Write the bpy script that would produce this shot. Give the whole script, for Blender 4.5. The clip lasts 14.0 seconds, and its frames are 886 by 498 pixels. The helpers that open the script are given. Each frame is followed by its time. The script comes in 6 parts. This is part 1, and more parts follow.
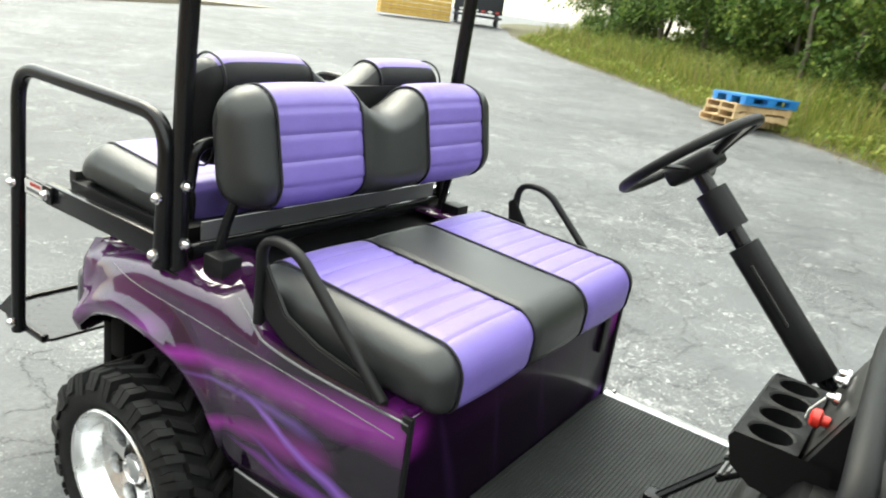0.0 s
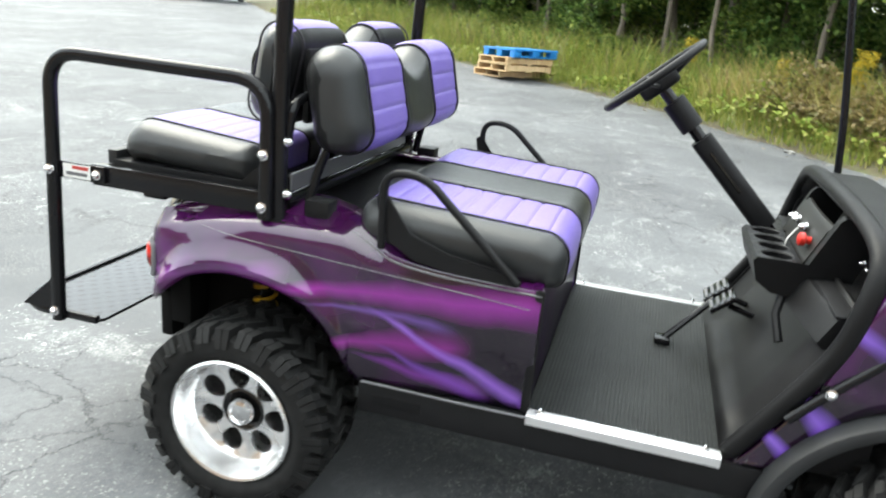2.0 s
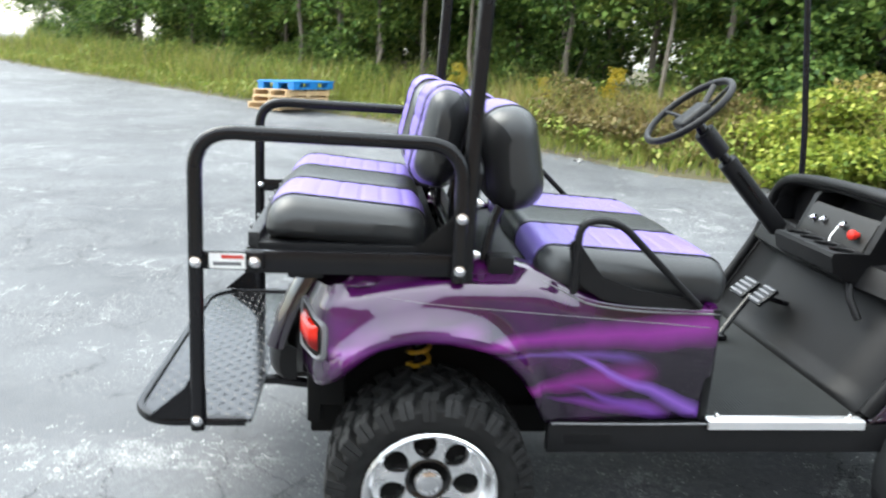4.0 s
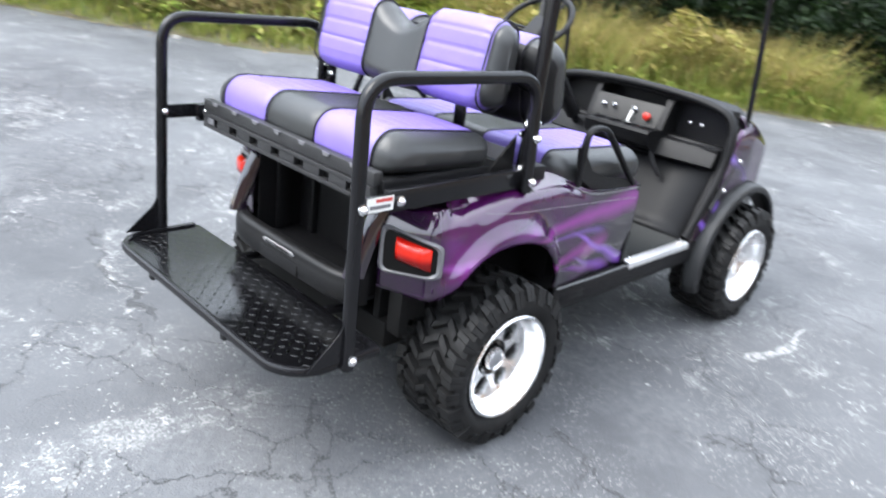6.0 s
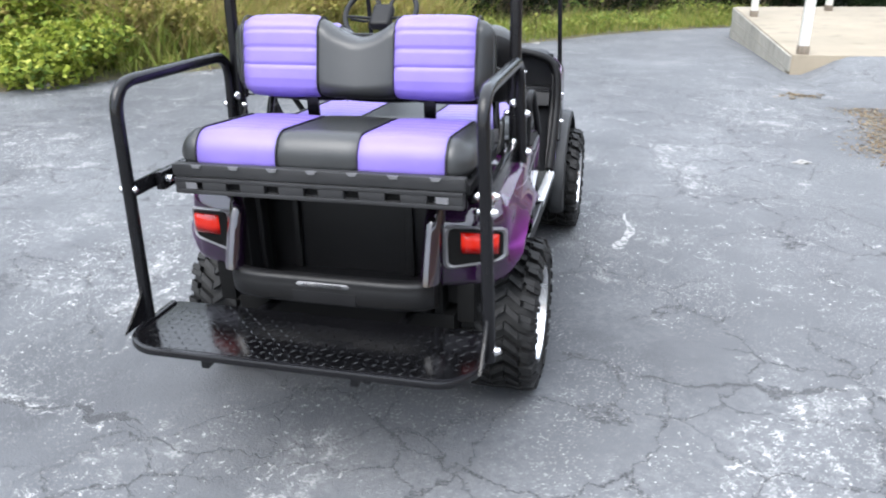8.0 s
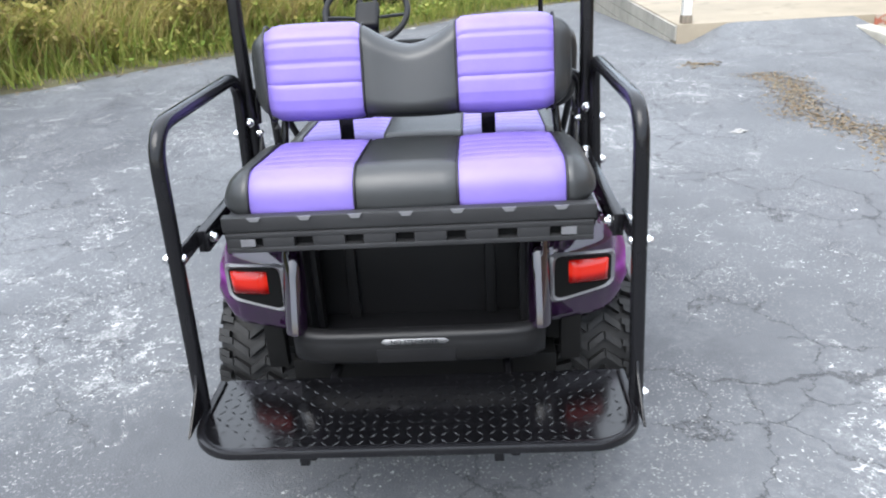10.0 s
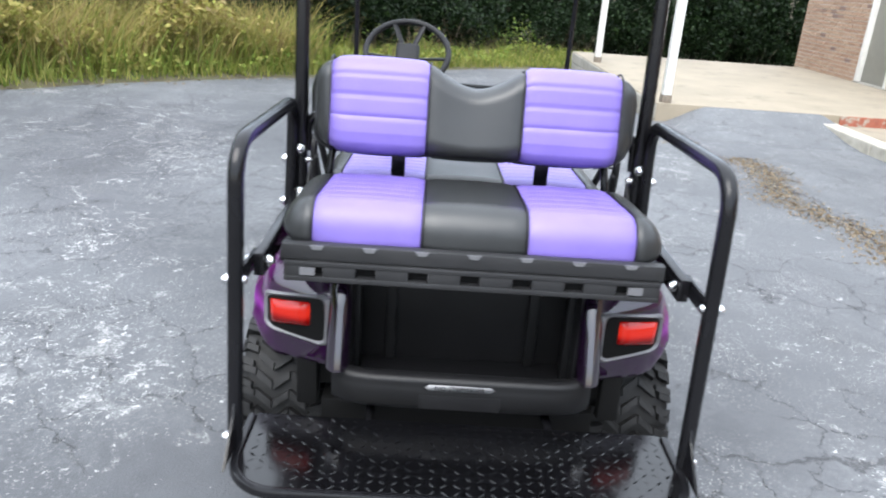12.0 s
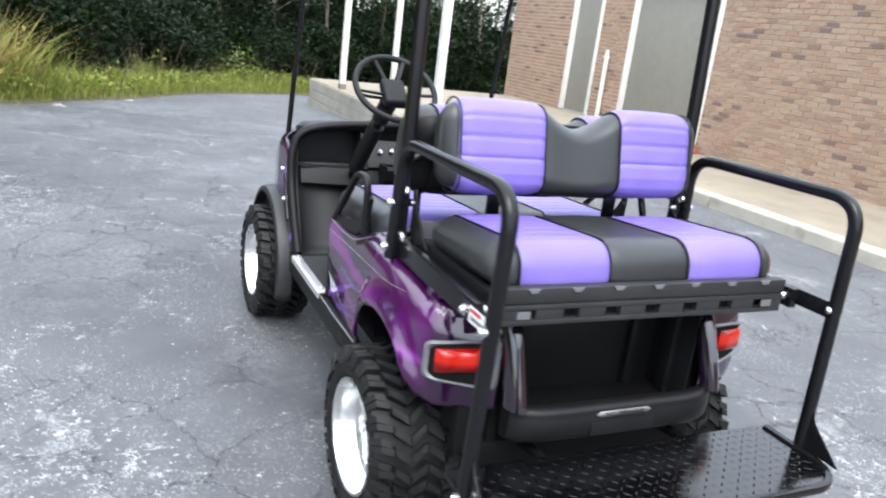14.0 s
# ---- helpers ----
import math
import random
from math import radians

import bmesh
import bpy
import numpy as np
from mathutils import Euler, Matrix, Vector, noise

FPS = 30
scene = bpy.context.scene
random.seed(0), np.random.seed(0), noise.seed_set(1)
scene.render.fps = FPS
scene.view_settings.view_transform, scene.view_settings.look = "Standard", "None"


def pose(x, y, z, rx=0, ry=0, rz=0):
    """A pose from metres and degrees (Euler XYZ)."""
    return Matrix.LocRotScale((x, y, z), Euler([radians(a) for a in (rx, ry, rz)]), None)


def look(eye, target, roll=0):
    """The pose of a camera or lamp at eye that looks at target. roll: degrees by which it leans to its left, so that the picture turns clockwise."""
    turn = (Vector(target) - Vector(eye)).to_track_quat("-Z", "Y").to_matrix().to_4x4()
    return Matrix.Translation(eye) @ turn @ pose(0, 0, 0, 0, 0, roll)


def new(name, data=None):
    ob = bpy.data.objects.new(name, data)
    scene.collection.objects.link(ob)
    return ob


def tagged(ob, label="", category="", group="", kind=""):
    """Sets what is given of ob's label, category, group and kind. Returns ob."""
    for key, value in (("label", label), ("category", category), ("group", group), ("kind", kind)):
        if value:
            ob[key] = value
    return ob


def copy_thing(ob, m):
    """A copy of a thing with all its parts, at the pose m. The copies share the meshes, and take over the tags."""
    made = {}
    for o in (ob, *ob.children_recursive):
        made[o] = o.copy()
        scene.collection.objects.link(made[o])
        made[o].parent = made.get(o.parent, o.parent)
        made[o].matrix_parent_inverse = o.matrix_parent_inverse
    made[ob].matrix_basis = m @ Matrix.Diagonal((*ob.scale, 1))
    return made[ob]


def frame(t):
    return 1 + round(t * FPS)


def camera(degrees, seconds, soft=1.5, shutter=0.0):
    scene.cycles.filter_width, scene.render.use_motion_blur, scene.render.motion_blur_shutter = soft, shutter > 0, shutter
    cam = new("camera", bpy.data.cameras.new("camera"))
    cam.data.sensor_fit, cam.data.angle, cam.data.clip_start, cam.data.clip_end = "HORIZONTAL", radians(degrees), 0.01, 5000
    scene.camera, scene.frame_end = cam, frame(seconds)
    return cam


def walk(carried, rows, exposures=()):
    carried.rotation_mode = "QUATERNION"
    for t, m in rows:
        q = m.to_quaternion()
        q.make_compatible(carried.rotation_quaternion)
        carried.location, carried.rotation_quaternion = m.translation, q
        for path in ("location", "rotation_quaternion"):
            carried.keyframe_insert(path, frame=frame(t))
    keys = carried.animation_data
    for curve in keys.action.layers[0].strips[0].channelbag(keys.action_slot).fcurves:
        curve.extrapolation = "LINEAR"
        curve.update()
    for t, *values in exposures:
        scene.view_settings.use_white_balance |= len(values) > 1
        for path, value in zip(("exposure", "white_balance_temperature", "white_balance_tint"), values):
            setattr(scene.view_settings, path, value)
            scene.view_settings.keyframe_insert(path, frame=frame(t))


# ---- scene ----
cam = camera(61.5, 14.0, soft=2.0, shutter=0.5)
PATH = [
    (0, (1.567, 1.502, 1.546), (-0.021, 0.455, 0.929), 8.5),
    (0.5, (1.687, 1.4, 1.506), (0.031, 0.442, 0.923), 10.9),
    (1, (1.791, 1.209, 1.488), (0.098, 0.338, 0.877), 7.6),
    (1.5, (2.017, 1.125, 1.478), (0.226, 0.449, 0.899), 5.1),
    (2, (2.262, 0.99, 1.433), (0.42, 0.507, 0.82), 5.3),
    (2.5, (2.384, 0.745, 1.431), (0.531, 0.361, 0.785), 2.1),
    (3, (2.496, 0.48, 1.425), (0.602, 0.344, 0.799), 4.2),
    (3.5, (2.527, 0.179, 1.445), (0.636, 0.247, 0.797), 5.4),
    (3.7, (2.49, 0.038, 1.434), (0.575, 0.134, 0.865), 3.8),
    (5.8, (2.041, -1.613, 1.524), (0.606, -0.397, 0.844), 5.9),
    (6, (1.96, -1.746, 1.527), (0.672, -0.403, 0.796), 7.1),
    (6.5, (1.721, -2.041, 1.538), (0.649, -0.513, 0.818), 5.2),
    (7, (1.475, -2.3, 1.57), (0.674, -0.612, 0.857), 3.1),
    (7.5, (1.225, -2.455, 1.585), (0.618, -0.707, 0.827), 0.1),
    (8, (0.926, -2.507, 1.608), (0.464, -0.721, 0.836), -1.3),
    (8.2, (0.811, -2.529, 1.603), (0.398, -0.717, 0.865), -1.3),
    (10.3, (0.128, -2.2, 1.646), (0.049, -0.386, 0.806), -3.3),
    (10.5, (0.104, -2.177, 1.638), (0.012, -0.368, 0.791), -2.2),
    (11, (0.097, -2.149, 1.644), (0.052, -0.329, 0.815), -0.3),
    (11.5, (0.084, -2.148, 1.629), (0.029, -0.319, 0.822), 2.7),
    (12, (-0.125, -2.22, 1.617), (-0.076, -0.347, 0.918), 4.2),
    (12.5, (-0.395, -2.22, 1.561), (-0.278, -0.363, 0.828), 6.1),
    (13, (-0.709, -2.127, 1.569), (-0.421, -0.274, 0.874), 5.0),
    (13.5, (-1.035, -2.064, 1.561), (-0.382, -0.279, 0.941), 6.3),
    (14, (-1.36, -1.969, 1.549), (-0.527, -0.241, 0.985), 7.2),
]
EXPOSURE = [(0, 2.44, 7350, -2), (1.2, 2.50, 7100, 0), (3.7, 2.69, 6550, 2), (5.8, 2.70, 6350, 8), (8.2, 2.41, 6300, 9), (11.0, 2.38, 6300, 8), (14, 2.35, 6300, 8)]
walk(cam, [(t, look(eye, target, roll)) for t, eye, target, roll in PATH], EXPOSURE)


# ---- sky and sun ----
SUN_AZ, SUN_EL = 205.0, 54.0          # bright part of the cloud, behind the cart
world = bpy.data.worlds.new("sky")
scene.world = world
world.use_nodes = True
wt = world.node_tree
sky = wt.nodes.new("ShaderNodeTexSky")
sky.sky_type = "NISHITA"
sky.sun_disc = False
sky.sun_elevation = radians(SUN_EL)
sky.sun_rotation = radians(SUN_AZ)
sky.air_density, sky.dust_density, sky.ozone_density = 1.0, 2.0, 1.0
# a cloud deck over the clear sky, brightest overhead
deck = wt.nodes.new("ShaderNodeMix")
deck.data_type = "RGBA"
deck.inputs[0].default_value = 0.62
up = wt.nodes.new("ShaderNodeSeparateXYZ")
wt.links.new(wt.nodes.new("ShaderNodeTexCoord").outputs["Generated"], up.inputs[0])
rise = wt.nodes.new("ShaderNodeMapRange")
for i, v in enumerate((0.0, 1.0, 0.42, 1.78)):
    rise.inputs[i + 1].default_value = v
wt.links.new(up.outputs[2], rise.inputs[0])
cloud = wt.nodes.new("ShaderNodeVectorMath")
cloud.operation = "SCALE"
cloud.inputs[0].default_value = (5.6, 5.75, 5.95)
wt.links.new(rise.outputs[0], cloud.inputs[3])
wt.links.new(cloud.outputs[0], deck.inputs[7])
wt.links.new(sky.outputs[0], deck.inputs[6])
wt.links.new(deck.outputs[2], wt.nodes["Background"].inputs[0])
wt.nodes["Background"].inputs[1].default_value = 0.125

sun_data = bpy.data.lights.new("sun", "SUN")
sun_data.energy, sun_data.angle, sun_data.color = 0.85, radians(42), (1.0, 0.985, 0.96)
sun = new("sun", sun_data)
_az = radians(SUN_AZ)
sun.matrix_world = look((math.sin(_az) * 30, math.cos(_az) * 30, 30 * math.tan(radians(SUN_EL))), (0, 0, 0))

# ---- materials ----
class Mat:
    """A small writer for node materials."""

    def __init__(self, name):
        self.m = bpy.data.materials.new(name)
        self.m.use_nodes = True
        self.t = self.m.node_tree
        self.b = self.t.nodes["Principled BSDF"]
        self.co = self.t.nodes.new("ShaderNodeTexCoord").outputs["Object"]

    def node(self, kind, **inputs):
        n = self.t.nodes.new(kind)
        for key, value in inputs.items():
            self.put(n.inputs[key.replace("_", " ")], value)
        return n

    def put(self, socket, value):
        if hasattr(value, "is_linked"):
            self.t.links.new(value, socket)
        else:
            socket.default_value = value

    def set(self, **inputs):
        for key, value in inputs.items():
            self.put(self.b.inputs[key.replace("_", " ")], value)
        return self

    def noise(self, scale, detail=4.0, rough=0.55, vec=None, out="Fac"):
        n = self.node("ShaderNodeTexNoise", Scale=scale, Detail=detail, Roughness=rough)
        self.t.links.new(vec or self.co, n.inputs["Vector"])
        return n.outputs[out]

    def ramp(self, fac, *stops):
        n = self.node("ShaderNodeValToRGB", Fac=fac)
        e = n.color_ramp.elements
        while len(e) < len(stops):
            e.new(0.5)
        for el, (p, c) in zip(e, stops):
            el.position = p
            el.color = (*c, 1) if len(c) == 3 else c
        return n.outputs["Color"]

    def math(self, op, a, b=0.0, c=0.0, clamp=False):
        n = self.t.nodes.new("ShaderNodeMath")
        n.operation, n.use_clamp = op, clamp
        for s, v in zip(n.inputs, (a, b, c)):
            self.put(s, v)
        return n.outputs[0]

    def mix(self, fac, a, b, mode="MIX"):
        n = self.t.nodes.new("ShaderNodeMix")
        n.data_type, n.blend_type = "RGBA", mode
        for i, v in ((0, fac), (6, a), (7, b)):
            self.put(n.inputs[i], (*v, 1) if isinstance(v, tuple) and len(v) == 3 else v)
        return n.outputs[2]

    def step(self, value, lo, hi):
        n = self.t.nodes.new("ShaderNodeMapRange")
        n.interpolation_type = "SMOOTHSTEP"
        for i, v in enumerate((value, lo, hi, 0.0, 1.0)):
            self.put(n.inputs[i], v)
        return n.outputs[0]

    def xyz(self, vec=None):
        n = self.t.nodes.new("ShaderNodeSeparateXYZ")
        self.t.links.new(vec or self.co, n.inputs[0])
        return n.outputs

    def bump(self, height, strength=0.3, distance=0.01):
        n = self.node("ShaderNodeBump", Height=height, Strength=strength, Distance=distance)
        self.t.links.new(n.outputs[0], self.b.inputs["Normal"])
        return self

    def random(self):
        return self.t.nodes.new("ShaderNodeObjectInfo").outputs["Random"]

    def island(self):
        return self.t.nodes.new("ShaderNodeNewGeometry").outputs["Random Per Island"]

    def streak(self, a, b, p0, p1, width):
        """A soft airbrushed streak between two points of the plane of the outputs a and b: 1 on its line, 0 off it."""
        dy, dz = p1[0] - p0[0], p1[1] - p0[1]
        ln = math.hypot(dy, dz)
        dy, dz = dy / ln, dz / ln
        along = self.math("ADD", self.math("MULTIPLY", self.math("SUBTRACT", a, p0[0]), dy), self.math("MULTIPLY", self.math("SUBTRACT", b, p0[1]), dz))
        off = self.math("SUBTRACT", self.math("MULTIPLY", self.math("SUBTRACT", a, p0[0]), dz), self.math("MULTIPLY", self.math("SUBTRACT", b, p0[1]), dy))
        off = self.math("ABSOLUTE", off)
        w = self.math("MULTIPLY", self.step(along, -0.08, ln), width)
        w = self.math("ADD", w, width * 0.35)
        m = self.math("SUBTRACT", 1.0, self.math("DIVIDE", off, w), clamp=True)
        end = self.math("MULTIPLY", self.step(along, -0.10, 0.05), self.step(self.math("SUBTRACT", ln + 0.06, along), 0.0, 0.10))
        return self.math("MULTIPLY", m, end)


def plain(name, color, rough, metal=0.0, scale=300.0, vary=0.12, bump=0.0, coat=0.0, spec=0.5):
    """Paint, plastic or metal with slight mottling and a fine grain."""
    m = Mat(name)
    n = m.noise(7.0, 5.0)
    dark = tuple(c * (1 - vary) for c in color)
    light = tuple(min(1, c * (1 + vary)) for c in color)
    m.set(Base_Color=m.ramp(n, (0.3, dark), (0.7, light)), Metallic=metal, Specular_IOR_Level=spec, Coat_Weight=coat, Coat_Roughness=0.06)
    g = m.noise(scale, 3.0)
    m.set(Roughness=m.math("ADD", rough - 0.06, m.math("MULTIPLY", n, 0.12)))
    if bump:
        m.bump(g, bump, 0.002)
    return m.m


M = {}
M["steel"] = plain("black_powder_coat", (0.006, 0.006, 0.007), 0.2, scale=500, bump=0.03, spec=0.24)
M["plate"] = plain("gloss_black_plate", (0.0022, 0.0022, 0.0026), 0.14, scale=40, bump=0.04, spec=0.45)
M["plastic"] = plain("black_plastic", (0.0079, 0.0079, 0.0086), 0.45, scale=900, bump=0.2, vary=0.2, spec=0.16)
M["dashplastic"] = plain("dark_grey_plastic", (0.0050, 0.0050, 0.0055), 0.45, scale=900, bump=0.2, vary=0.2, spec=0.16)
M["bumper"] = plain("charcoal_bumper_plastic", (0.0068, 0.0068, 0.0073), 0.40, scale=700, bump=0.2, spec=0.2)
M["tray"] = plain("grey_moulded_tray", (0.018, 0.018, 0.019), 0.42, scale=800, bump=0.2, vary=0.2, spec=0.3)
M["wellgrey"] = plain("dark_grey_moulded_plastic", (0.0070, 0.0070, 0.0074), 0.42, scale=900, bump=0.2, vary=0.2, spec=0.2)
M["flare"] = plain("grey_black_flare_plastic", (0.0198, 0.0205, 0.0218), 0.48, scale=900, bump=0.2, vary=0.2, spec=0.3)
M["bezel"] = plain("grey_bezel", (0.1056, 0.1056, 0.1122), 0.3)
M["chrome"] = plain("chrome", (0.75, 0.75, 0.76), 0.1, metal=1.0, vary=0.04)
M["cheek"] = plain("gloss_black_purple", (0.0053, 0.002, 0.0073), 0.08, coat=1.0, spec=0.5)
M["alu"] = plain("brushed_aluminium", (0.74, 0.74, 0.75), 0.34, metal=0.85, vary=0.06)
M["rim"] = plain("polished_aluminium", (0.86, 0.86, 0.865), 0.27, metal=1.0, vary=0.04)
M["dark"] = plain("dark_wheel_inside", (0.004, 0.004, 0.004), 0.7, spec=0.1)
M["rimblack"] = plain("gloss_black", (0.004, 0.004, 0.004), 0.18)
M["label"] = plain("white_label", (0.62, 0.62, 0.6), 0.4)
M["paper"] = plain("dirty_white_paper", (0.20, 0.197, 0.188), 0.7, vary=0.3)
M["labelred"] = plain("red_print", (0.363, 0.033, 0.0264), 0.4)
M["labelgrey"] = plain("grey_label", (0.16, 0.16, 0.165), 0.4)
M["yellow"] = plain("yellow_spring", (0.33, 0.198, 0.0132), 0.4)
M["redknob"] = plain("red_plastic", (0.462, 0.0198, 0.0132), 0.35)
M["bluepallet"] = plain("blue_plastic", (0.0132, 0.165, 0.4488), 0.4, vary=0.15)
M["whitepaint"] = plain("white_paint", (0.52, 0.51, 0.48), 0.5, vary=0.1)
M["greydoor"] = plain("grey_door_paint", (0.160, 0.154, 0.130), 0.5, vary=0.08)
M["dash_plate"] = plain("grey_switch_plate", (0.0115, 0.011, 0.0105), 0.45, spec=0.25)


def vinyl(name, color, rough=0.42):
    m = Mat(name)
    big = m.noise(9.0, 4.0)
    v = m.node("ShaderNodeTexVoronoi", Scale=420.0)
    m.t.links.new(m.co, v.inputs["Vector"])
    dark = tuple(c * 0.86 for c in color)
    m.set(Base_Color=m.ramp(big, (0.3, dark), (0.7, color)), Roughness=m.math("ADD", rough - 0.05, m.math("MULTIPLY", big, 0.1)), Specular_IOR_Level=0.4)
    m.bump(m.math("ADD", v.outputs["Distance"], m.math("MULTIPLY", m.noise(38.0, 2.0), 0.6)), 0.16, 0.003)
    return m.m


M["purple"] = vinyl("purple_vinyl", (0.1419, 0.1023, 0.3498))
M["black"] = vinyl("black_vinyl", (0.0198, 0.0208, 0.0218), 0.34)
M["piping"] = vinyl("dark_piping", (0.0053, 0.004, 0.0073), 0.5)


def paint(name, coat):
    """Dark purple airbrushed body paint with violet and magenta streaks under clear coat."""
    m = Mat(name)
    x, y, z = m.xyz()
    ax = m.math("ABSOLUTE", x)
    side = m.step(ax, 0.42, 0.5)
    warp = m.math("MULTIPLY", m.math("SUBTRACT", m.noise(4.5, 3.0), 0.5), 0.05)
    zz = m.math("ADD", z, warp)
    # a second pair of axes for the front of the seat pod and the cowl, where the streaks run up and down
    base = m.ramp(m.noise(2.6, 3.0), (0.36, (0.005, 0.0004, 0.008)), (0.53, (0.042, 0.003, 0.052)), (0.70, (0.105, 0.008, 0.120)))
    dark = m.math("MULTIPLY", m.step(y, 0.42, 0.62), m.step(m.math("SUBTRACT", 0.70, zz), 0.0, 0.05))
    col = m.mix(m.math("MULTIPLY", dark, 0.9), base, (0.0033, 0.0003, 0.0053))
    top = m.math("MULTIPLY", m.step(zz, 0.74, 0.79), m.step(m.math("SUBTRACT", 0.5, y), 0.0, 0.3))
    col = m.mix(m.math("MULTIPLY", top, 0.45), col, (0.040, 0.003, 0.040))
    for p0, p1, w, c, k in (
        ((0.10, 0.70), (0.80, 0.735), 0.050, (0.190, 0.014, 0.205), 0.9),
        ((0.24, 0.555), (0.60, 0.60), 0.042, (0.180, 0.012, 0.185), 0.85),
        ((0.38, 0.52), (0.66, 0.475), 0.026, (0.130, 0.018, 0.210), 0.8),
        ((0.24, 0.665), (0.56, 0.650), 0.016, (0.110, 0.045, 0.240), 0.7),
        ((0.42, 0.640), (0.79, 0.465), 0.026, (0.200, 0.080, 0.430), 0.95),
        ((0.44, 0.545), (0.66, 0.462), 0.022, (0.130, 0.035, 0.300), 0.75),
        ((-0.34, 0.66), (0.10, 0.735), 0.030, (0.150, 0.025, 0.190), 0.7),
        ((1.36, 0.70), (1.56, 0.52), 0.035, (0.18, 0.08, 0.48), 0.95),
        ((1.46, 0.86), (1.72, 0.72), 0.035, (0.18, 0.08, 0.48), 0.9),
        ((1.34, 0.56), (1.46, 0.47), 0.022, (0.18, 0.08, 0.48), 0.9),
    ):
        s = m.math("MULTIPLY", m.math("MULTIPLY", m.streak(y, zz, p0, p1, w), k), side)
        col = m.mix(s, col, c)
    front = m.math("SUBTRACT", 1.0, side)
    for p0, p1, w in (((0.42, 0.76), (0.30, 0.46), 0.02), ((0.20, 0.78), (0.12, 0.46), 0.014), ((-0.02, 0.78), (-0.12, 0.46), 0.02), ((-0.30, 0.78), (-0.34, 0.46), 0.016)):
        s = m.math("MULTIPLY", m.math("MULTIPLY", m.streak(x, zz, p0, p1, w), 0.7), front)
        col = m.mix(s, col, (0.0924, 0.033, 0.1716))
    # the panel under the front seat is mixed nearly black
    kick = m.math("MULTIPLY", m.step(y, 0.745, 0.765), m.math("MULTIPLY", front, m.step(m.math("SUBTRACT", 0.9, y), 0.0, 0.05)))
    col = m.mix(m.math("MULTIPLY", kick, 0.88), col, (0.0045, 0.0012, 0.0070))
    tail = m.math("MULTIPLY", m.step(m.math("SUBTRACT", -0.26, y), 0.0, 0.06), m.step(zz, 0.53, 0.58))
    col = m.mix(m.math("MULTIPLY", tail, 0.85), col, (0.007, 0.0012, 0.010))
    cowl = m.math("MULTIPLY", m.step(y, 1.5, 1.62), m.step(zz, 0.66, 0.74))
    col = m.mix(m.math("MULTIPLY", cowl, 0.85), col, (0.007, 0.0012, 0.010))
    flake = m.noise(2600.0, 0.0)
    m.set(Base_Color=col, Metallic=0.0, Roughness=m.math("ADD", 0.32, m.math("MULTIPLY", flake, 0.1)), Specular_IOR_Level=0.05, Coat_Weight=coat, Coat_Roughness=0.015, Coat_IOR=1.66)
    return m.m


M["paint"] = paint("purple_airbrushed_paint", 1.0)
M["kick_paint"] = paint("low_coat_purple_paint", 0.12)


def rubber():
    m = Mat("tyre_rubber")
    n = m.noise(30.0, 5.0)
    m.set(Base_Color=m.ramp(n, (0.35, (0.0045, 0.0045, 0.0047)), (0.65, (0.0115, 0.0115, 0.0117))), Roughness=m.math("ADD", 0.50, m.math("MULTIPLY", n, 0.25)), Specular_IOR_Level=0.24)
    m.bump(m.noise(220.0, 3.0), 0.2, 0.002)
    return m.m


M["tyre"] = rubber()


def lens():
    m = Mat("red_lamp_lens")
    z = m.xyz()[2]
    rib = m.math("SINE", m.math("MULTIPLY", z, 900.0))
    bulb = m.math("MULTIPLY", m.step(z, 0.678, 0.704), m.step(m.math("SUBTRACT", 0.742, z), 0.0, 0.022))
    m.set(Base_Color=(0.075, 0.0012, 0.001, 1), Roughness=0.14, Specular_IOR_Level=0.3, Coat_Weight=0.15, Emission_Color=m.mix(bulb, (1.0, 0.008, 0.004), (1.0, 0.040, 0.018)), Emission_Strength=m.math("ADD", 0.012, m.math("MULTIPLY", bulb, 0.115)))
    m.bump(rib, 0.12, 0.002)
    return m.m


M["lens"] = lens()


def mat_floor():
    m = Mat("ribbed_rubber_mat")
    n = m.noise(10.0, 5.0)
    m.set(Base_Color=m.ramp(n, (0.3, (0.0090, 0.0100, 0.0100)), (0.7, (0.0180, 0.0196, 0.0196))), Roughness=0.55, Specular_IOR_Level=0.25)
    m.bump(m.noise(300.0, 2.0), 0.15, 0.002)
    return m.m


M["floormat"] = mat_floor()


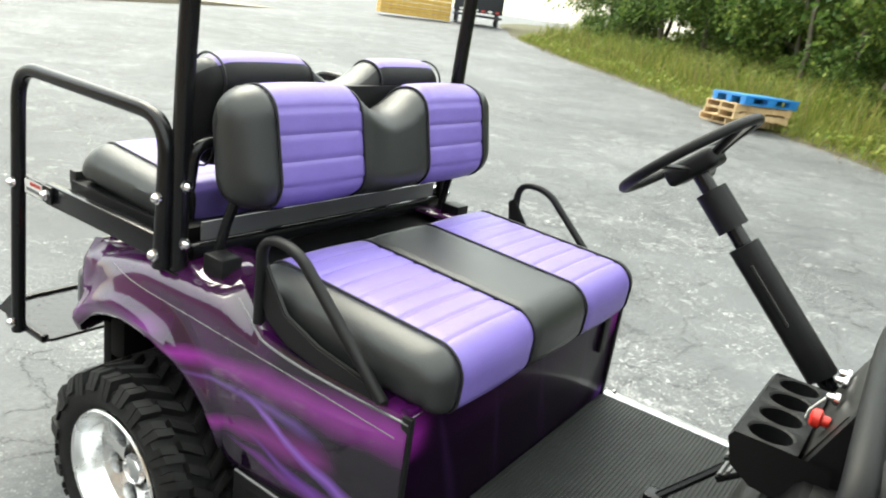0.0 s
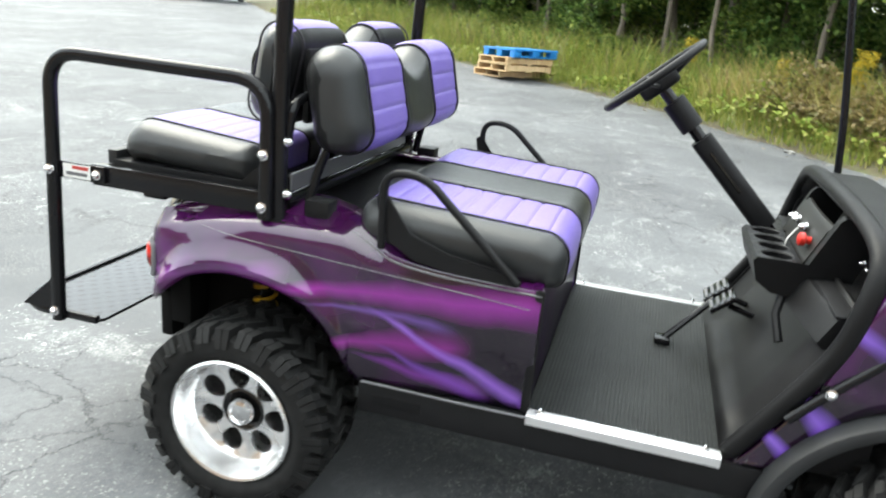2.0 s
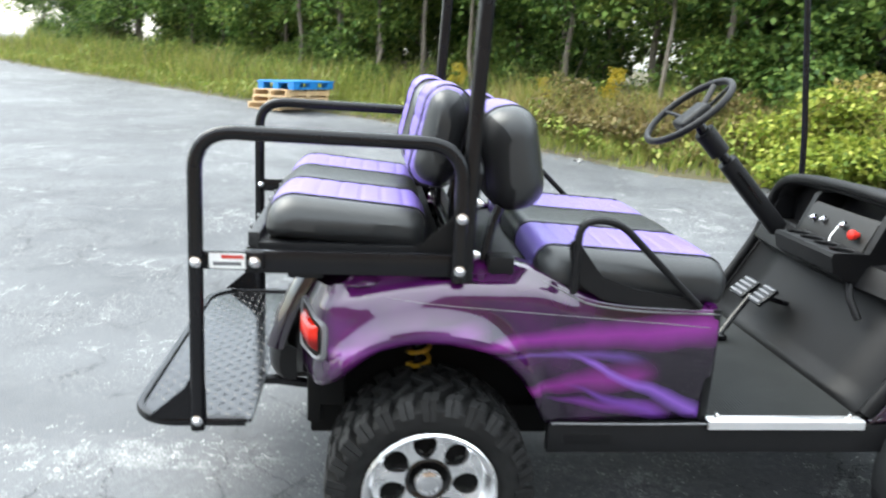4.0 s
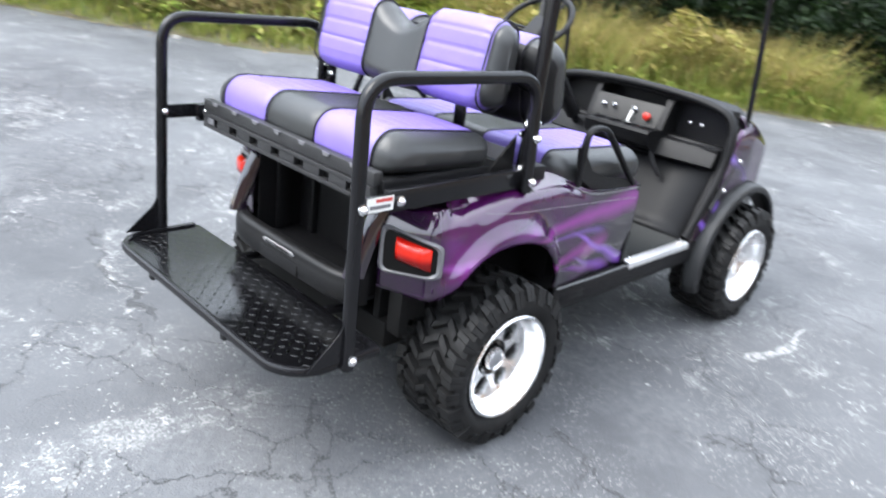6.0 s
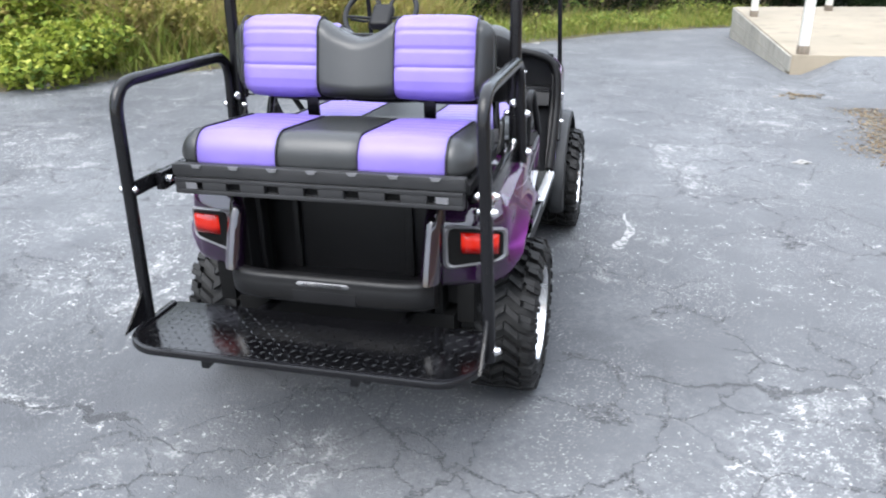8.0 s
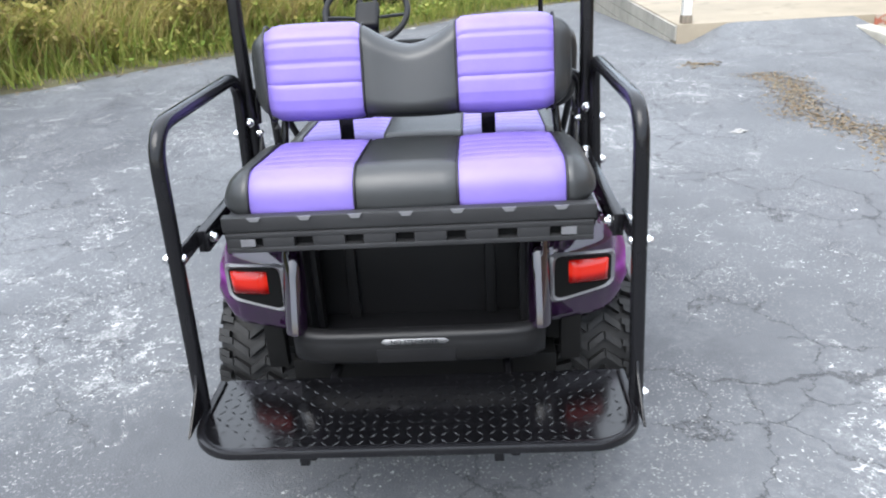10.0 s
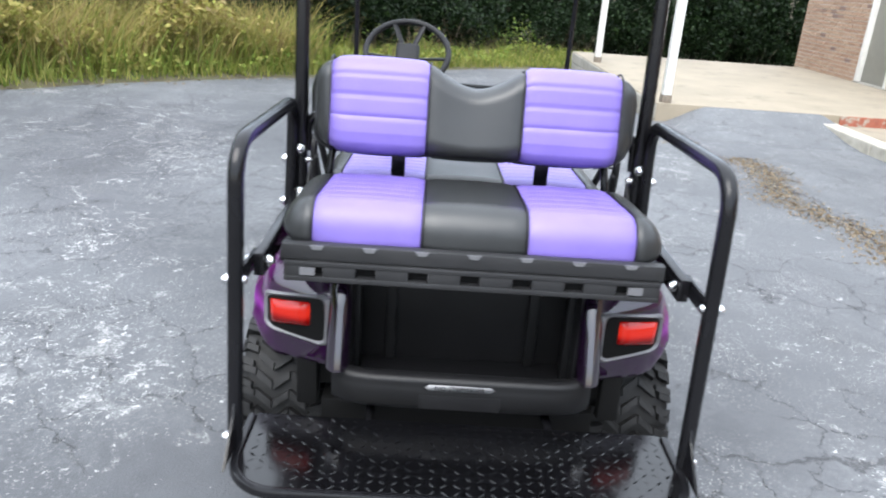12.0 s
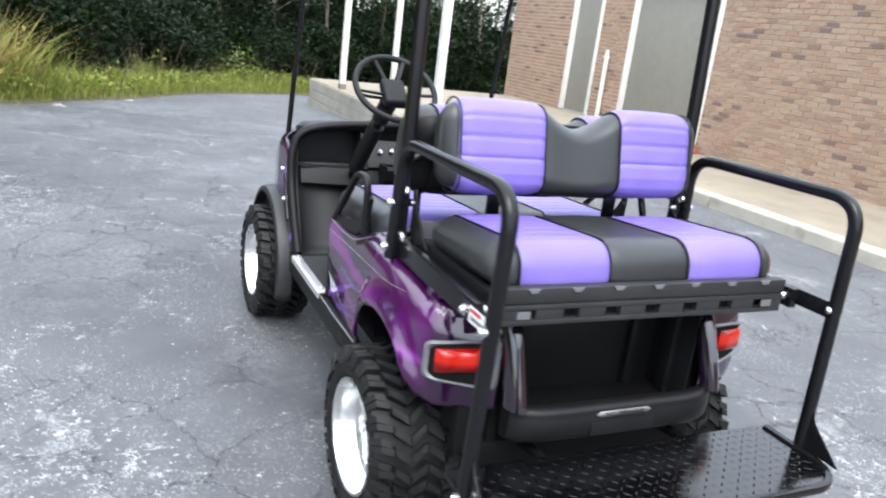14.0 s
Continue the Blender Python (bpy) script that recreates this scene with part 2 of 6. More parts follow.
def asphalt():
    """Sealed asphalt that has worn: cloudy grey, sharp white flakes in drifts and along veins, hair cracks."""
    m = Mat("worn_sealed_asphalt")

    def warped(scale, amount, detail=4.0, rough=0.6):
        n = m.node("ShaderNodeVectorMath")
        n.operation = "MULTIPLY_ADD"
        m.t.links.new(m.noise(scale, detail, rough, out="Color"), n.inputs[0])
        n.inputs[1].default_value = (amount,) * 3
        m.t.links.new(m.co, n.inputs[2])
        return n.outputs[0]

    ragged, soft = warped(2.2, 0.7, 6.0, 0.65), warped(1.6, 0.45, 3.0, 0.5)
    big = m.noise(0.33, 6.0, 0.6)
    mid = m.noise(2.1, 7.0, 0.68)
    fine = m.noise(85.0, 4.0, 0.7)
    agg = m.node("ShaderNodeTexVoronoi", Scale=150.0)
    m.t.links.new(m.co, agg.inputs["Vector"])
    col = m.ramp(mid, (0.28, (0.0343, 0.0363, 0.0409)), (0.72, (0.0726, 0.0752, 0.0812)))
    col = m.mix(m.step(big, 0.42, 0.66), col, (0.0825, 0.0858, 0.0924))
    # the strip towards the building is mixed paler
    x = m.xyz()[0]
    east = m.step(m.math("ADD", x, m.math("MULTIPLY", m.noise(0.5, 4.0), 1.6)), 1.0, 2.6)
    col = m.mix(m.math("MULTIPLY", east, 0.4), col, (0.099, 0.1016, 0.1076))
    # dull pale haze where the seal coat has thinned
    thin = m.math("MULTIPLY", m.step(m.noise(0.9, 6.0, 0.68, soft), 0.47, 0.66), m.step(m.noise(24.0, 5.0, 0.75), 0.36, 0.66))
    col = m.mix(m.math("MULTIPLY", thin, 0.42), col, (0.1584, 0.163, 0.1696))
    # drifts in which white flakes lie, and veins that they follow
    drift = m.step(m.noise(0.62, 5.0, 0.62, soft), 0.48, 0.62)
    vein_n = m.math("ABSOLUTE", m.math("SUBTRACT", m.noise(0.95, 5.0, 0.62, soft), 0.5))
    vein = m.math("SUBTRACT", 1.0, m.step(vein_n, 0.006, 0.05))
    where = m.math("MAXIMUM", drift, m.math("MULTIPLY", vein, 0.9))
    wx, wy, _ = m.xyz(ragged)
    for p0, p1, w in (((1.65, -0.30), (2.10, 0.50), 0.32), ((1.50, 4.10), (1.85, 2.85), 0.26), ((-1.45, 1.65), (-0.85, 0.55), 0.32), ((-1.25, 0.0), (-0.50, -0.35), 0.13), ((-2.2, 3.2), (-1.6, 2.0), 0.25)):
        where = m.math("MAXIMUM", where, m.math("MULTIPLY", m.step(m.streak(wx, wy, p0, p1, w), 0.05, 0.8), 1.1))
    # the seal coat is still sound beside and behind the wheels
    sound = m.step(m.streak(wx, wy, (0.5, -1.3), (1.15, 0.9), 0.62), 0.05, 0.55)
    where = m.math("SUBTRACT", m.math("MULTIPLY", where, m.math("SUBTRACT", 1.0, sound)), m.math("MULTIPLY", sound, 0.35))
    large = m.step(m.math("ADD", m.noise(17.0, 8.0, 0.72, ragged), m.math("MULTIPLY", where, 0.128)), 0.712, 0.752)
    small = m.step(m.math("ADD", m.noise(42.0, 3.0, 0.62), m.math("MULTIPLY", where, 0.095)), 0.712, 0.748)
    smear = m.math("MULTIPLY", m.step(m.math("ADD", m.noise(4.0, 9.0, 0.75, soft), m.math("MULTIPLY", where, 0.11)), 0.630, 0.74), m.step(m.noise(75.0, 3.0, 0.7), 0.40, 0.60))
    white = m.math("MAXIMUM", m.math("MAXIMUM", large, m.math("MULTIPLY", small, 0.9)), m.math("MULTIPLY", smear, 0.62))
    # one curved white spill
    sx, sy, _ = m.xyz(soft)
    spill = m.step(m.streak(sx, sy, (1.235, 2.24), (1.17, 1.70), 0.028), 0.10, 0.5)
    spill = m.math("MULTIPLY", spill, m.math("MULTIPLY", m.step(m.noise(26.0, 4.0, 0.7), 0.38, 0.56), 0.75))
    white = m.math("MAXIMUM", white, spill)
    col = m.mix(m.math("MULTIPLY", white, 0.74), col, (0.3696, 0.3696, 0.363))
    # hair cracks
    def cracks(scale, lo, hi, vec):
        vor = m.node("ShaderNodeTexVoronoi", Scale=scale)
        vor.feature = "DISTANCE_TO_EDGE"
        m.t.links.new(vec, vor.inputs["Vector"])
        return m.math("SUBTRACT", 1.0, m.step(vor.outputs["Distance"], lo, hi))

    torn = warped(3.2, 0.30, 7.0, 0.7)
    crack = m.math("MULTIPLY", cracks(0.8, 0.001, 0.006, torn), m.step(m.noise(0.5, 3.0), 0.46, 0.60))
    crack2 = m.math("MULTIPLY", cracks(2.4, 0.002, 0.013, torn), m.step(m.noise(0.9, 4.0), 0.44, 0.53))
    crack = m.math("MAXIMUM", m.math("MULTIPLY", crack, 0.55), m.math("MULTIPLY", crack2, 0.85))
    for p0, p1, w in (((0.7, 0.15), (1.75, 0.16), 0.022), ((-1.9, -0.42), (-0.75, -0.62), 0.020), ((3.05, 5.3), (3.2, 2.4), 0.045)):
        long = m.step(m.streak(m.math("SUBTRACT", wx, 0.35), m.math("SUBTRACT", wy, 0.35), p0, p1, w), 0.1, 0.6)
        crack = m.math("MAXIMUM", crack, m.math("MULTIPLY", long, 0.75))
    col = m.mix(m.math("MULTIPLY", crack, 0.8), col, (0.0165, 0.0165, 0.0185))
    speck = m.math("MULTIPLY", m.step(agg.outputs["Color"], 0.72, 0.95), m.step(m.noise(1.7, 4.0, 0.6), 0.40, 0.62))
    col = m.mix(m.math("MULTIPLY", speck, 0.5), col, (0.33, 0.33, 0.3234))
    m.set(Base_Color=col, Roughness=m.math("ADD", 0.55, m.math("MULTIPLY", mid, 0.25)), Specular_IOR_Level=0.3)
    h = m.math("ADD", m.math("MULTIPLY", agg.outputs["Distance"], 0.5), m.math("MULTIPLY", fine, 0.8))
    m.bump(m.math("SUBTRACT", h, m.math("MULTIPLY", crack, 2.0)), 0.55, 0.006)
    return m.m


M["asphalt"] = asphalt()


def concrete(name, light, dark):
    m = Mat(name)
    n, f = m.noise(1.3, 6.0, 0.65), m.noise(60.0, 4.0)
    col = m.ramp(n, (0.3, dark), (0.65, light))
    stain = m.math("MULTIPLY", m.step(m.noise(3.0, 5.0), 0.56, 0.7), 0.4)
    m.set(Base_Color=m.mix(stain, col, tuple(c * 0.5 for c in dark)), Roughness=0.8)
    m.bump(f, 0.3, 0.004)
    return m.m


M["concrete"] = concrete("tan_concrete", (0.2107, 0.1791, 0.1319), (0.1608, 0.1363, 0.1001))
M["block"] = concrete("grey_concrete_block", (0.264, 0.2508, 0.2178), (0.1782, 0.1716, 0.1518))
M["kerb"] = concrete("worn_kerb_concrete", (0.33, 0.3102, 0.264), (0.2178, 0.2046, 0.1716))
M["mortar"] = concrete("mortar", (0.3432, 0.3102, 0.2772), (0.2772, 0.2442, 0.2178))
def worn_red():
    m = Mat("worn_red_paint_on_concrete")
    n = m.noise(2.2, 6.0, 0.7)
    red = m.ramp(m.noise(9.0, 5.0), (0.3, (0.1716, 0.0462, 0.0264)), (0.7, (0.264, 0.0858, 0.0528)))
    m.set(Base_Color=m.mix(m.step(n, 0.57, 0.62), red, (0.2376, 0.2046, 0.165)), Roughness=0.85)
    m.bump(m.noise(40.0, 4.0), 0.3, 0.004)
    return m.m


M["redriser"] = worn_red()


def brick(joined):
    m = Mat("brick_joined" if joined else "brick")
    r = m.island() if joined else m.random()
    col = m.ramp(r, (0.0, (0.220, 0.136, 0.086)), (0.4, (0.272, 0.182, 0.120)), (0.75, (0.302, 0.214, 0.144)), (0.93, (0.246, 0.148, 0.094)), (0.97, (0.1122, 0.0726, 0.0594)))
    n = m.noise(24.0, 5.0)
    m.set(Base_Color=m.mix(m.math("MULTIPLY", n, 0.35), col, (0.165, 0.099, 0.0726)), Roughness=0.85)
    m.bump(m.noise(130.0, 4.0), 0.4, 0.004)
    return m.m


M["brick"], M["brick_joined"] = brick(False), brick(True)


def leaf(name, *cols, rough=0.5):
    m = Mat(name)
    r = m.island()
    stops = [(i / max(1, len(cols) - 1), c) for i, c in enumerate(cols)]
    m.set(Base_Color=m.ramp(r, *stops), Roughness=rough, Specular_IOR_Level=0.15)
    m.b.inputs["Transmission Weight"].default_value = 0.0
    tr = m.node("ShaderNodeBsdfTranslucent")
    m.t.links.new(m.b.inputs["Base Color"].links[0].from_socket, tr.inputs["Color"])
    mx = m.node("ShaderNodeMixShader", Fac=0.35)
    m.t.links.new(m.b.outputs[0], mx.inputs[1])
    m.t.links.new(tr.outputs[0], mx.inputs[2])
    m.t.links.new(mx.outputs[0], m.t.nodes["Material Output"].inputs[0])
    return m.m


M["leaf_tree"] = leaf("tree_leaves", (0.032, 0.064, 0.013), (0.09, 0.15, 0.03), (0.135, 0.19, 0.043), (0.27, 0.31, 0.075))
M["leaf_mid"] = leaf("mid_green_leaves", (0.022, 0.05, 0.012), (0.065, 0.12, 0.026), (0.17, 0.23, 0.055))
# the deep shade of the far wood is put into these leaf colours
M["leaf_shaded"] = leaf("shaded_leaves", (0.004, 0.009, 0.003), (0.008, 0.018, 0.006), (0.018, 0.033, 0.010))
M["leaf_lime"] = leaf("lime_vine_leaves", (0.05, 0.085, 0.016), (0.15, 0.20, 0.026), (0.245, 0.285, 0.042), (0.35, 0.36, 0.08))
M["grass"] = leaf("grass_blades", (0.0887, 0.1257, 0.0222), (0.1404, 0.1774, 0.0333), (0.1996, 0.2144, 0.048), (0.2809, 0.2439, 0.0887))
M["dry"] = leaf("dry_weeds", (0.3036, 0.2353, 0.0911), (0.3643, 0.2884, 0.1138), (0.2581, 0.2505, 0.0683), (0.1973, 0.129, 0.0683))
M["brush"] = leaf("golden_brush", (0.1822, 0.1518, 0.0379), (0.2732, 0.2353, 0.0683), (0.2049, 0.2277, 0.0455), (0.334, 0.2656, 0.0987), (0.1518, 0.1063, 0.0531))
M["brown"] = leaf("dead_brush", (0.1056, 0.0726, 0.0462), (0.1584, 0.1188, 0.0726), (0.066, 0.0528, 0.033))
M["straw"] = leaf("straw_brush", (0.13, 0.105, 0.035), (0.20, 0.155, 0.065), (0.10, 0.075, 0.04), (0.11, 0.13, 0.035))
M["ground_leaf"] = leaf("ground_cover_leaves", (0.0759, 0.1214, 0.019), (0.1366, 0.1898, 0.0304), (0.2049, 0.2429, 0.0455), (0.2732, 0.2581, 0.0759))
M["flower"] = leaf("yellow_flowers", (0.2772, 0.2112, 0.0198), (0.3432, 0.264, 0.033))
M["litter"] = leaf("leaf_litter", (0.132, 0.0858, 0.0462), (0.2244, 0.1716, 0.1056), (0.0594, 0.0396, 0.0264), (0.2772, 0.2376, 0.1584))


def wood(name, a, b, scale=14.0):
    m = Mat(name)
    mp = m.node("ShaderNodeMapping")
    mp.inputs["Scale"].default_value = (1, 1, 0.12)
    m.t.links.new(m.co, mp.inputs["Vector"])
    n = m.noise(scale, 6.0, 0.6, mp.outputs[0])
    k = m.math("ADD", m.math("MULTIPLY", m.random(), 0.25), n)
    m.set(Base_Color=m.ramp(k, (0.35, a), (0.8, b)), Roughness=0.8)
    m.bump(n, 0.4, 0.01)
    return m.m


M["bark"] = wood("bark", (0.0528, 0.0396, 0.0297), (0.1584, 0.132, 0.1023))
M["pine"] = wood("raw_pallet_wood", (0.42, 0.27, 0.13), (0.62, 0.45, 0.26), 9.0)
M["lumber"] = wood("yellow_lumber", (0.3828, 0.2178, 0.0396), (0.4884, 0.3168, 0.0792), 9.0)
M["trailer"] = plain("dark_trailer_steel", (0.0132, 0.0145, 0.0198), 0.4)


def soil():
    m = Mat("soil_with_litter")
    n = m.noise(3.0, 7.0, 0.7)
    m.set(Base_Color=m.ramp(n, (0.3, (0.0297, 0.0231, 0.0132)), (0.5, (0.066, 0.0561, 0.0264)), (0.7, (0.0594, 0.0726, 0.0198))), Roughness=0.95)
    m.bump(m.noise(30.0, 5.0), 0.8, 0.03)
    return m.m


M["soil"] = soil()

# ---- building helpers ----
def put_mesh(name, verts, faces, material, parent=None, label="", smooth=True, loc=None):
    me = bpy.data.meshes.new(name)
    me.from_pydata([tuple(v) for v in verts], [], [tuple(f) for f in faces])
    me.materials.append(material)
    if smooth:
        me.polygons.foreach_set("use_smooth", [True] * len(me.polygons))
        me.set_sharp_from_angle(angle=radians(38))
    ob = new(name, me)
    if parent is not None:
        ob.parent = parent
    if loc is not None:
        ob.location = loc
    if label:
        tagged(ob, label)
    return ob


def part(name, bm, material, parent, label="", smooth=True):
    bmesh.ops.recalc_face_normals(bm, faces=bm.faces)
    me = bpy.data.meshes.new(name)
    bm.to_mesh(me)
    bm.free()
    me.materials.append(material)
    if smooth:
        me.polygons.foreach_set("use_smooth", [True] * len(me.polygons))
        me.set_sharp_from_angle(angle=radians(38))
    ob = new(name, me)
    if parent is not None:
        ob.parent = parent
    if label:
        tagged(ob, label)
    return ob


def thing(name, label, category, at=(0, 0, 0), group="", kind=""):
    ob = new(name)
    ob.empty_display_size = 0.1
    ob.location = at
    return tagged(ob, label, category, group, kind)


def rbox(x0, x1, y0, y1, z0, z1, bev=0.004, seg=2, m=None):
    bm = bmesh.new()
    mat = Matrix.Translation(((x0 + x1) / 2, (y0 + y1) / 2, (z0 + z1) / 2)) @ Matrix.Diagonal((x1 - x0, y1 - y0, z1 - z0, 1))
    bmesh.ops.create_cube(bm, size=1, matrix=mat)
    if bev:
        bmesh.ops.bevel(bm, geom=bm.edges[:], offset=bev, segments=seg, affect="EDGES", profile=0.6)
    if m is not None:
        bmesh.ops.transform(bm, matrix=m, verts=bm.verts)
    return bm


def fillet(pts, r, n=6):
    """The polyline pts with its inner corners rounded to about radius r."""
    pts = [Vector(p) for p in pts]
    out = [pts[0]]
    for a, b, c in zip(pts, pts[1:], pts[2:]):
        u, v = (a - b), (c - b)
        d = min(r, u.length * 0.48, v.length * 0.48)
        p, q = b + u.normalized() * d, b + v.normalized() * d
        for i in range(n + 1):
            t = i / n
            out.append((1 - t) ** 2 * p + 2 * t * (1 - t) * b + t * t * q)
    return out + [pts[-1]]


def tube_data(pts, rx, ry=None, seg=10, closed=False, square=0.0):
    """Verts and faces of a tube along pts; rx, ry: its half widths; square: 0 round to 1 boxy."""
    ry = ry or rx
    pts = [Vector(p) for p in pts]
    n = len(pts)
    verts, faces = [], []
    up = Vector((0, 0, 1))
    first = (pts[1] - pts[0]).normalized()
    if abs(first.z) > 0.9:
        up = Vector((1, 0, 0))
    side = first.cross(up).normalized()
    for i, p in enumerate(pts):
        a = pts[(i - 1) % n] if (i or closed) else p
        b = pts[(i + 1) % n] if (i < n - 1 or closed) else p
        d = (b - a).normalized()
        side = (side - d * side.dot(d)).normalized()
        other = d.cross(side)
        for k in range(seg):
            t = 2 * math.pi * k / seg + math.pi / seg
            c, s = math.cos(t), math.sin(t)
            if square:
                e = 1 - 0.75 * square
                c, s = math.copysign(abs(c) ** e, c), math.copysign(abs(s) ** e, s)
            verts.append(p + side * (c * rx) + other * (s * ry))
    rings = n if closed else n - 1
    for i in range(rings):
        for k in range(seg):
            a, b = i * seg + k, i * seg + (k + 1) % seg
            c, d = ((i + 1) % n) * seg + (k + 1) % seg, ((i + 1) % n) * seg + k
            faces.append((a, b, c, d))
    if not closed:
        faces.append(tuple(reversed(range(seg))))
        faces.append(tuple(range((n - 1) * seg, n * seg)))
    return verts, faces


def tube(name, pts, rx, material, parent, ry=None, seg=10, closed=False, square=0.0, label=""):
    v, f = tube_data(pts, rx, ry, seg, closed, square)
    return put_mesh(name, v, f, material, parent, label)


def lathe_data(profile, seg=48, closed=False):
    """Turned about the x axis; profile of (x, r)."""
    verts, faces = [], []
    n = len(profile)
    for k in range(seg):
        a = 2 * math.pi * k / seg
        verts += [(x, r * math.cos(a), r * math.sin(a)) for x, r in profile]
    for k in range(seg):
        for i in range(n if closed else n - 1):
            j = (i + 1) % n
            k2 = (k + 1) % seg
            faces.append((k * n + i, k * n + j, k2 * n + j, k2 * n + i))
    return verts, faces


def grid_faces(nu, nv, close_u=False):
    return [(i * nv + j, ((i + 1) % nu) * nv + j, ((i + 1) % nu) * nv + j + 1, i * nv + j + 1) for i in range(nu if close_u else nu - 1) for j in range(nv - 1)]


def slab(name, outline, z0, z1, material, parent=None, label="", bev=0.0):
    """An outline in x and y, given thickness."""
    bm = bmesh.new()
    vs = [bm.verts.new((x, y, z0)) for x, y in outline]
    f = bm.faces.new(vs)
    ext = bmesh.ops.extrude_face_region(bm, geom=[f])
    bmesh.ops.translate(bm, vec=(0, 0, z1 - z0), verts=[v for v in ext["geom"] if isinstance(v, bmesh.types.BMVert)])
    if bev:
        bmesh.ops.bevel(bm, geom=bm.edges[:], offset=bev, segments=2, affect="EDGES")
    return part(name, bm, material, parent, label)


def plate_x(name, outline, x0, x1, material, parent, label="", bev=0.003):
    """An outline in y and z, given thickness along x."""
    bm = bmesh.new()
    f = bm.faces.new([bm.verts.new((x0, y, z)) for y, z in outline])
    ext = bmesh.ops.extrude_face_region(bm, geom=[f])
    bmesh.ops.translate(bm, vec=(x1 - x0, 0, 0), verts=[v for v in ext["geom"] if isinstance(v, bmesh.types.BMVert)])
    if bev:
        bmesh.ops.bevel(bm, geom=bm.edges[:], offset=bev, segments=2, affect="EDGES")
    return part(name, bm, material, parent, label)


def bolt(at, axis, parent, r=0.011):
    """A chromed dome nut whose head points along axis."""
    v, f = lathe_data([(-0.004, 0.0), (-0.004, r * 1.35), (0.002, r * 1.35), (0.003, r), (0.009, r * 0.95), (0.013, r * 0.6), (0.0145, 0.0)], 10)
    q = Vector((1, 0, 0)).rotation_difference(Vector(axis)).to_matrix().to_4x4()
    m = Matrix.Translation(at) @ q
    return put_mesh("bolt", [m @ Vector(p) for p in v], f, M["chrome"], parent, "chromed dome nut")


def interp(t, table):
    xs, ys = zip(*table)
    return float(np.interp(t, xs, ys))


def smooth_curve(pts, n):
    """n points evenly along a Catmull-Rom curve through pts."""
    p = [Vector(q) for q in pts]
    p = [2 * p[0] - p[1], *p, 2 * p[-1] - p[-2]]
    out = []
    for a, b, c, d in zip(p, p[1:], p[2:], p[3:]):
        for i in range(16):
            t = i / 16
            out.append(0.5 * (2 * b + (c - a) * t + (2 * a - 5 * b + 4 * c - d) * t * t + (3 * b - a - 3 * c + d) * t**3))
    out.append(p[-2])
    ln = [0.0]
    for a, b in zip(out, out[1:]):
        ln.append(ln[-1] + (b - a).length)
    res = []
    for i in range(n):
        s = ln[-1] * i / (n - 1)
        k = min(max(int(np.searchsorted(ln, s)), 1), len(ln) - 1)
        t = (s - ln[k - 1]) / max(ln[k] - ln[k - 1], 1e-9)
        res.append(out[k - 1].lerp(out[k], t))
    return res

# ---- ground ----
def ground_z(x, y):
    """The lot climbs gently on one side and falls away ahead."""
    k = max(0.0, -x - 1.5)
    a = 0.033 * k * k / (k + 0.8)
    a = min(a, 0.9) if x > -30 else 0.9
    q = max(0.0, y - 6.0)
    b = -0.055 * q * q / (q + 1.0)
    return a + max(b, -1.4)


def ground_sheet():
    def axis(lo, hi):
        near = list(np.arange(lo, hi + 0.01, 0.75))
        out = [lo - d for d in (4, 12, 30, 70, 160, 400)]
        far = [hi + d for d in (4, 12, 30, 70, 160, 400)]
        return sorted(out) + near + far
    xs, ys = axis(-33, 12), axis(-24, 27)
    verts = [(x, y, ground_z(x, y)) for x in xs for y in ys]
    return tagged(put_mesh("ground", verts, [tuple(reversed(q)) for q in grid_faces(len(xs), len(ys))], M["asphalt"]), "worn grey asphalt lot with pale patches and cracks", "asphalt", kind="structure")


ground_sheet()

# ---- the golf cart: forward is +y, the ground under its wheels is z = 0 ----
cart = thing("golf_cart", "lifted purple golf cart with purple and black seats on asphalt", "golf cart")


def both(fn):
    for s in (1, -1):
        fn(s)


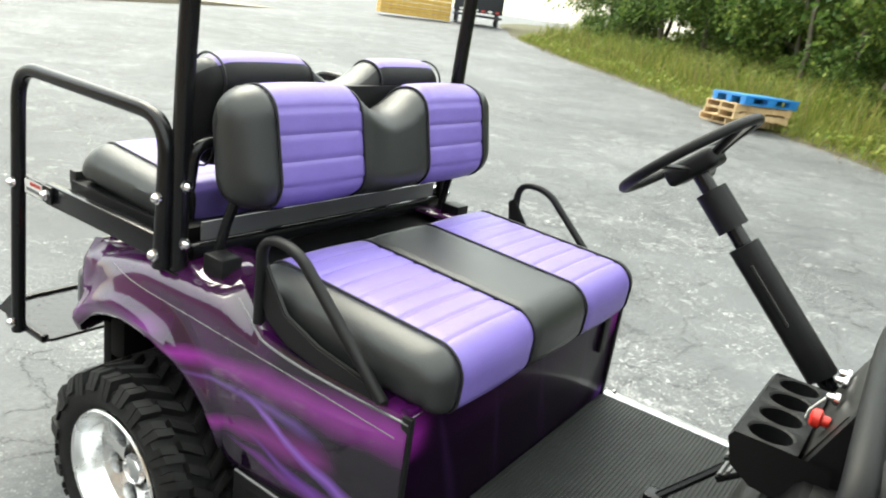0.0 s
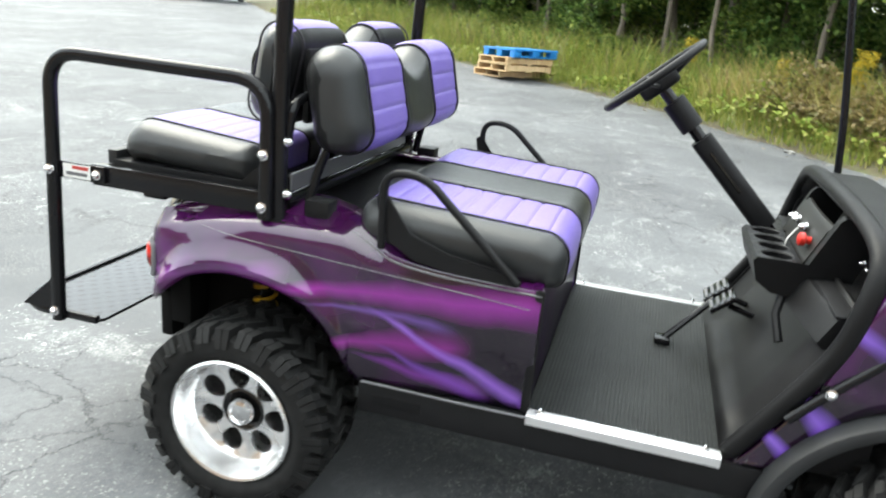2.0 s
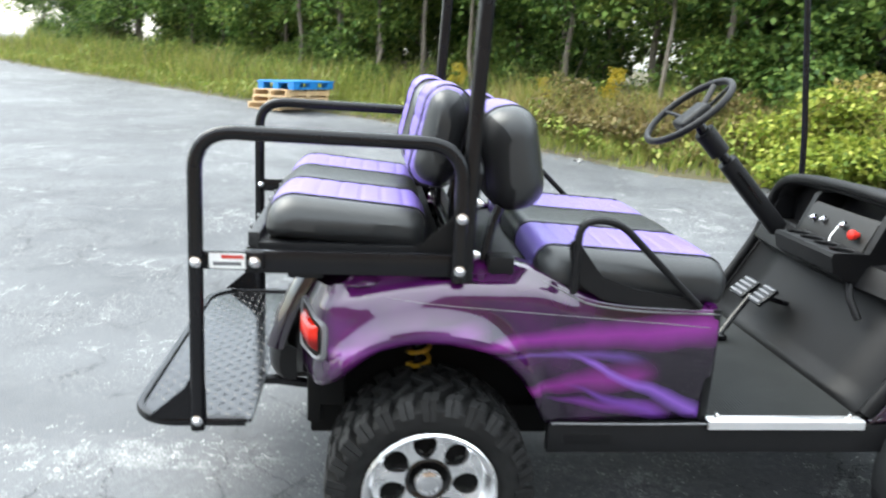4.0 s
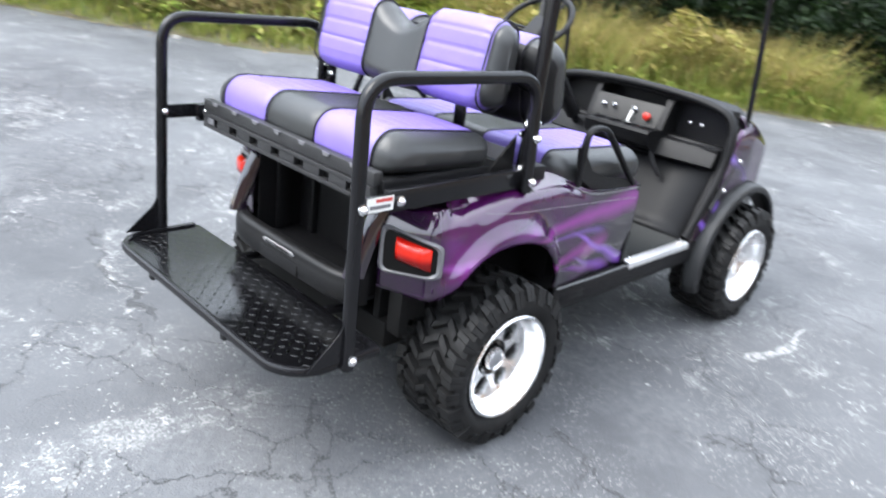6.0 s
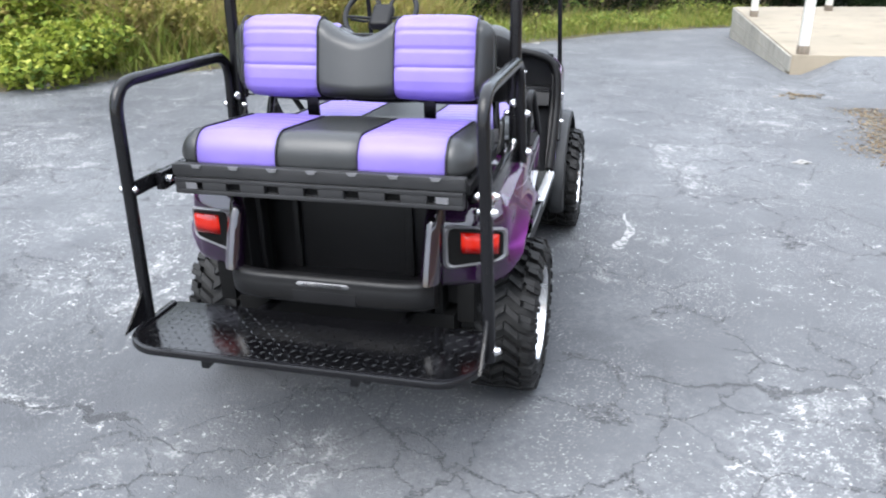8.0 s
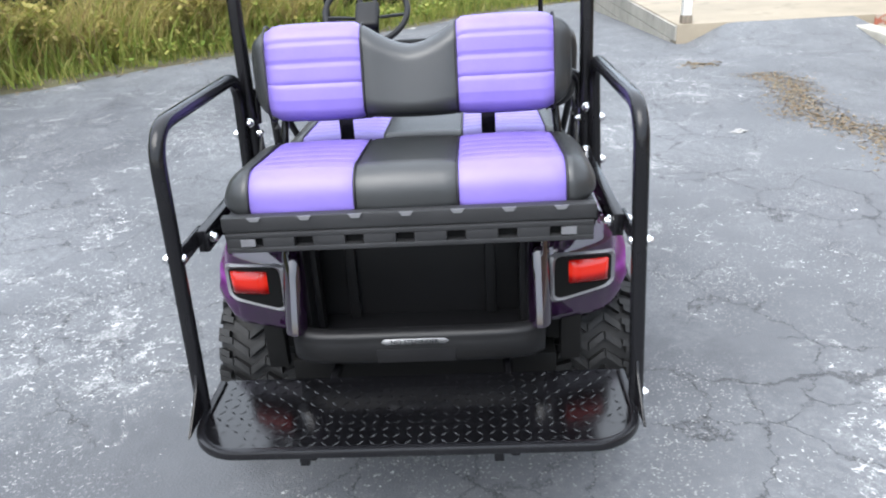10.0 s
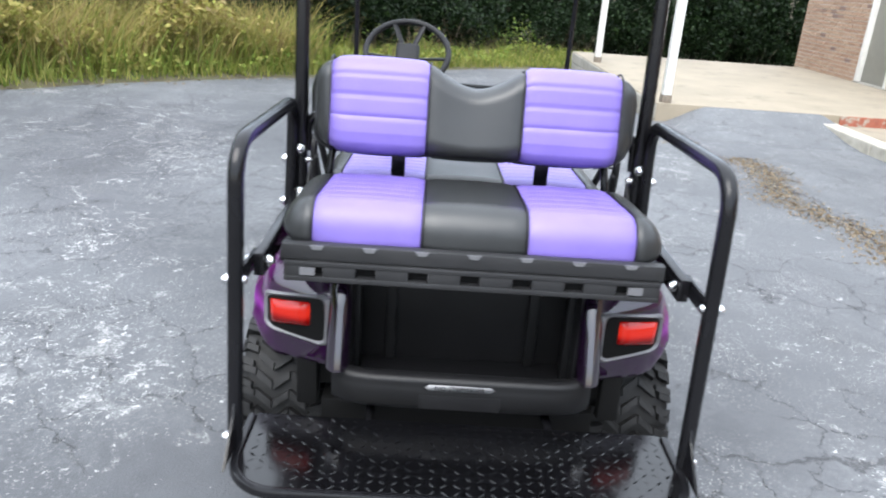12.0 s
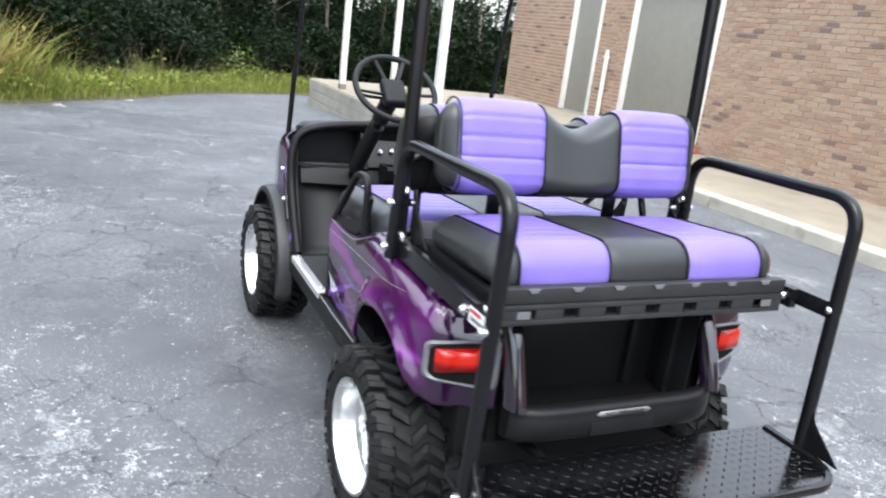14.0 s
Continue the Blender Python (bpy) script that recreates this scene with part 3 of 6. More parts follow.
# -- wheels --
def wheel_data():
    prof = [(0.066, 0.178), (0.078, 0.19), (0.088, 0.205), (0.093, 0.228), (0.086, 0.252), (0.068, 0.261), (0.03, 0.263), (-0.04, 0.263), (-0.11, 0.263),
            (-0.148, 0.261), (-0.166, 0.252), (-0.173, 0.228), (-0.168, 0.205), (-0.158, 0.19), (-0.146, 0.178)]
    tyre = lathe_data(prof, 64)
    v, f = [], []

    def lug(cells, r0, top):
        n = len(v)
        for x, a in cells:
            v.append((x, r0 * math.cos(a), r0 * math.sin(a)))
        for (x, a), r in zip(cells, top):
            v.append((x, r * math.cos(a), r * math.sin(a)))
        f.extend([(n + 4, n + 5, n + 6, n + 7), (n, n + 1, n + 5, n + 4), (n + 1, n + 2, n + 6, n + 5), (n + 2, n + 3, n + 7, n + 6), (n + 3, n, n + 4, n + 7)])

    rt = 0.2885
    count = 31
    st = 2 * math.pi / count
    for k in range(count):
        a = k * st
        # three columns of slanted bars that join into zigzags across the middle of the tread
        for col in range(3):
            x0 = -0.116 + col * 0.0520
            x1 = x0 + 0.0480
            w, sk = st * 0.42, st * 0.62
            o0, o1 = (0.0, sk) if col % 2 == 0 else (sk, 0.0)
            lug([(x0, a + o0), (x1, a + o1), (x1, a + o1 + w), (x0, a + o0 + w)], 0.258, [rt] * 4)
    count = 27
    st = 2 * math.pi / count
    for k in range(count):
        a = k * st
        # heavy blocks on the shoulders, long and short in turn, each notched and run down the side of the tyre
        for s in (1, -1):
            c = -0.04
            for half, (d0, d1) in enumerate(((0.0, 0.30), (0.345, 0.65))):
                xa, xb = c + s * (0.080 + 0.010 * half), c + s * (0.126 if k % 2 else 0.117)
                o = st * d0
                w = st * (d1 - d0)
                lean = st * 0.18
                lug([(xa, a + o), (xb, a + o + lean), (xb, a + o + lean + w), (xa, a + o + w)], 0.258, [rt, rt - 0.005, rt - 0.005, rt])
                r_low = 0.230 if k % 2 else 0.244
                xc = c + s * (0.1405 if k % 2 else 0.138)
                n = len(v)
                for r, x in ((rt - 0.005, xb), (r_low, xc), (0.258, xb - s * 0.014), (r_low, c + s * 0.120)):
                    for da in (0.0, w):
                        t = a + o + lean + da
                        v.append((x, r * math.cos(t), r * math.sin(t)))
                f.extend([(n, n + 1, n + 3, n + 2), (n, n + 2, n + 6, n + 4), (n + 1, n + 5, n + 7, n + 3), (n + 2, n + 3, n + 7, n + 6)])
    return tyre, (v, f)


def rim_face():
    """A dished disc with seven rounded windows."""
    v, f = [], []
    holes, r0, r1 = 7, 0.066, 0.155
    for h in range(holes):
        a0 = 2 * math.pi * (h + 0.5) / holes
        half = math.pi / holes
        loop, n = [], 24
        for i in range(n):
            t = 2 * math.pi * i / n
            c, s = math.cos(t), math.sin(t)
            k = 1 / max(abs(c), abs(s))
            rr = (r0 + r1) / 2 + (r1 - r0) / 2 * c * k
            loop.append((rr, a0 + half * s * k))
        base = len(v)
        for rr, a in loop:
            dish = 0.004 + 0.010 * ((rr - r0) / (r1 - r0)) ** 2
            v.append((dish, rr * math.cos(a), rr * math.sin(a)))
        for depth, grow in ((0.002, 1.0), (-0.010, 0.93), (-0.035, 0.9)):
            for i in range(n):
                t = 2 * math.pi * i / n
                rr = 0.106 + 0.038 * grow * math.cos(t)
                wide = 0.032 + 0.010 * math.cos(t)
                a = a0 + wide * grow * math.sin(t) / rr
                v.append((depth + 0.003, rr * math.cos(a), rr * math.sin(a)))
        for ring in range(3):
            for i in range(n):
                j = (i + 1) % n
                f.append((base + ring * n + i, base + ring * n + j, base + (ring + 1) * n + j, base + (ring + 1) * n + i))
    return v, f


def make_wheel(at, turn):
    hub_v, hub_f = lathe_data([(-0.12, 0.0), (-0.12, 0.10), (-0.035, 0.155), (-0.034, 0.155), (-0.034, 0.03), (-0.034, 0.0)], 32)
    w = put_mesh("wheel", hub_v, hub_f, M["dark"], cart, "black wheel hub and drum")
    carcass, lugs = wheel_data()
    put_mesh("tyre", *carcass, M["tyre"], w, "black all-terrain tyre")
    tagged(put_mesh("tread_pattern", *lugs, M["tyre"], w, smooth=False), "chunky chevron tread blocks", kind="stuff")
    v, f = lathe_data([(0.074, 0.184), (0.083, 0.186), (0.087, 0.181), (0.084, 0.174), (0.072, 0.170), (0.055, 0.163), (0.016, 0.157), (0.012, 0.153), (0.0, 0.157), (-0.13, 0.16), (-0.15, 0.18)], 64)
    put_mesh("rim", v, f, M["rim"], w, "polished aluminium rim barrel")
    v, f = rim_face()
    put_mesh("spoke_face", v, f, M["rim"], w, "polished rim face with black oval windows")
    v, f = lathe_data([(-0.01, 0.066), (0.006, 0.066), (0.009, 0.060), (0.004, 0.052), (0.002, 0.044), (0.012, 0.044)], 32)
    put_mesh("hub_ring", v, f, M["rimblack"], w, "gloss black ring round the hub")
    v, f = lathe_data([(0.0, 0.043), (0.018, 0.042), (0.027, 0.037), (0.030, 0.027), (0.027, 0.025), (0.029, 0.0)], 24)
    put_mesh("centre_cap", v, f, M["chrome"], w, "bright centre cap")
    for k in range(28):
        a = 2 * math.pi * k / 28
        vv, ff = lathe_data([(0.078, 0.004), (0.081, 0.004), (0.0825, 0.0)], 6)
        put_mesh("rivet", [(x, y + 0.1775 * math.cos(a), z + 0.1775 * math.sin(a)) for x, y, z in vv], ff, M["rimblack"], w) if k % 2 == 0 else None
    w.matrix_basis = Matrix.Translation(at) @ turn
    return w


def copy_wheel(src, at, turn):
    c = copy_thing(src, Matrix.Translation(at) @ turn)
    return c


w0 = make_wheel((0.571, 0.0, 0.2875), pose(0, 0, 0, 20, 0, 0))
copy_wheel(w0, (-0.571, 0.0, 0.2875), pose(0, 0, 0, -35, 0, 180))
copy_wheel(w0, (0.572, 1.75, 0.2875), pose(0, 0, 0, 75, 0, 0))
copy_wheel(w0, (-0.572, 1.75, 0.2875), pose(0, 0, 0, 10, 0, 180))

# -- chassis --
part("chassis", rbox(-0.40, 0.40, -0.34, 1.95, 0.34, 0.43, 0.01), M["dark"], cart, "black steel chassis")
tube("rear_axle", [(-0.46, 0, 0.29), (0.46, 0, 0.29)], 0.035, M["steel"], cart)
tube("front_axle", [(-0.45, 1.75, 0.29), (0.45, 1.75, 0.29)], 0.03, M["steel"], cart)


def suspension(s):
    pts = []
    for i in range(80):
        a = i / 79
        pts.append((s * 0.40 + 0.032 * math.cos(a * 40), -0.03 + 0.032 * math.sin(a * 40), 0.40 + 0.27 * a))
    tube("coil_spring", pts, 0.007, M["yellow"], cart, seg=6, label="yellow coil spring")
    tube("shock_absorber", [(s * 0.40, -0.03, 0.33), (s * 0.40, -0.03, 0.72)], 0.016, M["steel"], cart)
    part("mud_flap", rbox(s * 0.44 - 0.03, s * 0.44 + 0.03, -0.345, -0.305, 0.41, 0.56, 0.008), M["dark"], cart)
    part("frame_bracket", rbox(s * 0.42 - 0.05, s * 0.42 + 0.05, -0.31, -0.24, 0.46, 0.70, 0.01), M["dark"], cart)
    part("wheel_well", rbox(min(s * 0.33, s * 0.36), max(s * 0.33, s * 0.36), -0.335, 0.40, 0.40, 0.84, 0.004), M["dark"], cart)


both(suspension)

# -- rear body: one plan curve from the front of the seat pod round to the tail, with a rounded shoulder --
PLAN = smooth_curve([(0.528, 0.80, 0), (0.540, 0.60, 0), (0.556, 0.35, 0), (0.572, 0.10, 0), (0.575, -0.08, 0), (0.573, -0.19, 0), (0.566, -0.262, 0), (0.542, -0.302, 0), (0.49, -0.325, 0), (0.43, -0.343, 0), (0.365, -0.360, 0)], 90)
TOP = [(-0.37, 0.80), (-0.34, 0.812), (-0.29, 0.833), (-0.20, 0.862), (-0.05, 0.882), (0.12, 0.888), (0.26, 0.878), (0.34, 0.848), (0.42, 0.815), (0.52, 0.797), (0.65, 0.788), (0.80, 0.783)]
LOW = [(-0.37, 0.552), (-0.34, 0.556), (-0.30, 0.562), (-0.265, 0.588), (-0.22, 0.635), (-0.16, 0.680), (-0.09, 0.703), (-0.02, 0.710), (0.06, 0.702), (0.13, 0.682), (0.19, 0.648), (0.24, 0.598), (0.275, 0.545), (0.30, 0.49), (0.325, 0.455), (0.36, 0.450), (0.80, 0.452)]


def eased(table, n=160):
    """The table's points joined by a smooth curve, as a dense table."""
    pts = smooth_curve([(x, z, 0) for x, z in table], n)
    return [(p.x, p.y) for p in pts]


TOP, LOW = eased(TOP), eased(LOW)


def plan_at(u):
    k = min(max(u, 0.0), 1.0) * (len(PLAN) - 1)
    i = min(int(k), len(PLAN) - 2)
    return PLAN[i].lerp(PLAN[i + 1], k - i)


def body_point(u, z, out=0.0):
    """A point of the right side's skin at u along the plan curve (0 front, 1 tail) and height z, and out metres proud of it."""
    i = min(int(min(max(u, 0.0), 1.0) * (len(PLAN) - 1)), len(PLAN) - 2)
    p = plan_at(u)
    d = (PLAN[i + 1] - PLAN[i]).normalized()
    nrm = Vector((-d.y, d.x, 0))
    if nrm.x < 0 and u < 0.5:
        nrm = -nrm
    if nrm.dot(p - Vector((0, 0.2, 0))) < 0:
        nrm = -nrm
    zt, zl = interp(p.y, TOP), interp(p.y, LOW)
    h = zt - z
    inset = 0.0
    full = min(1.0, max(0.25, (p.y + 0.30) / 0.10), max(0.06, 1 - (p.y - 0.16) / 0.26))
    tall = 0.070 + 0.035 * min(1.0, max(0.0, (0.02 - p.y) / 0.22))
    if h < tall:                      # the shoulder turns over and runs on inwards, wider towards the tail, less so at both ends
        half = tall * 0.5
        inset = full * (0.020 * ((tall - h) / half) ** 2 if h > half else 0.020 + 0.105 * (half - h) / half)
    arch = 0.0
    if -0.30 < p.y < 0.36:            # the lip over the wheel stands a little proud
        fade = min(1.0, (p.y + 0.30) / 0.06, (0.36 - p.y) / 0.24)
        d = max(0.0, z - zl)
        arch = fade * (0.040 * max(0.0, 1 - max(0.0, d - 0.032) / 0.085) ** 1.7 - 0.016 * max(0.0, 1 - d / 0.032) ** 2)
    low = 0.018 * max(0.0, (0.62 - z) / 0.17) if p.y > 0.3 else 0.0
    q = p + nrm * (out - inset + arch - low)
    return Vector((q.x, q.y, z))


def body_side(s):
    verts, nu, nv = [], 230, 36
    for i in range(nu):
        u = i / (nu - 1)
        y = plan_at(u).y
        zt, zl = interp(y, TOP), interp(y, LOW)
        col = []
        for j in range(nv):
            t = j / (nv - 1)
            t = 1 - (1 - t) ** 1.9
            p = body_point(u, zl + (zt - zl) * t)
            col.append(p)
        # the top skin runs on inwards to the deck
        last = col[-1]
        for k, dz in ((0.04, 0.003), (0.09, 0.003)):
            q = Vector((last.x - k if u < 0.80 else last.x, last.y + (k if u > 0.80 else 0.0), last.z + dz))
            col.append(q)
        verts += [(s * p.x, p.y, p.z) for p in col]
    faces = grid_faces(nu, nv + 2)
    if s < 0:
        faces = [tuple(reversed(q)) for q in faces]
    ob = put_mesh("rear_quarter", verts, faces, M["paint"], cart, "purple airbrushed rear body side with rounded fender")
    so = ob.modifiers.new("thickness", "SOLIDIFY")
    so.thickness, so.offset = 0.007, -1.0
    # pin stripe along the belt
    pts = [body_point(u, 0.737 + 0.085 * u / 0.74, 0.0075) for u in np.linspace(0.02, 0.74, 50)]
    tube("pin_stripe", [(s * p.x, p.y, p.z) for p in pts], 0.0010, M["labelgrey"], cart, seg=6, label="thin silver pin stripe")
    pts = [body_point(u, interp(PLAN[int(u * 89)].y, TOP) - 0.006, 0.008) for u in np.linspace(0.0, 0.40, 36)]
    tube("edge_trim", [(s * p.x, p.y, p.z) for p in pts], 0.003, M["bezel"], cart, seg=6, label="thin bright edge trim")
    # side marker reflector
    mk = []
    for u, z in ((0.735, 0.745), (0.755, 0.752), (0.755, 0.775), (0.735, 0.768)):
        mk.append(body_point(u, z, 0.004))
    put_mesh("reflector", [(s * p.x, p.y, p.z) for p in mk], [(0, 1, 2, 3)], M["label"], cart, "small pale side marker", smooth=False)


both(body_side)
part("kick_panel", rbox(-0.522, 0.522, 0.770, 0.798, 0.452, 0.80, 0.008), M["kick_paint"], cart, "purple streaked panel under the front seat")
part("kick_edge", rbox(0.516, 0.532, 0.782, 0.806, 0.452, 0.79, 0.004), M["plastic"], cart)
part("kick_edge", rbox(-0.532, -0.516, 0.782, 0.806, 0.452, 0.79, 0.004), M["plastic"], cart)
part("kick_vent", rbox(-0.44, -0.40, 0.796, 0.808, 0.64, 0.74, 0.004), M["plastic"], cart)
part("deck", rbox(-0.42, 0.42, 0.06, 0.40, 0.84, 0.872, 0.006), M["plastic"], cart, "black deck behind the front seat")
part("seat_pod", rbox(-0.47, 0.47, 0.36, 0.775, 0.455, 0.79, 0.006), M["plastic"], cart)

# -- bag well, open to the rear --
def bag_well():
    t = 0.008
    part("well_wall", rbox(-0.313 - t, -0.313, -0.37, 0.06, 0.49, 0.86, 0.003), M["plastic"], cart)
    part("well_wall", rbox(0.313, 0.313 + t, -0.37, 0.06, 0.49, 0.86, 0.003), M["plastic"], cart)
    part("well_back", rbox(-0.33, 0.33, -0.190, -0.175, 0.45, 0.86, 0.003), M["wellgrey"], cart, "dark grey back wall of the bag well")
    part("well_floor", rbox(-0.33, 0.33, -0.44, -0.176, 0.485, 0.50, 0.003), M["plastic"], cart)
    for x in (-0.212, 0.212):
        part("well_rib", rbox(x - 0.016, x + 0.016, -0.216, -0.188, 0.50, 0.86, 0.008), M["wellgrey"], cart)
    both(lambda s: part("well_side_rib", rbox(min(s * 0.294, s * 0.318), max(s * 0.294, s * 0.318), -0.30, -0.25, 0.50, 0.86, 0.008), M["plastic"], cart))
    # glossy cheeks either side of the opening
    def cheek(s):
        prof = [(0.376, -0.330), (0.373, -0.350), (0.363, -0.369), (0.347, -0.381), (0.331, -0.379), (0.319, -0.366), (0.313, -0.335)]
        verts = []
        for z, k in ((0.592, 0.0), (0.62, 0.004), (0.66, 0.006), (0.70, 0.006), (0.75, 0.005), (0.80, 0.001), (0.835, -0.012)):
            verts += [(s * x, y - k - 0.40 * (0.82 - z), z) for x, y in prof]
        f = grid_faces(7, 7)
        put_mesh("well_cheek", verts, f if s > 0 else [tuple(reversed(q)) for q in f], M["cheek"], cart, "glossy dark purple edge of the bag well")
    both(cheek)


bag_well()

# -- rear bumper --
def rear_bumper():
    """A rounded bar whose ends turn forward, with a raised lip along its upper edge."""
    prof = [(-0.430, 0.588), (-0.446, 0.5935), (-0.462, 0.5925), (-0.472, 0.586), (-0.4765, 0.577), (-0.4750, 0.569), (-0.4785, 0.562), (-0.4790, 0.530), (-0.4760, 0.508), (-0.466, 0.494), (-0.448, 0.488), (-0.430, 0.490)]
    v, nx = [], 40
    for i in range(nx + 1):
        x = 0.357 * math.sin(math.pi * (i / nx - 0.5))
        k = (abs(x) / 0.357) ** 8
        v += [(x, y + 0.045 * k, z) for y, z in prof]
    n = len(prof)
    f = grid_faces(nx + 1, n) + [tuple(range(n)), tuple(reversed(range(nx * n, (nx + 1) * n)))]
    return put_mesh("rear_bumper", v, f, M["bumper"], cart, "charcoal plastic rear bumper")


bumper = rear_bumper()
part("bumper_recess", rbox(-0.115, 0.105, -0.4815, -0.474, 0.503, 0.545, 0.002), M["plastic"], bumper)
bm = bmesh.new()
bm.faces.new([bm.verts.new(p) for p in ((-0.102, -0.4815, 0.5695), (-0.090, -0.4815, 0.561), (0.076, -0.4815, 0.561), (0.088, -0.4815, 0.5695), (0.076, -0.4815, 0.578), (-0.090, -0.4815, 0.578))])
plate = part("warning_plate", bm, M["labelgrey"], bumper, "small grey warning plate")
plate.modifiers.new("thickness", "SOLIDIFY").thickness = 0.002
cu = bpy.data.curves.new("warning_text", "FONT")
cu.body, cu.size, cu.align_x, cu.align_y, cu.extrude = "NO STEP/RIDER", 0.0195, "CENTER", "CENTER", 0.0004
cu.materials.append(M["plastic"])
tx = new("warning_text", cu)
tx.parent = bumper
tx.matrix_basis = pose(-0.007, -0.4845, 0.5695, 90, 0, 0)


# -- tail lamps on the skin of the tail --
def tail_lamp(s):
    def skin(loops, mat, name, lab, parent):
        verts, faces, n = [], [], len(loops[0][0])
        for k, (loop, out) in enumerate(loops):
            for u, z in loop:
                p = body_point(u, z, out)
                verts.append((s * p.x, p.y, p.z))
        for k in range(len(loops) - 1):
            for i in range(n):
                j = (i + 1) % n
                faces.append((k * n + i, k * n + j, (k + 1) * n + j, (k + 1) * n + i))
        faces.append(tuple(range((len(loops) - 1) * n, len(loops) * n)))
        if s < 0:
            faces = [tuple(reversed(q)) for q in faces]
        return put_mesh(name, verts, faces, mat, parent, lab)

    def rounded(u0, u1, zl0, zl1, zr0, zr1, r=0.18, n=6):
        """A rounded quad; u0 outer end with heights zl0..zl1, u1 inner end with zr0..zr1."""
        quad = [(u0, zl0), (u1, zr0), (u1, zr1), (u0, zl1)]
        out = []
        for k in range(4):
            a, b, c = Vector((*quad[k - 1], 0)), Vector((*quad[k], 0)), Vector((*quad[(k + 1) % 4], 0))
            p, q = b.lerp(a, r), b.lerp(c, r)
            for i in range(n):
                t = i / (n - 1)
                w = (1 - t) ** 2 * p + 2 * t * (1 - t) * b + t * t * q
                out.append((w.x, w.y))
        return out

    def grow(loop, k):
        cu_, cz = sum(p[0] for p in loop) / len(loop), sum(p[1] for p in loop) / len(loop)
        return [(cu_ + (u - cu_) * (1 + k), cz + (z - cz) * (1 + k * 0.8)) for u, z in loop]

    # along the plan curve the lamp sits on the bend of the tail
    def u_at(x):
        """Where along the plan curve the tail has come in to x."""
        return next(i for i in range(len(PLAN) * 2 // 3, len(PLAN)) if PLAN[i].x <= x) / (len(PLAN) - 1)

    ua, ub = u_at(0.557), u_at(0.381)
    outer = rounded(ua, ub, 0.640, 0.742, 0.616, 0.760)
    bez = skin([(grow(outer, 0.10), -0.004), (grow(outer, 0.08), 0.010), (grow(outer, -0.02), 0.013), (grow(outer, -0.10), 0.006), (grow(outer, -0.13), 0.003), (grow(outer, -0.5), 0.003), (grow(outer, -0.85), 0.003)], M["dark"], "tail_lamp", "black tail lamp housing", cart)
    # dark floor of the lamp, following the bend of the tail
    v, f, na, nb = [], [], 25, 9
    for i in range(na):
        for j in range(nb):
            a, b = i / (na - 1), j / (nb - 1)
            lo, hi = 0.645 - 0.022 * a, 0.737 + 0.018 * a
            trim = 0.012 * max(0.0, abs(2 * a - 1) - 0.8) / 0.2
            p = body_point(ua + (ub - ua) * (0.03 + 0.94 * a), lo + trim + (hi - lo - 2 * trim) * b, 0.0115)
            v.append((s * p.x, p.y, p.z))
    f = grid_faces(na, nb)
    put_mesh("lamp_floor", v, f if s > 0 else [tuple(reversed(q)) for q in f], M["dark"], bez, "dark floor of the lamp")
    verts, faces = [], []
    loops = [(grow(outer, 0.11), -0.002), (grow(outer, 0.10), 0.012), (grow(outer, 0.0), 0.017), (grow(outer, -0.13), 0.008)]
    n = len(outer)
    for loop, o in loops:
        for u, z in loop:
            p = body_point(u, z, o)
            verts.append((s * p.x, p.y, p.z))
    for k in range(3):
        for i in range(n):
            j = (i + 1) % n
            q = (k * n + i, k * n + j, (k + 1) * n + j, (k + 1) * n + i)
            faces.append(q if s > 0 else tuple(reversed(q)))
    put_mesh("lamp_bezel", verts, faces, M["bezel"], bez, "grey frame round the tail lamp")
    la, lb = u_at(0.553), u_at(0.424)
    v, f, na, nb = [], [], 17, 11
    for i in range(na):
        for j in range(nb):
            a, b = i / (na - 1), j / (nb - 1)
            edge = max(abs(2 * a - 1) ** 6, abs(2 * b - 1) ** 5)
            p = body_point(la + (lb - la) * a, 0.652 + 0.012 * a + 0.080 * b, 0.030 - 0.030 * edge)
            v.append((s * p.x, p.y, p.z))
    f = grid_faces(na, nb)
    put_mesh("lamp_lens", v, f if s > 0 else [tuple(reversed(q)) for q in f], M["lens"], bez, "lit red lens")


both(tail_lamp)

# -- floor, sills, toe board --
part("floor_pan", rbox(-0.53, 0.53, 0.79, 1.34, 0.425, 0.452, 0.004), M["plastic"], cart)
fm = part("floor_mat", rbox(-0.522, 0.522, 0.80, 1.305, 0.452, 0.459, 0.002), M["floormat"], cart, "dark ribbed rubber floor mat")
rv, rf = [], []
for i in range(46):
    y = 0.812 + i * 0.0106
    n = len(rv)
    for dy, dz in ((0, 0), (0.0015, 0.0022), (0.004, 0.0022), (0.0055, 0)):
        rv += [(-0.515, y + dy, 0.459 + dz), (0.515, y + dy, 0.459 + dz)]
    rf += [(n, n + 1, n + 3, n + 2), (n + 2, n + 3, n + 5, n + 4), (n + 4, n + 5, n + 7, n + 6)]
tagged(put_mesh("rib", rv, rf, M["floormat"], fm, smooth=False), "fine ribs across the mat", kind="stuff")


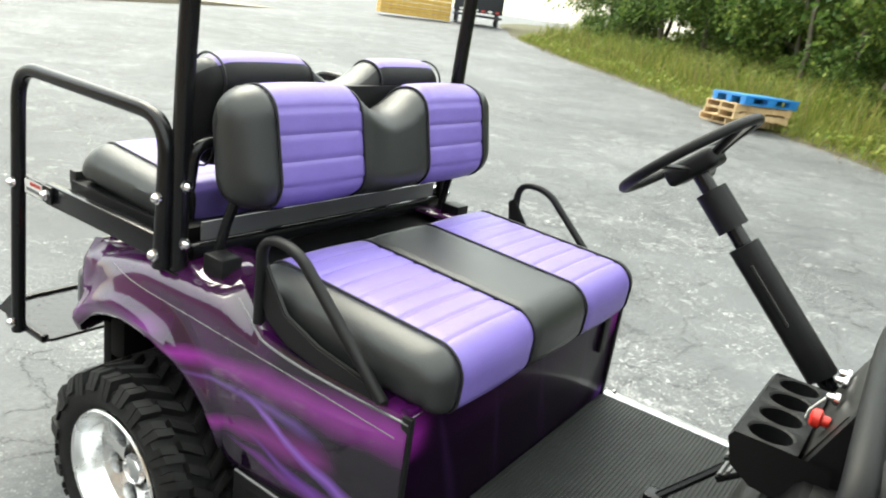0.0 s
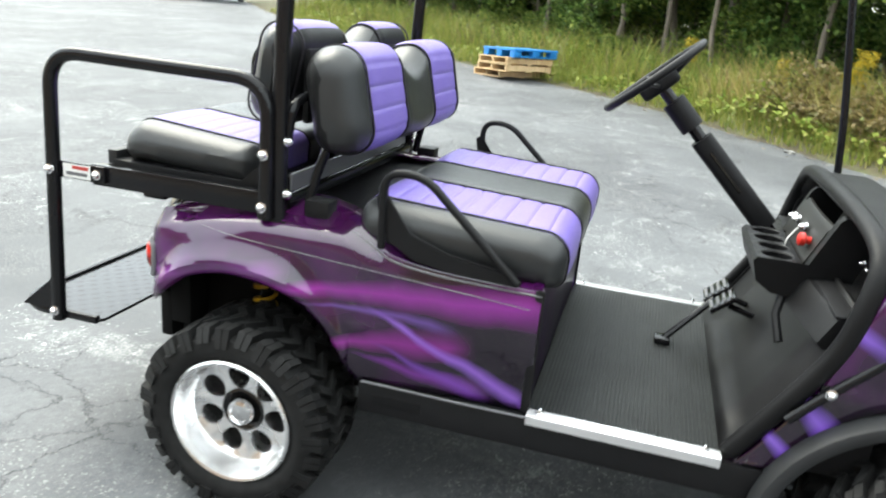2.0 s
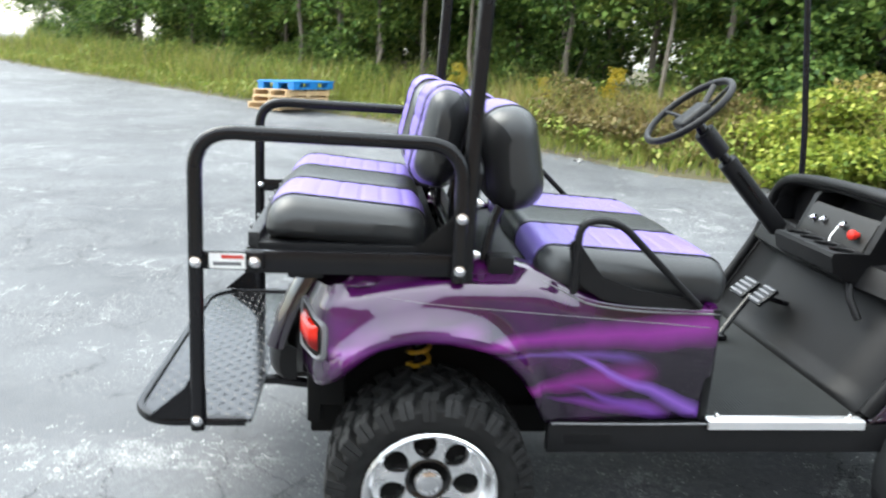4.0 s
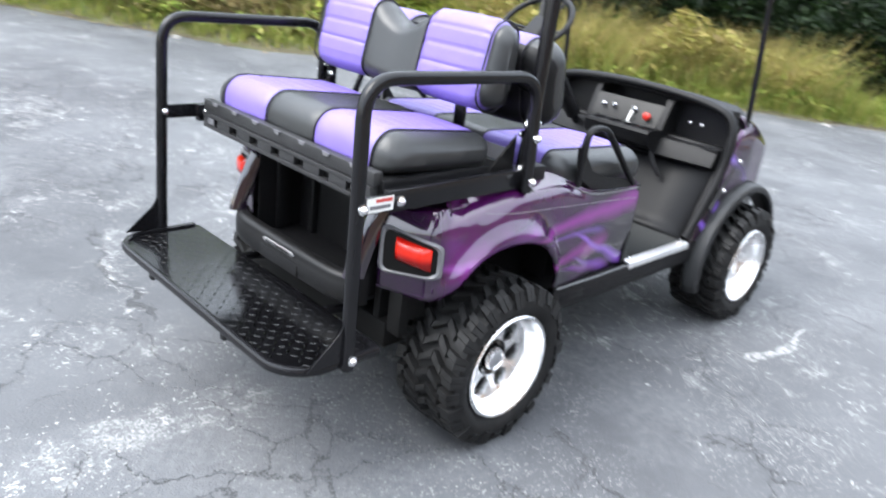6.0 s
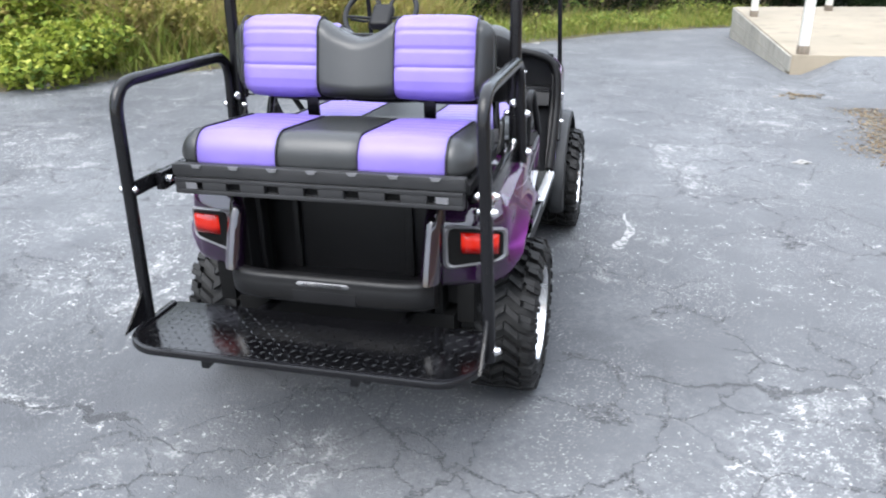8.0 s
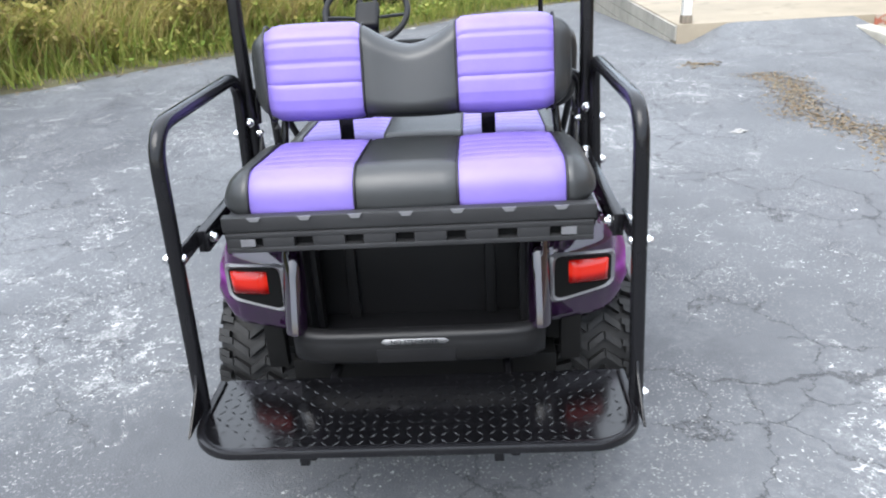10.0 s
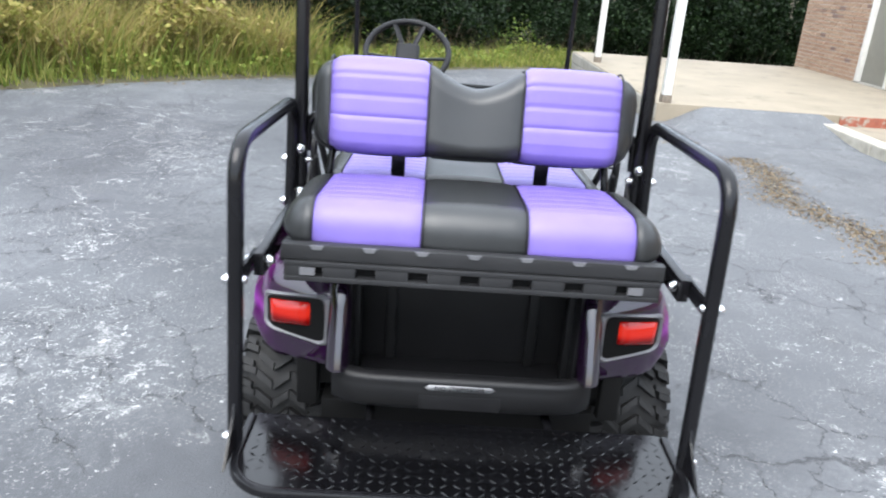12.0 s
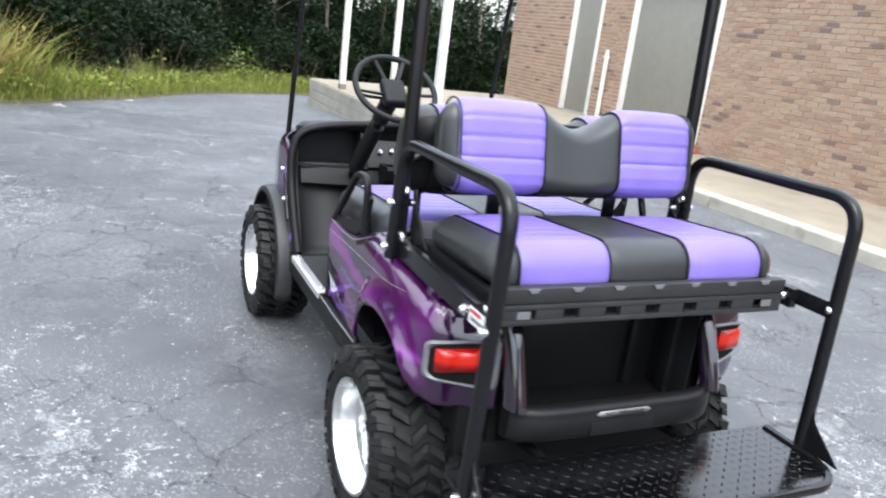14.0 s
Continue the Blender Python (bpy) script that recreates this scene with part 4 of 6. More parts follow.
def sill(s):
    bm = bmesh.new()
    prof = [(0.520, 0.4615), (0.553, 0.4635), (0.559, 0.460), (0.560, 0.436), (0.555, 0.436), (0.553, 0.456), (0.520, 0.456)]
    rings = []
    for y in (0.803, 1.283):
        rings.append([bm.verts.new((s * x, y, z)) for x, z in prof])
    n = len(prof)
    for i in range(n):
        bm.faces.new((rings[0][i], rings[0][(i + 1) % n], rings[1][(i + 1) % n], rings[1][i]))
    bm.faces.new(rings[0])
    bm.faces.new(list(reversed(rings[1])))
    st = part("sill_strip", bm, M["alu"], cart, "bright aluminium door sill strip")
    for y in (0.835, 1.245):
        bolt((s * 0.538, y, 0.464), (0, 0, 1), st, 0.007)
    part("rocker_panel", rbox(min(s * 0.515, s * 0.548), max(s * 0.515, s * 0.548), 0.335, 1.42, 0.355, 0.446, 0.008), M["plastic"], cart, "black plastic rocker panel")
    tube("rocker_trim", [(s * 0.550, 0.345, 0.449), (s * 0.553, 0.60, 0.449), (s * 0.550, 0.80, 0.449)], 0.0035, M["bezel"], cart, seg=6)
    part("rocker_badge", rbox(min(s * 0.546, s * 0.550), max(s * 0.546, s * 0.550), 0.38, 0.52, 0.385, 0.415, 0.001), M["dashplastic"], cart)


both(sill)
toe = [(1.285, 0.455), (1.34, 0.49), (1.52, 0.80), (1.52, 0.86)]
bm = bmesh.new()
rings = []
for x in (-0.505, -0.3, -0.1, 0.1, 0.3, 0.505):
    rings.append([bm.verts.new((x, y, z)) for y, z in [(q.x, q.y) for q in fillet([(y, z, 0) for y, z in toe], 0.04)]])
for a, b in zip(rings, rings[1:]):
    for i in range(len(a) - 1):
        bm.faces.new((a[i], b[i], b[i + 1], a[i + 1]))
tb = part("toe_board", bm, M["dashplastic"], cart, "dark grey sloping toe board")
tb.modifiers.new("thickness", "SOLIDIFY").thickness = 0.012


# -- dashboard --
def dash_top(x):
    t = min(1.0, abs(x) / 0.545)
    return 1.062 - 0.035 * t**2 - 0.13 * max(0.0, (t - 0.80) / 0.20) ** 2


def dash_y(x, z=0.9):
    """The face of the dashboard: bowed towards the seat and leaning forward."""
    return 1.44 + 0.05 * (abs(x) / 0.545) ** 2 + 0.35 * (z - 0.9)


def dash_band(name, x0, x1, low, high, y_back=0.12, front=0.0, mat=None, lab="", n=18):
    """A piece of the dashboard between two heights, each a function of x, with its front on the dash's curve."""
    verts, faces = [], []
    for i in range(n + 1):
        x = x0 + (x1 - x0) * i / n
        a, b = low(x), high(x)
        y, yb = dash_y(x, a) - front, dash_y(x, b) - front
        r = min(0.012, (b - a) * 0.3)
        prof = [(y + y_back, a), (y + r, a), (y, a + r), (yb, b - r), (yb + r, b), (yb + y_back, b)]
        verts += [(x, py, pz) for py, pz in prof]
    m = 6
    for i in range(n):
        for j in range(m):
            k = (j + 1) % m
            faces.append((i * m + j, i * m + k, (i + 1) * m + k, (i + 1) * m + j))
    faces.append(tuple(reversed(range(m))))
    faces.append(tuple(range(n * m, (n + 1) * m)))
    return put_mesh(name, verts, faces, mat or M["dashplastic"], dash, lab)


dash = part("dashboard", rbox(-0.50, 0.50, 1.60, 1.615, 0.66, 1.02, 0.003), M["plastic"], cart, "black dashboard with open glove boxes")
dash_band("top_rail", -0.53, 0.53, lambda x: dash_top(x) - 0.03, lambda x: dash_top(x) - 0.008, y_back=0.17, n=36, lab="curved dark grey dash top")
dash_band("middle_rail", -0.50, 0.50, lambda x: 0.765, lambda x: 0.848, n=24)
for x in (-0.195, 0.205):
    dash_band("divider", x - 0.015, x + 0.015, lambda q: 0.84, lambda q: dash_top(q) - 0.04, n=2)
part("glove_box_floor", rbox(-0.5, 0.5, 1.46, 1.605, 0.842, 0.85, 0.002), M["plastic"], dash)


def dash_side(s):
    cheek = fillet([(1.30, 0.46, 0), (1.50, 0.80, 0), (1.515, 0.93, 0), (1.60, 0.97, 0), (1.60, 0.46, 0)], 0.04)
    plate_x("dash_cheek", [(q.x, q.y) for q in cheek], s * 0.505, s * 0.528, M["plastic"], dash)


both(dash_side)
half = [(0.530, 1.298, 0.470), (0.538, 1.40, 0.64), (0.540, 1.475, 0.78), (0.536, 1.505, 0.90), (0.505, 1.52, 0.985), (0.42, 1.515, 1.028), (0.25, 1.505, 1.052), (0.0, 1.497, 1.062)]
path = smooth_curve(half + [(-x, y, z) for x, y, z in half[-2::-1]], 90)
liner = [(x * 0.972, y + dy, z - 0.016) for x, y, z in path[12:-12] for dy in (0.0, 0.125)]
ln = put_mesh("dash_liner", liner, grid_faces(len(liner) // 2, 2), M["plastic"], dash, "black inside of the dash hood")
ln.modifiers.new("thickness", "SOLIDIFY").thickness = 0.003
tube("dash_rim", path, 0.020, M["dashplastic"], dash, ry=0.024, seg=12, label="dark grey rounded rim round the dash")
sw = dash_band("switch_panel", -0.18, 0.19, lambda x: 0.852, lambda x: 0.985, y_back=0.02, front=0.004, mat=M["dash_plate"], lab="grey switch panel", n=6)
for x, z in ((0.135, 0.928),):
    v, f = lathe_data([(0.0, 0.010), (0.012, 0.011), (0.016, 0.018), (0.028, 0.018), (0.033, 0.012), (0.034, 0.0)], 18)
    mtx = Matrix.Translation((x, 1.448, z)) @ pose(0, 0, 0, 0, 0, -90)
    put_mesh("push_knob", [mtx @ Vector(p) for p in v], f, M["redknob"], sw, "red push knob")
for x, z in ((0.055, 0.945), (-0.06, 0.94), (-0.12, 0.935)):
    v, f = lathe_data([(0.0, 0.013), (0.008, 0.013), (0.010, 0.009), (0.022, 0.006), (0.024, 0.0)], 14)
    mtx = Matrix.Translation((x, 1.448, z)) @ pose(0, 0, 0, 0, 0, -90)
    put_mesh("switch", [mtx @ Vector(p) for p in v], f, M["chrome"], sw)
tube("key_tag", [(0.055, 1.425, 0.94), (0.052, 1.405, 0.905), (0.05, 1.40, 0.86)], 0.006, M["label"], sw, ry=0.002, seg=8, label="pale tag hanging from the key")
for x in (0.30, 0.36):
    bolt((x, 1.545, 0.93), (0, -1, 0), dash, 0.006)


def cup_tray():
    """A console with four round cup holes in a row."""
    x0, x1, y0, y1, zt = -0.12, 0.225, 1.312, 1.422, 0.885
    cell = (x1 - x0) / 4
    v, f = [], []
    for c in range(4):
        cx, cy, n = x0 + cell * (c + 0.5), (y0 + y1) / 2, 24
        base = len(v)
        for ring in range(4):
            for i in range(n):
                t = 2 * math.pi * i / n
                co, si = math.cos(t), math.sin(t)
                k = 1 / max(abs(co), abs(si))
                if ring == 0:
                    p = (cx + cell / 2 * co * k, cy + (y1 - y0) / 2 * si * k, zt)
                else:
                    r = 0.040
                    p = (cx + r * co, cy + r * 1.08 * si, zt + (0.003 if ring == 1 else 0.0 if ring == 2 else -0.075))
                    if ring >= 2:
                        p = (cx + (r - 0.004) * co, cy + (r - 0.004) * 1.08 * si, p[2])
                v.append(p)
        for ring in range(3):
            for i in range(n):
                j = (i + 1) % n
                f.append((base + ring * n + i, base + ring * n + j, base + (ring + 1) * n + j, base + (ring + 1) * n + i))
        f.append(tuple(base + 3 * n + i for i in range(n)))
    t = put_mesh("cup_tray", v, f, M["dashplastic"], dash, "dark grey cup holder tray with four holes")
    # skirt under the tray
    prof = [(y0, zt), (y0 - 0.008, zt - 0.012), (y0 + 0.008, zt - 0.065), (y0 + 0.05, zt - 0.092), (y1 + 0.06, zt - 0.10)]
    vv = []
    for x in (x0 - 0.004, x0, x1, x1 + 0.004):
        vv += [(x, y, z) for y, z in prof]
    ff = grid_faces(4, 5)
    for x in (x0 - 0.004, x1 + 0.004):
        m = len(vv)
        vv += [(x, y, z) for y, z in prof] + [(x, y1 + 0.06, zt)]
        ff.append(tuple(range(m, m + 6)))
    put_mesh("tray_skirt", vv, ff, M["dashplastic"], t)


cup_tray()
tube("dash_strap", [(0.20, 1.40, 0.80), (0.24, 1.385, 0.74), (0.28, 1.40, 0.68)], 0.012, M["plastic"], dash, seg=8)


# -- steering --
wc = Vector((-0.25, 0.970, 1.288))
ax = Vector((0, 0.66, -0.75)).normalized()
ux, uy = Vector((1, 0, 0)), ax.cross(Vector((1, 0, 0))).normalized()
steer = tube("steering_wheel", [wc + (ux * math.cos(t) + uy * math.sin(t)) * 0.172 for t in np.linspace(0, 2 * math.pi, 48, endpoint=False)], 0.0128, M["plastic"], cart, closed=True, seg=12, label="black steering wheel")
hubm = Matrix.Translation(wc + ax * 0.03) @ ax.to_track_quat("Z", "X").to_matrix().to_4x4()
bm = rbox(-0.065, 0.065, -0.05, 0.05, -0.025, 0.025, 0.018, 3, hubm)
part("horn_pad", bm, M["plastic"], steer)
for a in (math.radians(8), math.radians(172), math.radians(248), math.radians(292)):
    d = ux * math.cos(a) + uy * math.sin(a)
    tube("spoke", [wc + ax * 0.03 + d * 0.05, wc + ax * 0.012 + d * 0.12, wc + d * 0.170], 0.013, M["plastic"], steer, ry=0.007, seg=8)
col_end = Vector((-0.258, 1.45, 0.800))
cd = (col_end - wc).normalized()
column = tube("steering_column", [wc + ax * 0.03, wc + cd * 0.20, col_end], 0.020, M["steel"], cart, seg=14, label="black steering column")
tube("column_collar", [wc + cd * 0.10, wc + cd * 0.11, wc + cd * 0.195, wc + cd * 0.205], 0.038, M["plastic"], column, seg=16, label="black collar on the column")
tube("column_cover", [wc + cd * 0.25, wc + cd * 0.26, wc + cd * 0.60], 0.030, M["plastic"], column, ry=0.036, seg=14, square=0.4)
tube("column_slot", [wc + cd * 0.30 + Vector((0.028, 0, 0.0)), wc + cd * 0.46 + Vector((0.028, 0, 0))], 0.006, M["rimblack"], column, seg=6)
tube("indicator_lever", [wc + cd * 0.07, wc + cd * 0.075 + Vector((-0.10, -0.015, 0.01)), wc + cd * 0.075 + Vector((-0.16, -0.03, 0.02))], 0.007, M["plastic"], column, seg=8)

# -- pedals --
ped = tube("pedal_arm", [(-0.10, 1.135, 0.470), (-0.135, 1.20, 0.535), (-0.165, 1.275, 0.615)], 0.011, M["steel"], cart, seg=8, label="black pedal arm")
part("pedal_pivot", rbox(-0.13, -0.075, 1.11, 1.16, 0.459, 0.482, 0.006), M["steel"], ped)
for x, y, z, w, mt in ((-0.235, 1.285, 0.625, 0.10, "alu"), (-0.115, 1.295, 0.630, 0.085, "alu")):
    tilt = pose(x, y, z, 40, 0, 0)
    pd = part("pedal", rbox(-w / 2, w / 2, -0.045, 0.045, -0.008, 0.008, 0.004, 2, tilt), M["steel"], cart, "black pedal with metal treads")
    for k in range(4):
        yy = -0.033 + k * 0.022
        part("tread", rbox(-w / 2 + 0.006, w / 2 - 0.006, yy - 0.005, yy + 0.005, 0.008, 0.012, 0.001, 1, tilt), M["bezel"], pd)
    tube("pedal_link", [(x, y + 0.02, z - 0.01), (x + 0.01, y + 0.10, z - 0.03)], 0.010, M["steel"], pd, seg=8)

# -- front cowl --
CT = [(1.31, 0.47), (1.39, 0.60), (1.46, 0.73), (1.505, 0.86), (1.54, 0.965), (1.64, 0.975), (1.80, 0.93), (2.0, 0.85), (2.15, 0.74), (2.26, 0.62), (2.32, 0.52)]
CB = [(1.30, 0.452), (1.38, 0.455), (1.43, 0.50), (1.50, 0.60), (1.58, 0.66), (1.70, 0.69), (1.82, 0.68), (1.95, 0.62), (2.04, 0.52), (2.10, 0.44), (2.32, 0.42)]
CX = [(1.30, 0.535), (1.45, 0.545), (1.7, 0.55), (1.95, 0.51), (2.15, 0.42), (2.28, 0.31), (2.32, 0.24)]
cv, nu, nv = [], 40, 26
for i in range(nu):
    y = 1.30 + 1.02 * i / (nu - 1)
    zt, zb, hx = interp(y, CT), interp(y, CB), interp(y, CX)
    crown = 0.06 * min(1.0, max(0.0, (y - 1.50) / 0.06))
    for j in range(nv):
        t = j / (nv - 1)
        if t < 0.4:
            x, z = hx, zb + (zt - 0.05 - zb) * (t / 0.4)
        else:
            a = (t - 0.4) / 0.6
            x = hx * (1 - a**1.5)
            z = zt - 0.05 * max(0, 1 - a / 0.25) ** 2 + crown * (1 - (1 - a) ** 2)
        cv.append((x, y, z))
for s in (1, -1):
    keep = grid_faces(nu, nv)
    cut = [q for q in keep if not (cv[q[0]][1] < 1.60 and (q[0] % nv) >= nv * 0.42)]
    fs = cut if s < 0 else [tuple(reversed(q)) for q in cut]
    ob = put_mesh("front_cowl", [(s * x, y, z) for x, y, z in cv], fs, M["paint"], cart, "purple airbrushed front cowl half")
    ob.modifiers.new("thickness", "SOLIDIFY").thickness = 0.006


def front_end(s):
    verts, n = [], 26
    for i in range(n):
        a = radians(196 - 178 * i / (n - 1))
        for r, x in ((0.335, 0.52), (0.365, 0.527), (0.381, 0.540), (0.382, 0.572), (0.374, 0.594), (0.350, 0.600)):
            verts.append((s * x, 1.74 + r * math.cos(a), 0.305 + r * 0.98 * math.sin(a)))
    f = grid_faces(n, 6)
    ob = put_mesh("fender_flare", verts, f if s > 0 else [tuple(reversed(q)) for q in f], M["flare"], cart, "grey-black plastic fender flare")
    ob.modifiers.new("thickness", "SOLIDIFY").thickness = 0.006
    pts = [(s * 0.560, 1.40, 0.60), (s * 0.556, 1.475, 0.685), (s * 0.540, 1.60, 0.805), (s * 0.533, 1.632, 0.93), (s * 0.528, 1.60, 1.20), (s * 0.522, 1.53, 1.62), (s * 0.518, 1.47, 1.98)]
    tube("front_strut", fillet(pts, 0.08), 0.0125, M["steel"], cart, seg=10, label="thin black front roof strut")
    bolt((s * 0.566, 1.475, 0.685), (s, 0, 0), cart, 0.010)
    bolt((s * 0.550, 1.60, 0.805), (s, 0, 0), cart, 0.010)
    part("strut_clamp", rbox(min(s * 0.52, s * 0.556), max(s * 0.52, s * 0.556), 1.455, 1.495, 0.67, 0.70, 0.004), M["steel"], cart)


both(front_end)

# -- rear seat kit: bars, posts, frame --
def seat_kit(s):
    bar = fillet([(s * 0.574, -0.622, 0.445), (s * 0.552, -0.614, 1.232), (s * 0.548, 0.050, 1.222), (s * 0.562, 0.052, 0.865)], 0.10, 8)
    gb = tube("grab_bar", bar, 0.0185, M["steel"], cart, seg=16, square=0.25, label="black bent tube grab bar")
    bolt((s * 0.582, -0.614, 0.908), (s, 0, 0), gb)
    bolt((s * 0.594, -0.620, 0.478), (s, 0, 0), gb)
    for z in (1.037, 0.900):
        bolt((s * (0.582 - (z - 0.9) * 0.05), 0.052, z), (s, 0, 0), gb)
    plate_x("gusset", [(-0.60, 0.468), (-0.60, 0.56), (-0.635, 0.60), (-0.655, 0.56), (-0.76, 0.468)], s * 0.566, s * 0.572, M["steel"], gb)
    # roof post and the foot it stands on
    post = tube("roof_post", fillet([(s * 0.530, 0.075, 0.83), (s * 0.530, 0.075, 1.25), (s * 0.522, 0.105, 1.98)], 0.2), 0.0205, M["steel"], cart, seg=14, square=0.35, label="black rear roof post")
    for z in (1.071, 0.932):
        bolt((s * 0.530, 0.052, z), (0, -1, 0), post)
        bolt((s * 0.530, 0.098, z), (0, 1, 0), post)
        bolt((s * 0.507, 0.060, z - 0.035), (-s, 0, 0), post, 0.009)
    part("post_foot", rbox(min(s * 0.50, s * 0.556), max(s * 0.50, s * 0.556), 0.045, 0.108, 0.825, 0.862, 0.005), M["steel"], post)
    # side rail of the seat frame and the arm out to the bar
    part("seat_rail", rbox(min(s * 0.520, s * 0.548), max(s * 0.520, s * 0.548), -0.50, 0.075, 0.872, 0.932, 0.004), M["steel"], cart, "black steel seat side rail")
    arm = part("rail_arm", rbox(min(s * 0.550, s * 0.558), max(s * 0.550, s * 0.558), -0.628, -0.45, 0.882, 0.930, 0.003), M["steel"], cart)
    lb = part("warning_label", rbox(min(s * 0.558, s * 0.5595), max(s * 0.558, s * 0.5595), -0.585, -0.495, 0.886, 0.926, 0), M["label"], arm, "white sticker with red and grey print", smooth=False)
    part("print_bar", rbox(min(s * 0.5595, s * 0.5602), max(s * 0.5595, s * 0.5602), -0.555, -0.500, 0.912, 0.922, 0), M["labelred"], lb, smooth=False)
    part("print_bar", rbox(min(s * 0.5595, s * 0.5602), max(s * 0.5595, s * 0.5602), -0.575, -0.505, 0.894, 0.904, 0), M["bezel"], lb, smooth=False)
    bolt((s * 0.562, -0.472, 0.906), (s, 0, 0), arm)
    bolt((s * 0.512, -0.476, 0.906), (-s, 0, 0), arm)
    bolt((s * 0.548, -0.612, 0.908), (-s, 0, 0), arm)
    # tubes that carry the two seat backs
    br = fillet([(s * 0.515, 0.085, 1.06), (s * 0.512, 0.10, 1.165), (s * 0.44, 0.10, 1.18)], 0.05)
    tube("back_arm", br, 0.014, M["steel"], cart, seg=10)
    tube("back_stay", fillet([(s * 0.46, 0.13, 0.90), (s * 0.45, 0.15, 1.00), (s * 0.44, 0.19, 1.10)], 0.04), 0.013, M["steel"], cart, seg=10)
    part("back_post", rbox(s * 0.225 - 0.022, s * 0.225 + 0.022, 0.055, 0.072, 0.86, 1.20, 0.004), M["steel"], cart, "flat black bar under the seat backs")
    part("back_foot", rbox(min(s * 0.45, s * 0.51), max(s * 0.45, s * 0.51), 0.14, 0.21, 0.87, 0.92, 0.006), M["plastic"], cart)


both(seat_kit)
tube("cross_tube", [(-0.50, 0.075, 0.90), (0.50, 0.075, 0.90)], 0.02, M["steel"], cart, seg=12, square=0.4)
part("cross_plate", rbox(-0.47, 0.47, 0.075, 0.083, 0.925, 0.972, 0.002), M["bezel"], cart, "grey steel strip behind the rear seat")


def seat_base():
    """Moulded tray under the rear cushion: a stepped edge with notches above and slots below."""
    base = part("seat_base", rbox(-0.47, 0.47, -0.475, 0.02, 0.895, 0.938, 0.006), M["plastic"], cart, "black moulded seat base")
    # stepped rear edge
    up = part("upper_edge", rbox(-0.478, 0.478, -0.501, -0.470, 0.924, 0.964, 0.004), M["tray"], base)
    for k in range(7):
        x = -0.39 + k * 0.13
        bm = bmesh.new()
        bm.faces.new([bm.verts.new((x + dx, -0.5025, 0.9645 + dz)) for dx, dz in ((-0.018, 0.0), (0.018, 0.0), (0.010, -0.011), (-0.010, -0.011))])
        nt = part("notch", bm, M["bezel"], up, smooth=False)
        nt.modifiers.new("thickness", "SOLIDIFY").thickness = 0.004
    # lower strip built round its slots
    xs = [-0.472]
    for k in range(7):
        c = -0.40 + k * 0.131
        xs += [c - 0.024, c + 0.024]
    xs.append(0.472)
    lo = part("lower_edge", rbox(-0.472, 0.472, -0.507, -0.475, 0.868, 0.882, 0.003), M["tray"], base, "dark grey slotted lower edge")
    part("edge_strip", rbox(-0.472, 0.472, -0.507, -0.475, 0.908, 0.922, 0.003), M["tray"], lo)
    for a, b in zip(xs[::2], xs[1::2]):
        part("web", rbox(a, b, -0.505, -0.477, 0.880, 0.910, 0.003), M["tray"], lo)
    part("slot_back", rbox(-0.47, 0.47, -0.485, -0.479, 0.874, 0.914, 0), M["dark"], lo)
    part("edge_label", rbox(0.390, 0.428, -0.5085, -0.505, 0.886, 0.906, 0), M["bezel"], lo, "small grey label", smooth=False)
    part("edge_label", rbox(-0.432, -0.394, -0.5085, -0.505, 0.886, 0.906, 0), M["bezel"], lo, "small grey label", smooth=False)
    both(lambda s: part("side_edge", rbox(min(s * 0.44, s * 0.488), max(s * 0.44, s * 0.488), -0.475, 0.0, 0.905, 0.940, 0.006), M["plastic"], base))
    both(lambda s: plate_x("tray_gusset", [(-0.075, 0.922), (0.048, 0.922), (0.048, 1.035)], s * 0.492, s * 0.500, M["wellgrey"], base))
    both(lambda s: part("frame_foot", rbox(min(s * 0.42, s * 0.46), max(s * 0.42, s * 0.46), -0.40, -0.36, 0.835, 0.90, 0.004), M["steel"], base))
    both(lambda s: part("frame_tab", rbox(min(s * 0.46, s * 0.50), max(s * 0.46, s * 0.50), -0.37, -0.30, 0.845, 0.885, 0.008), M["steel"], base))


seat_base()


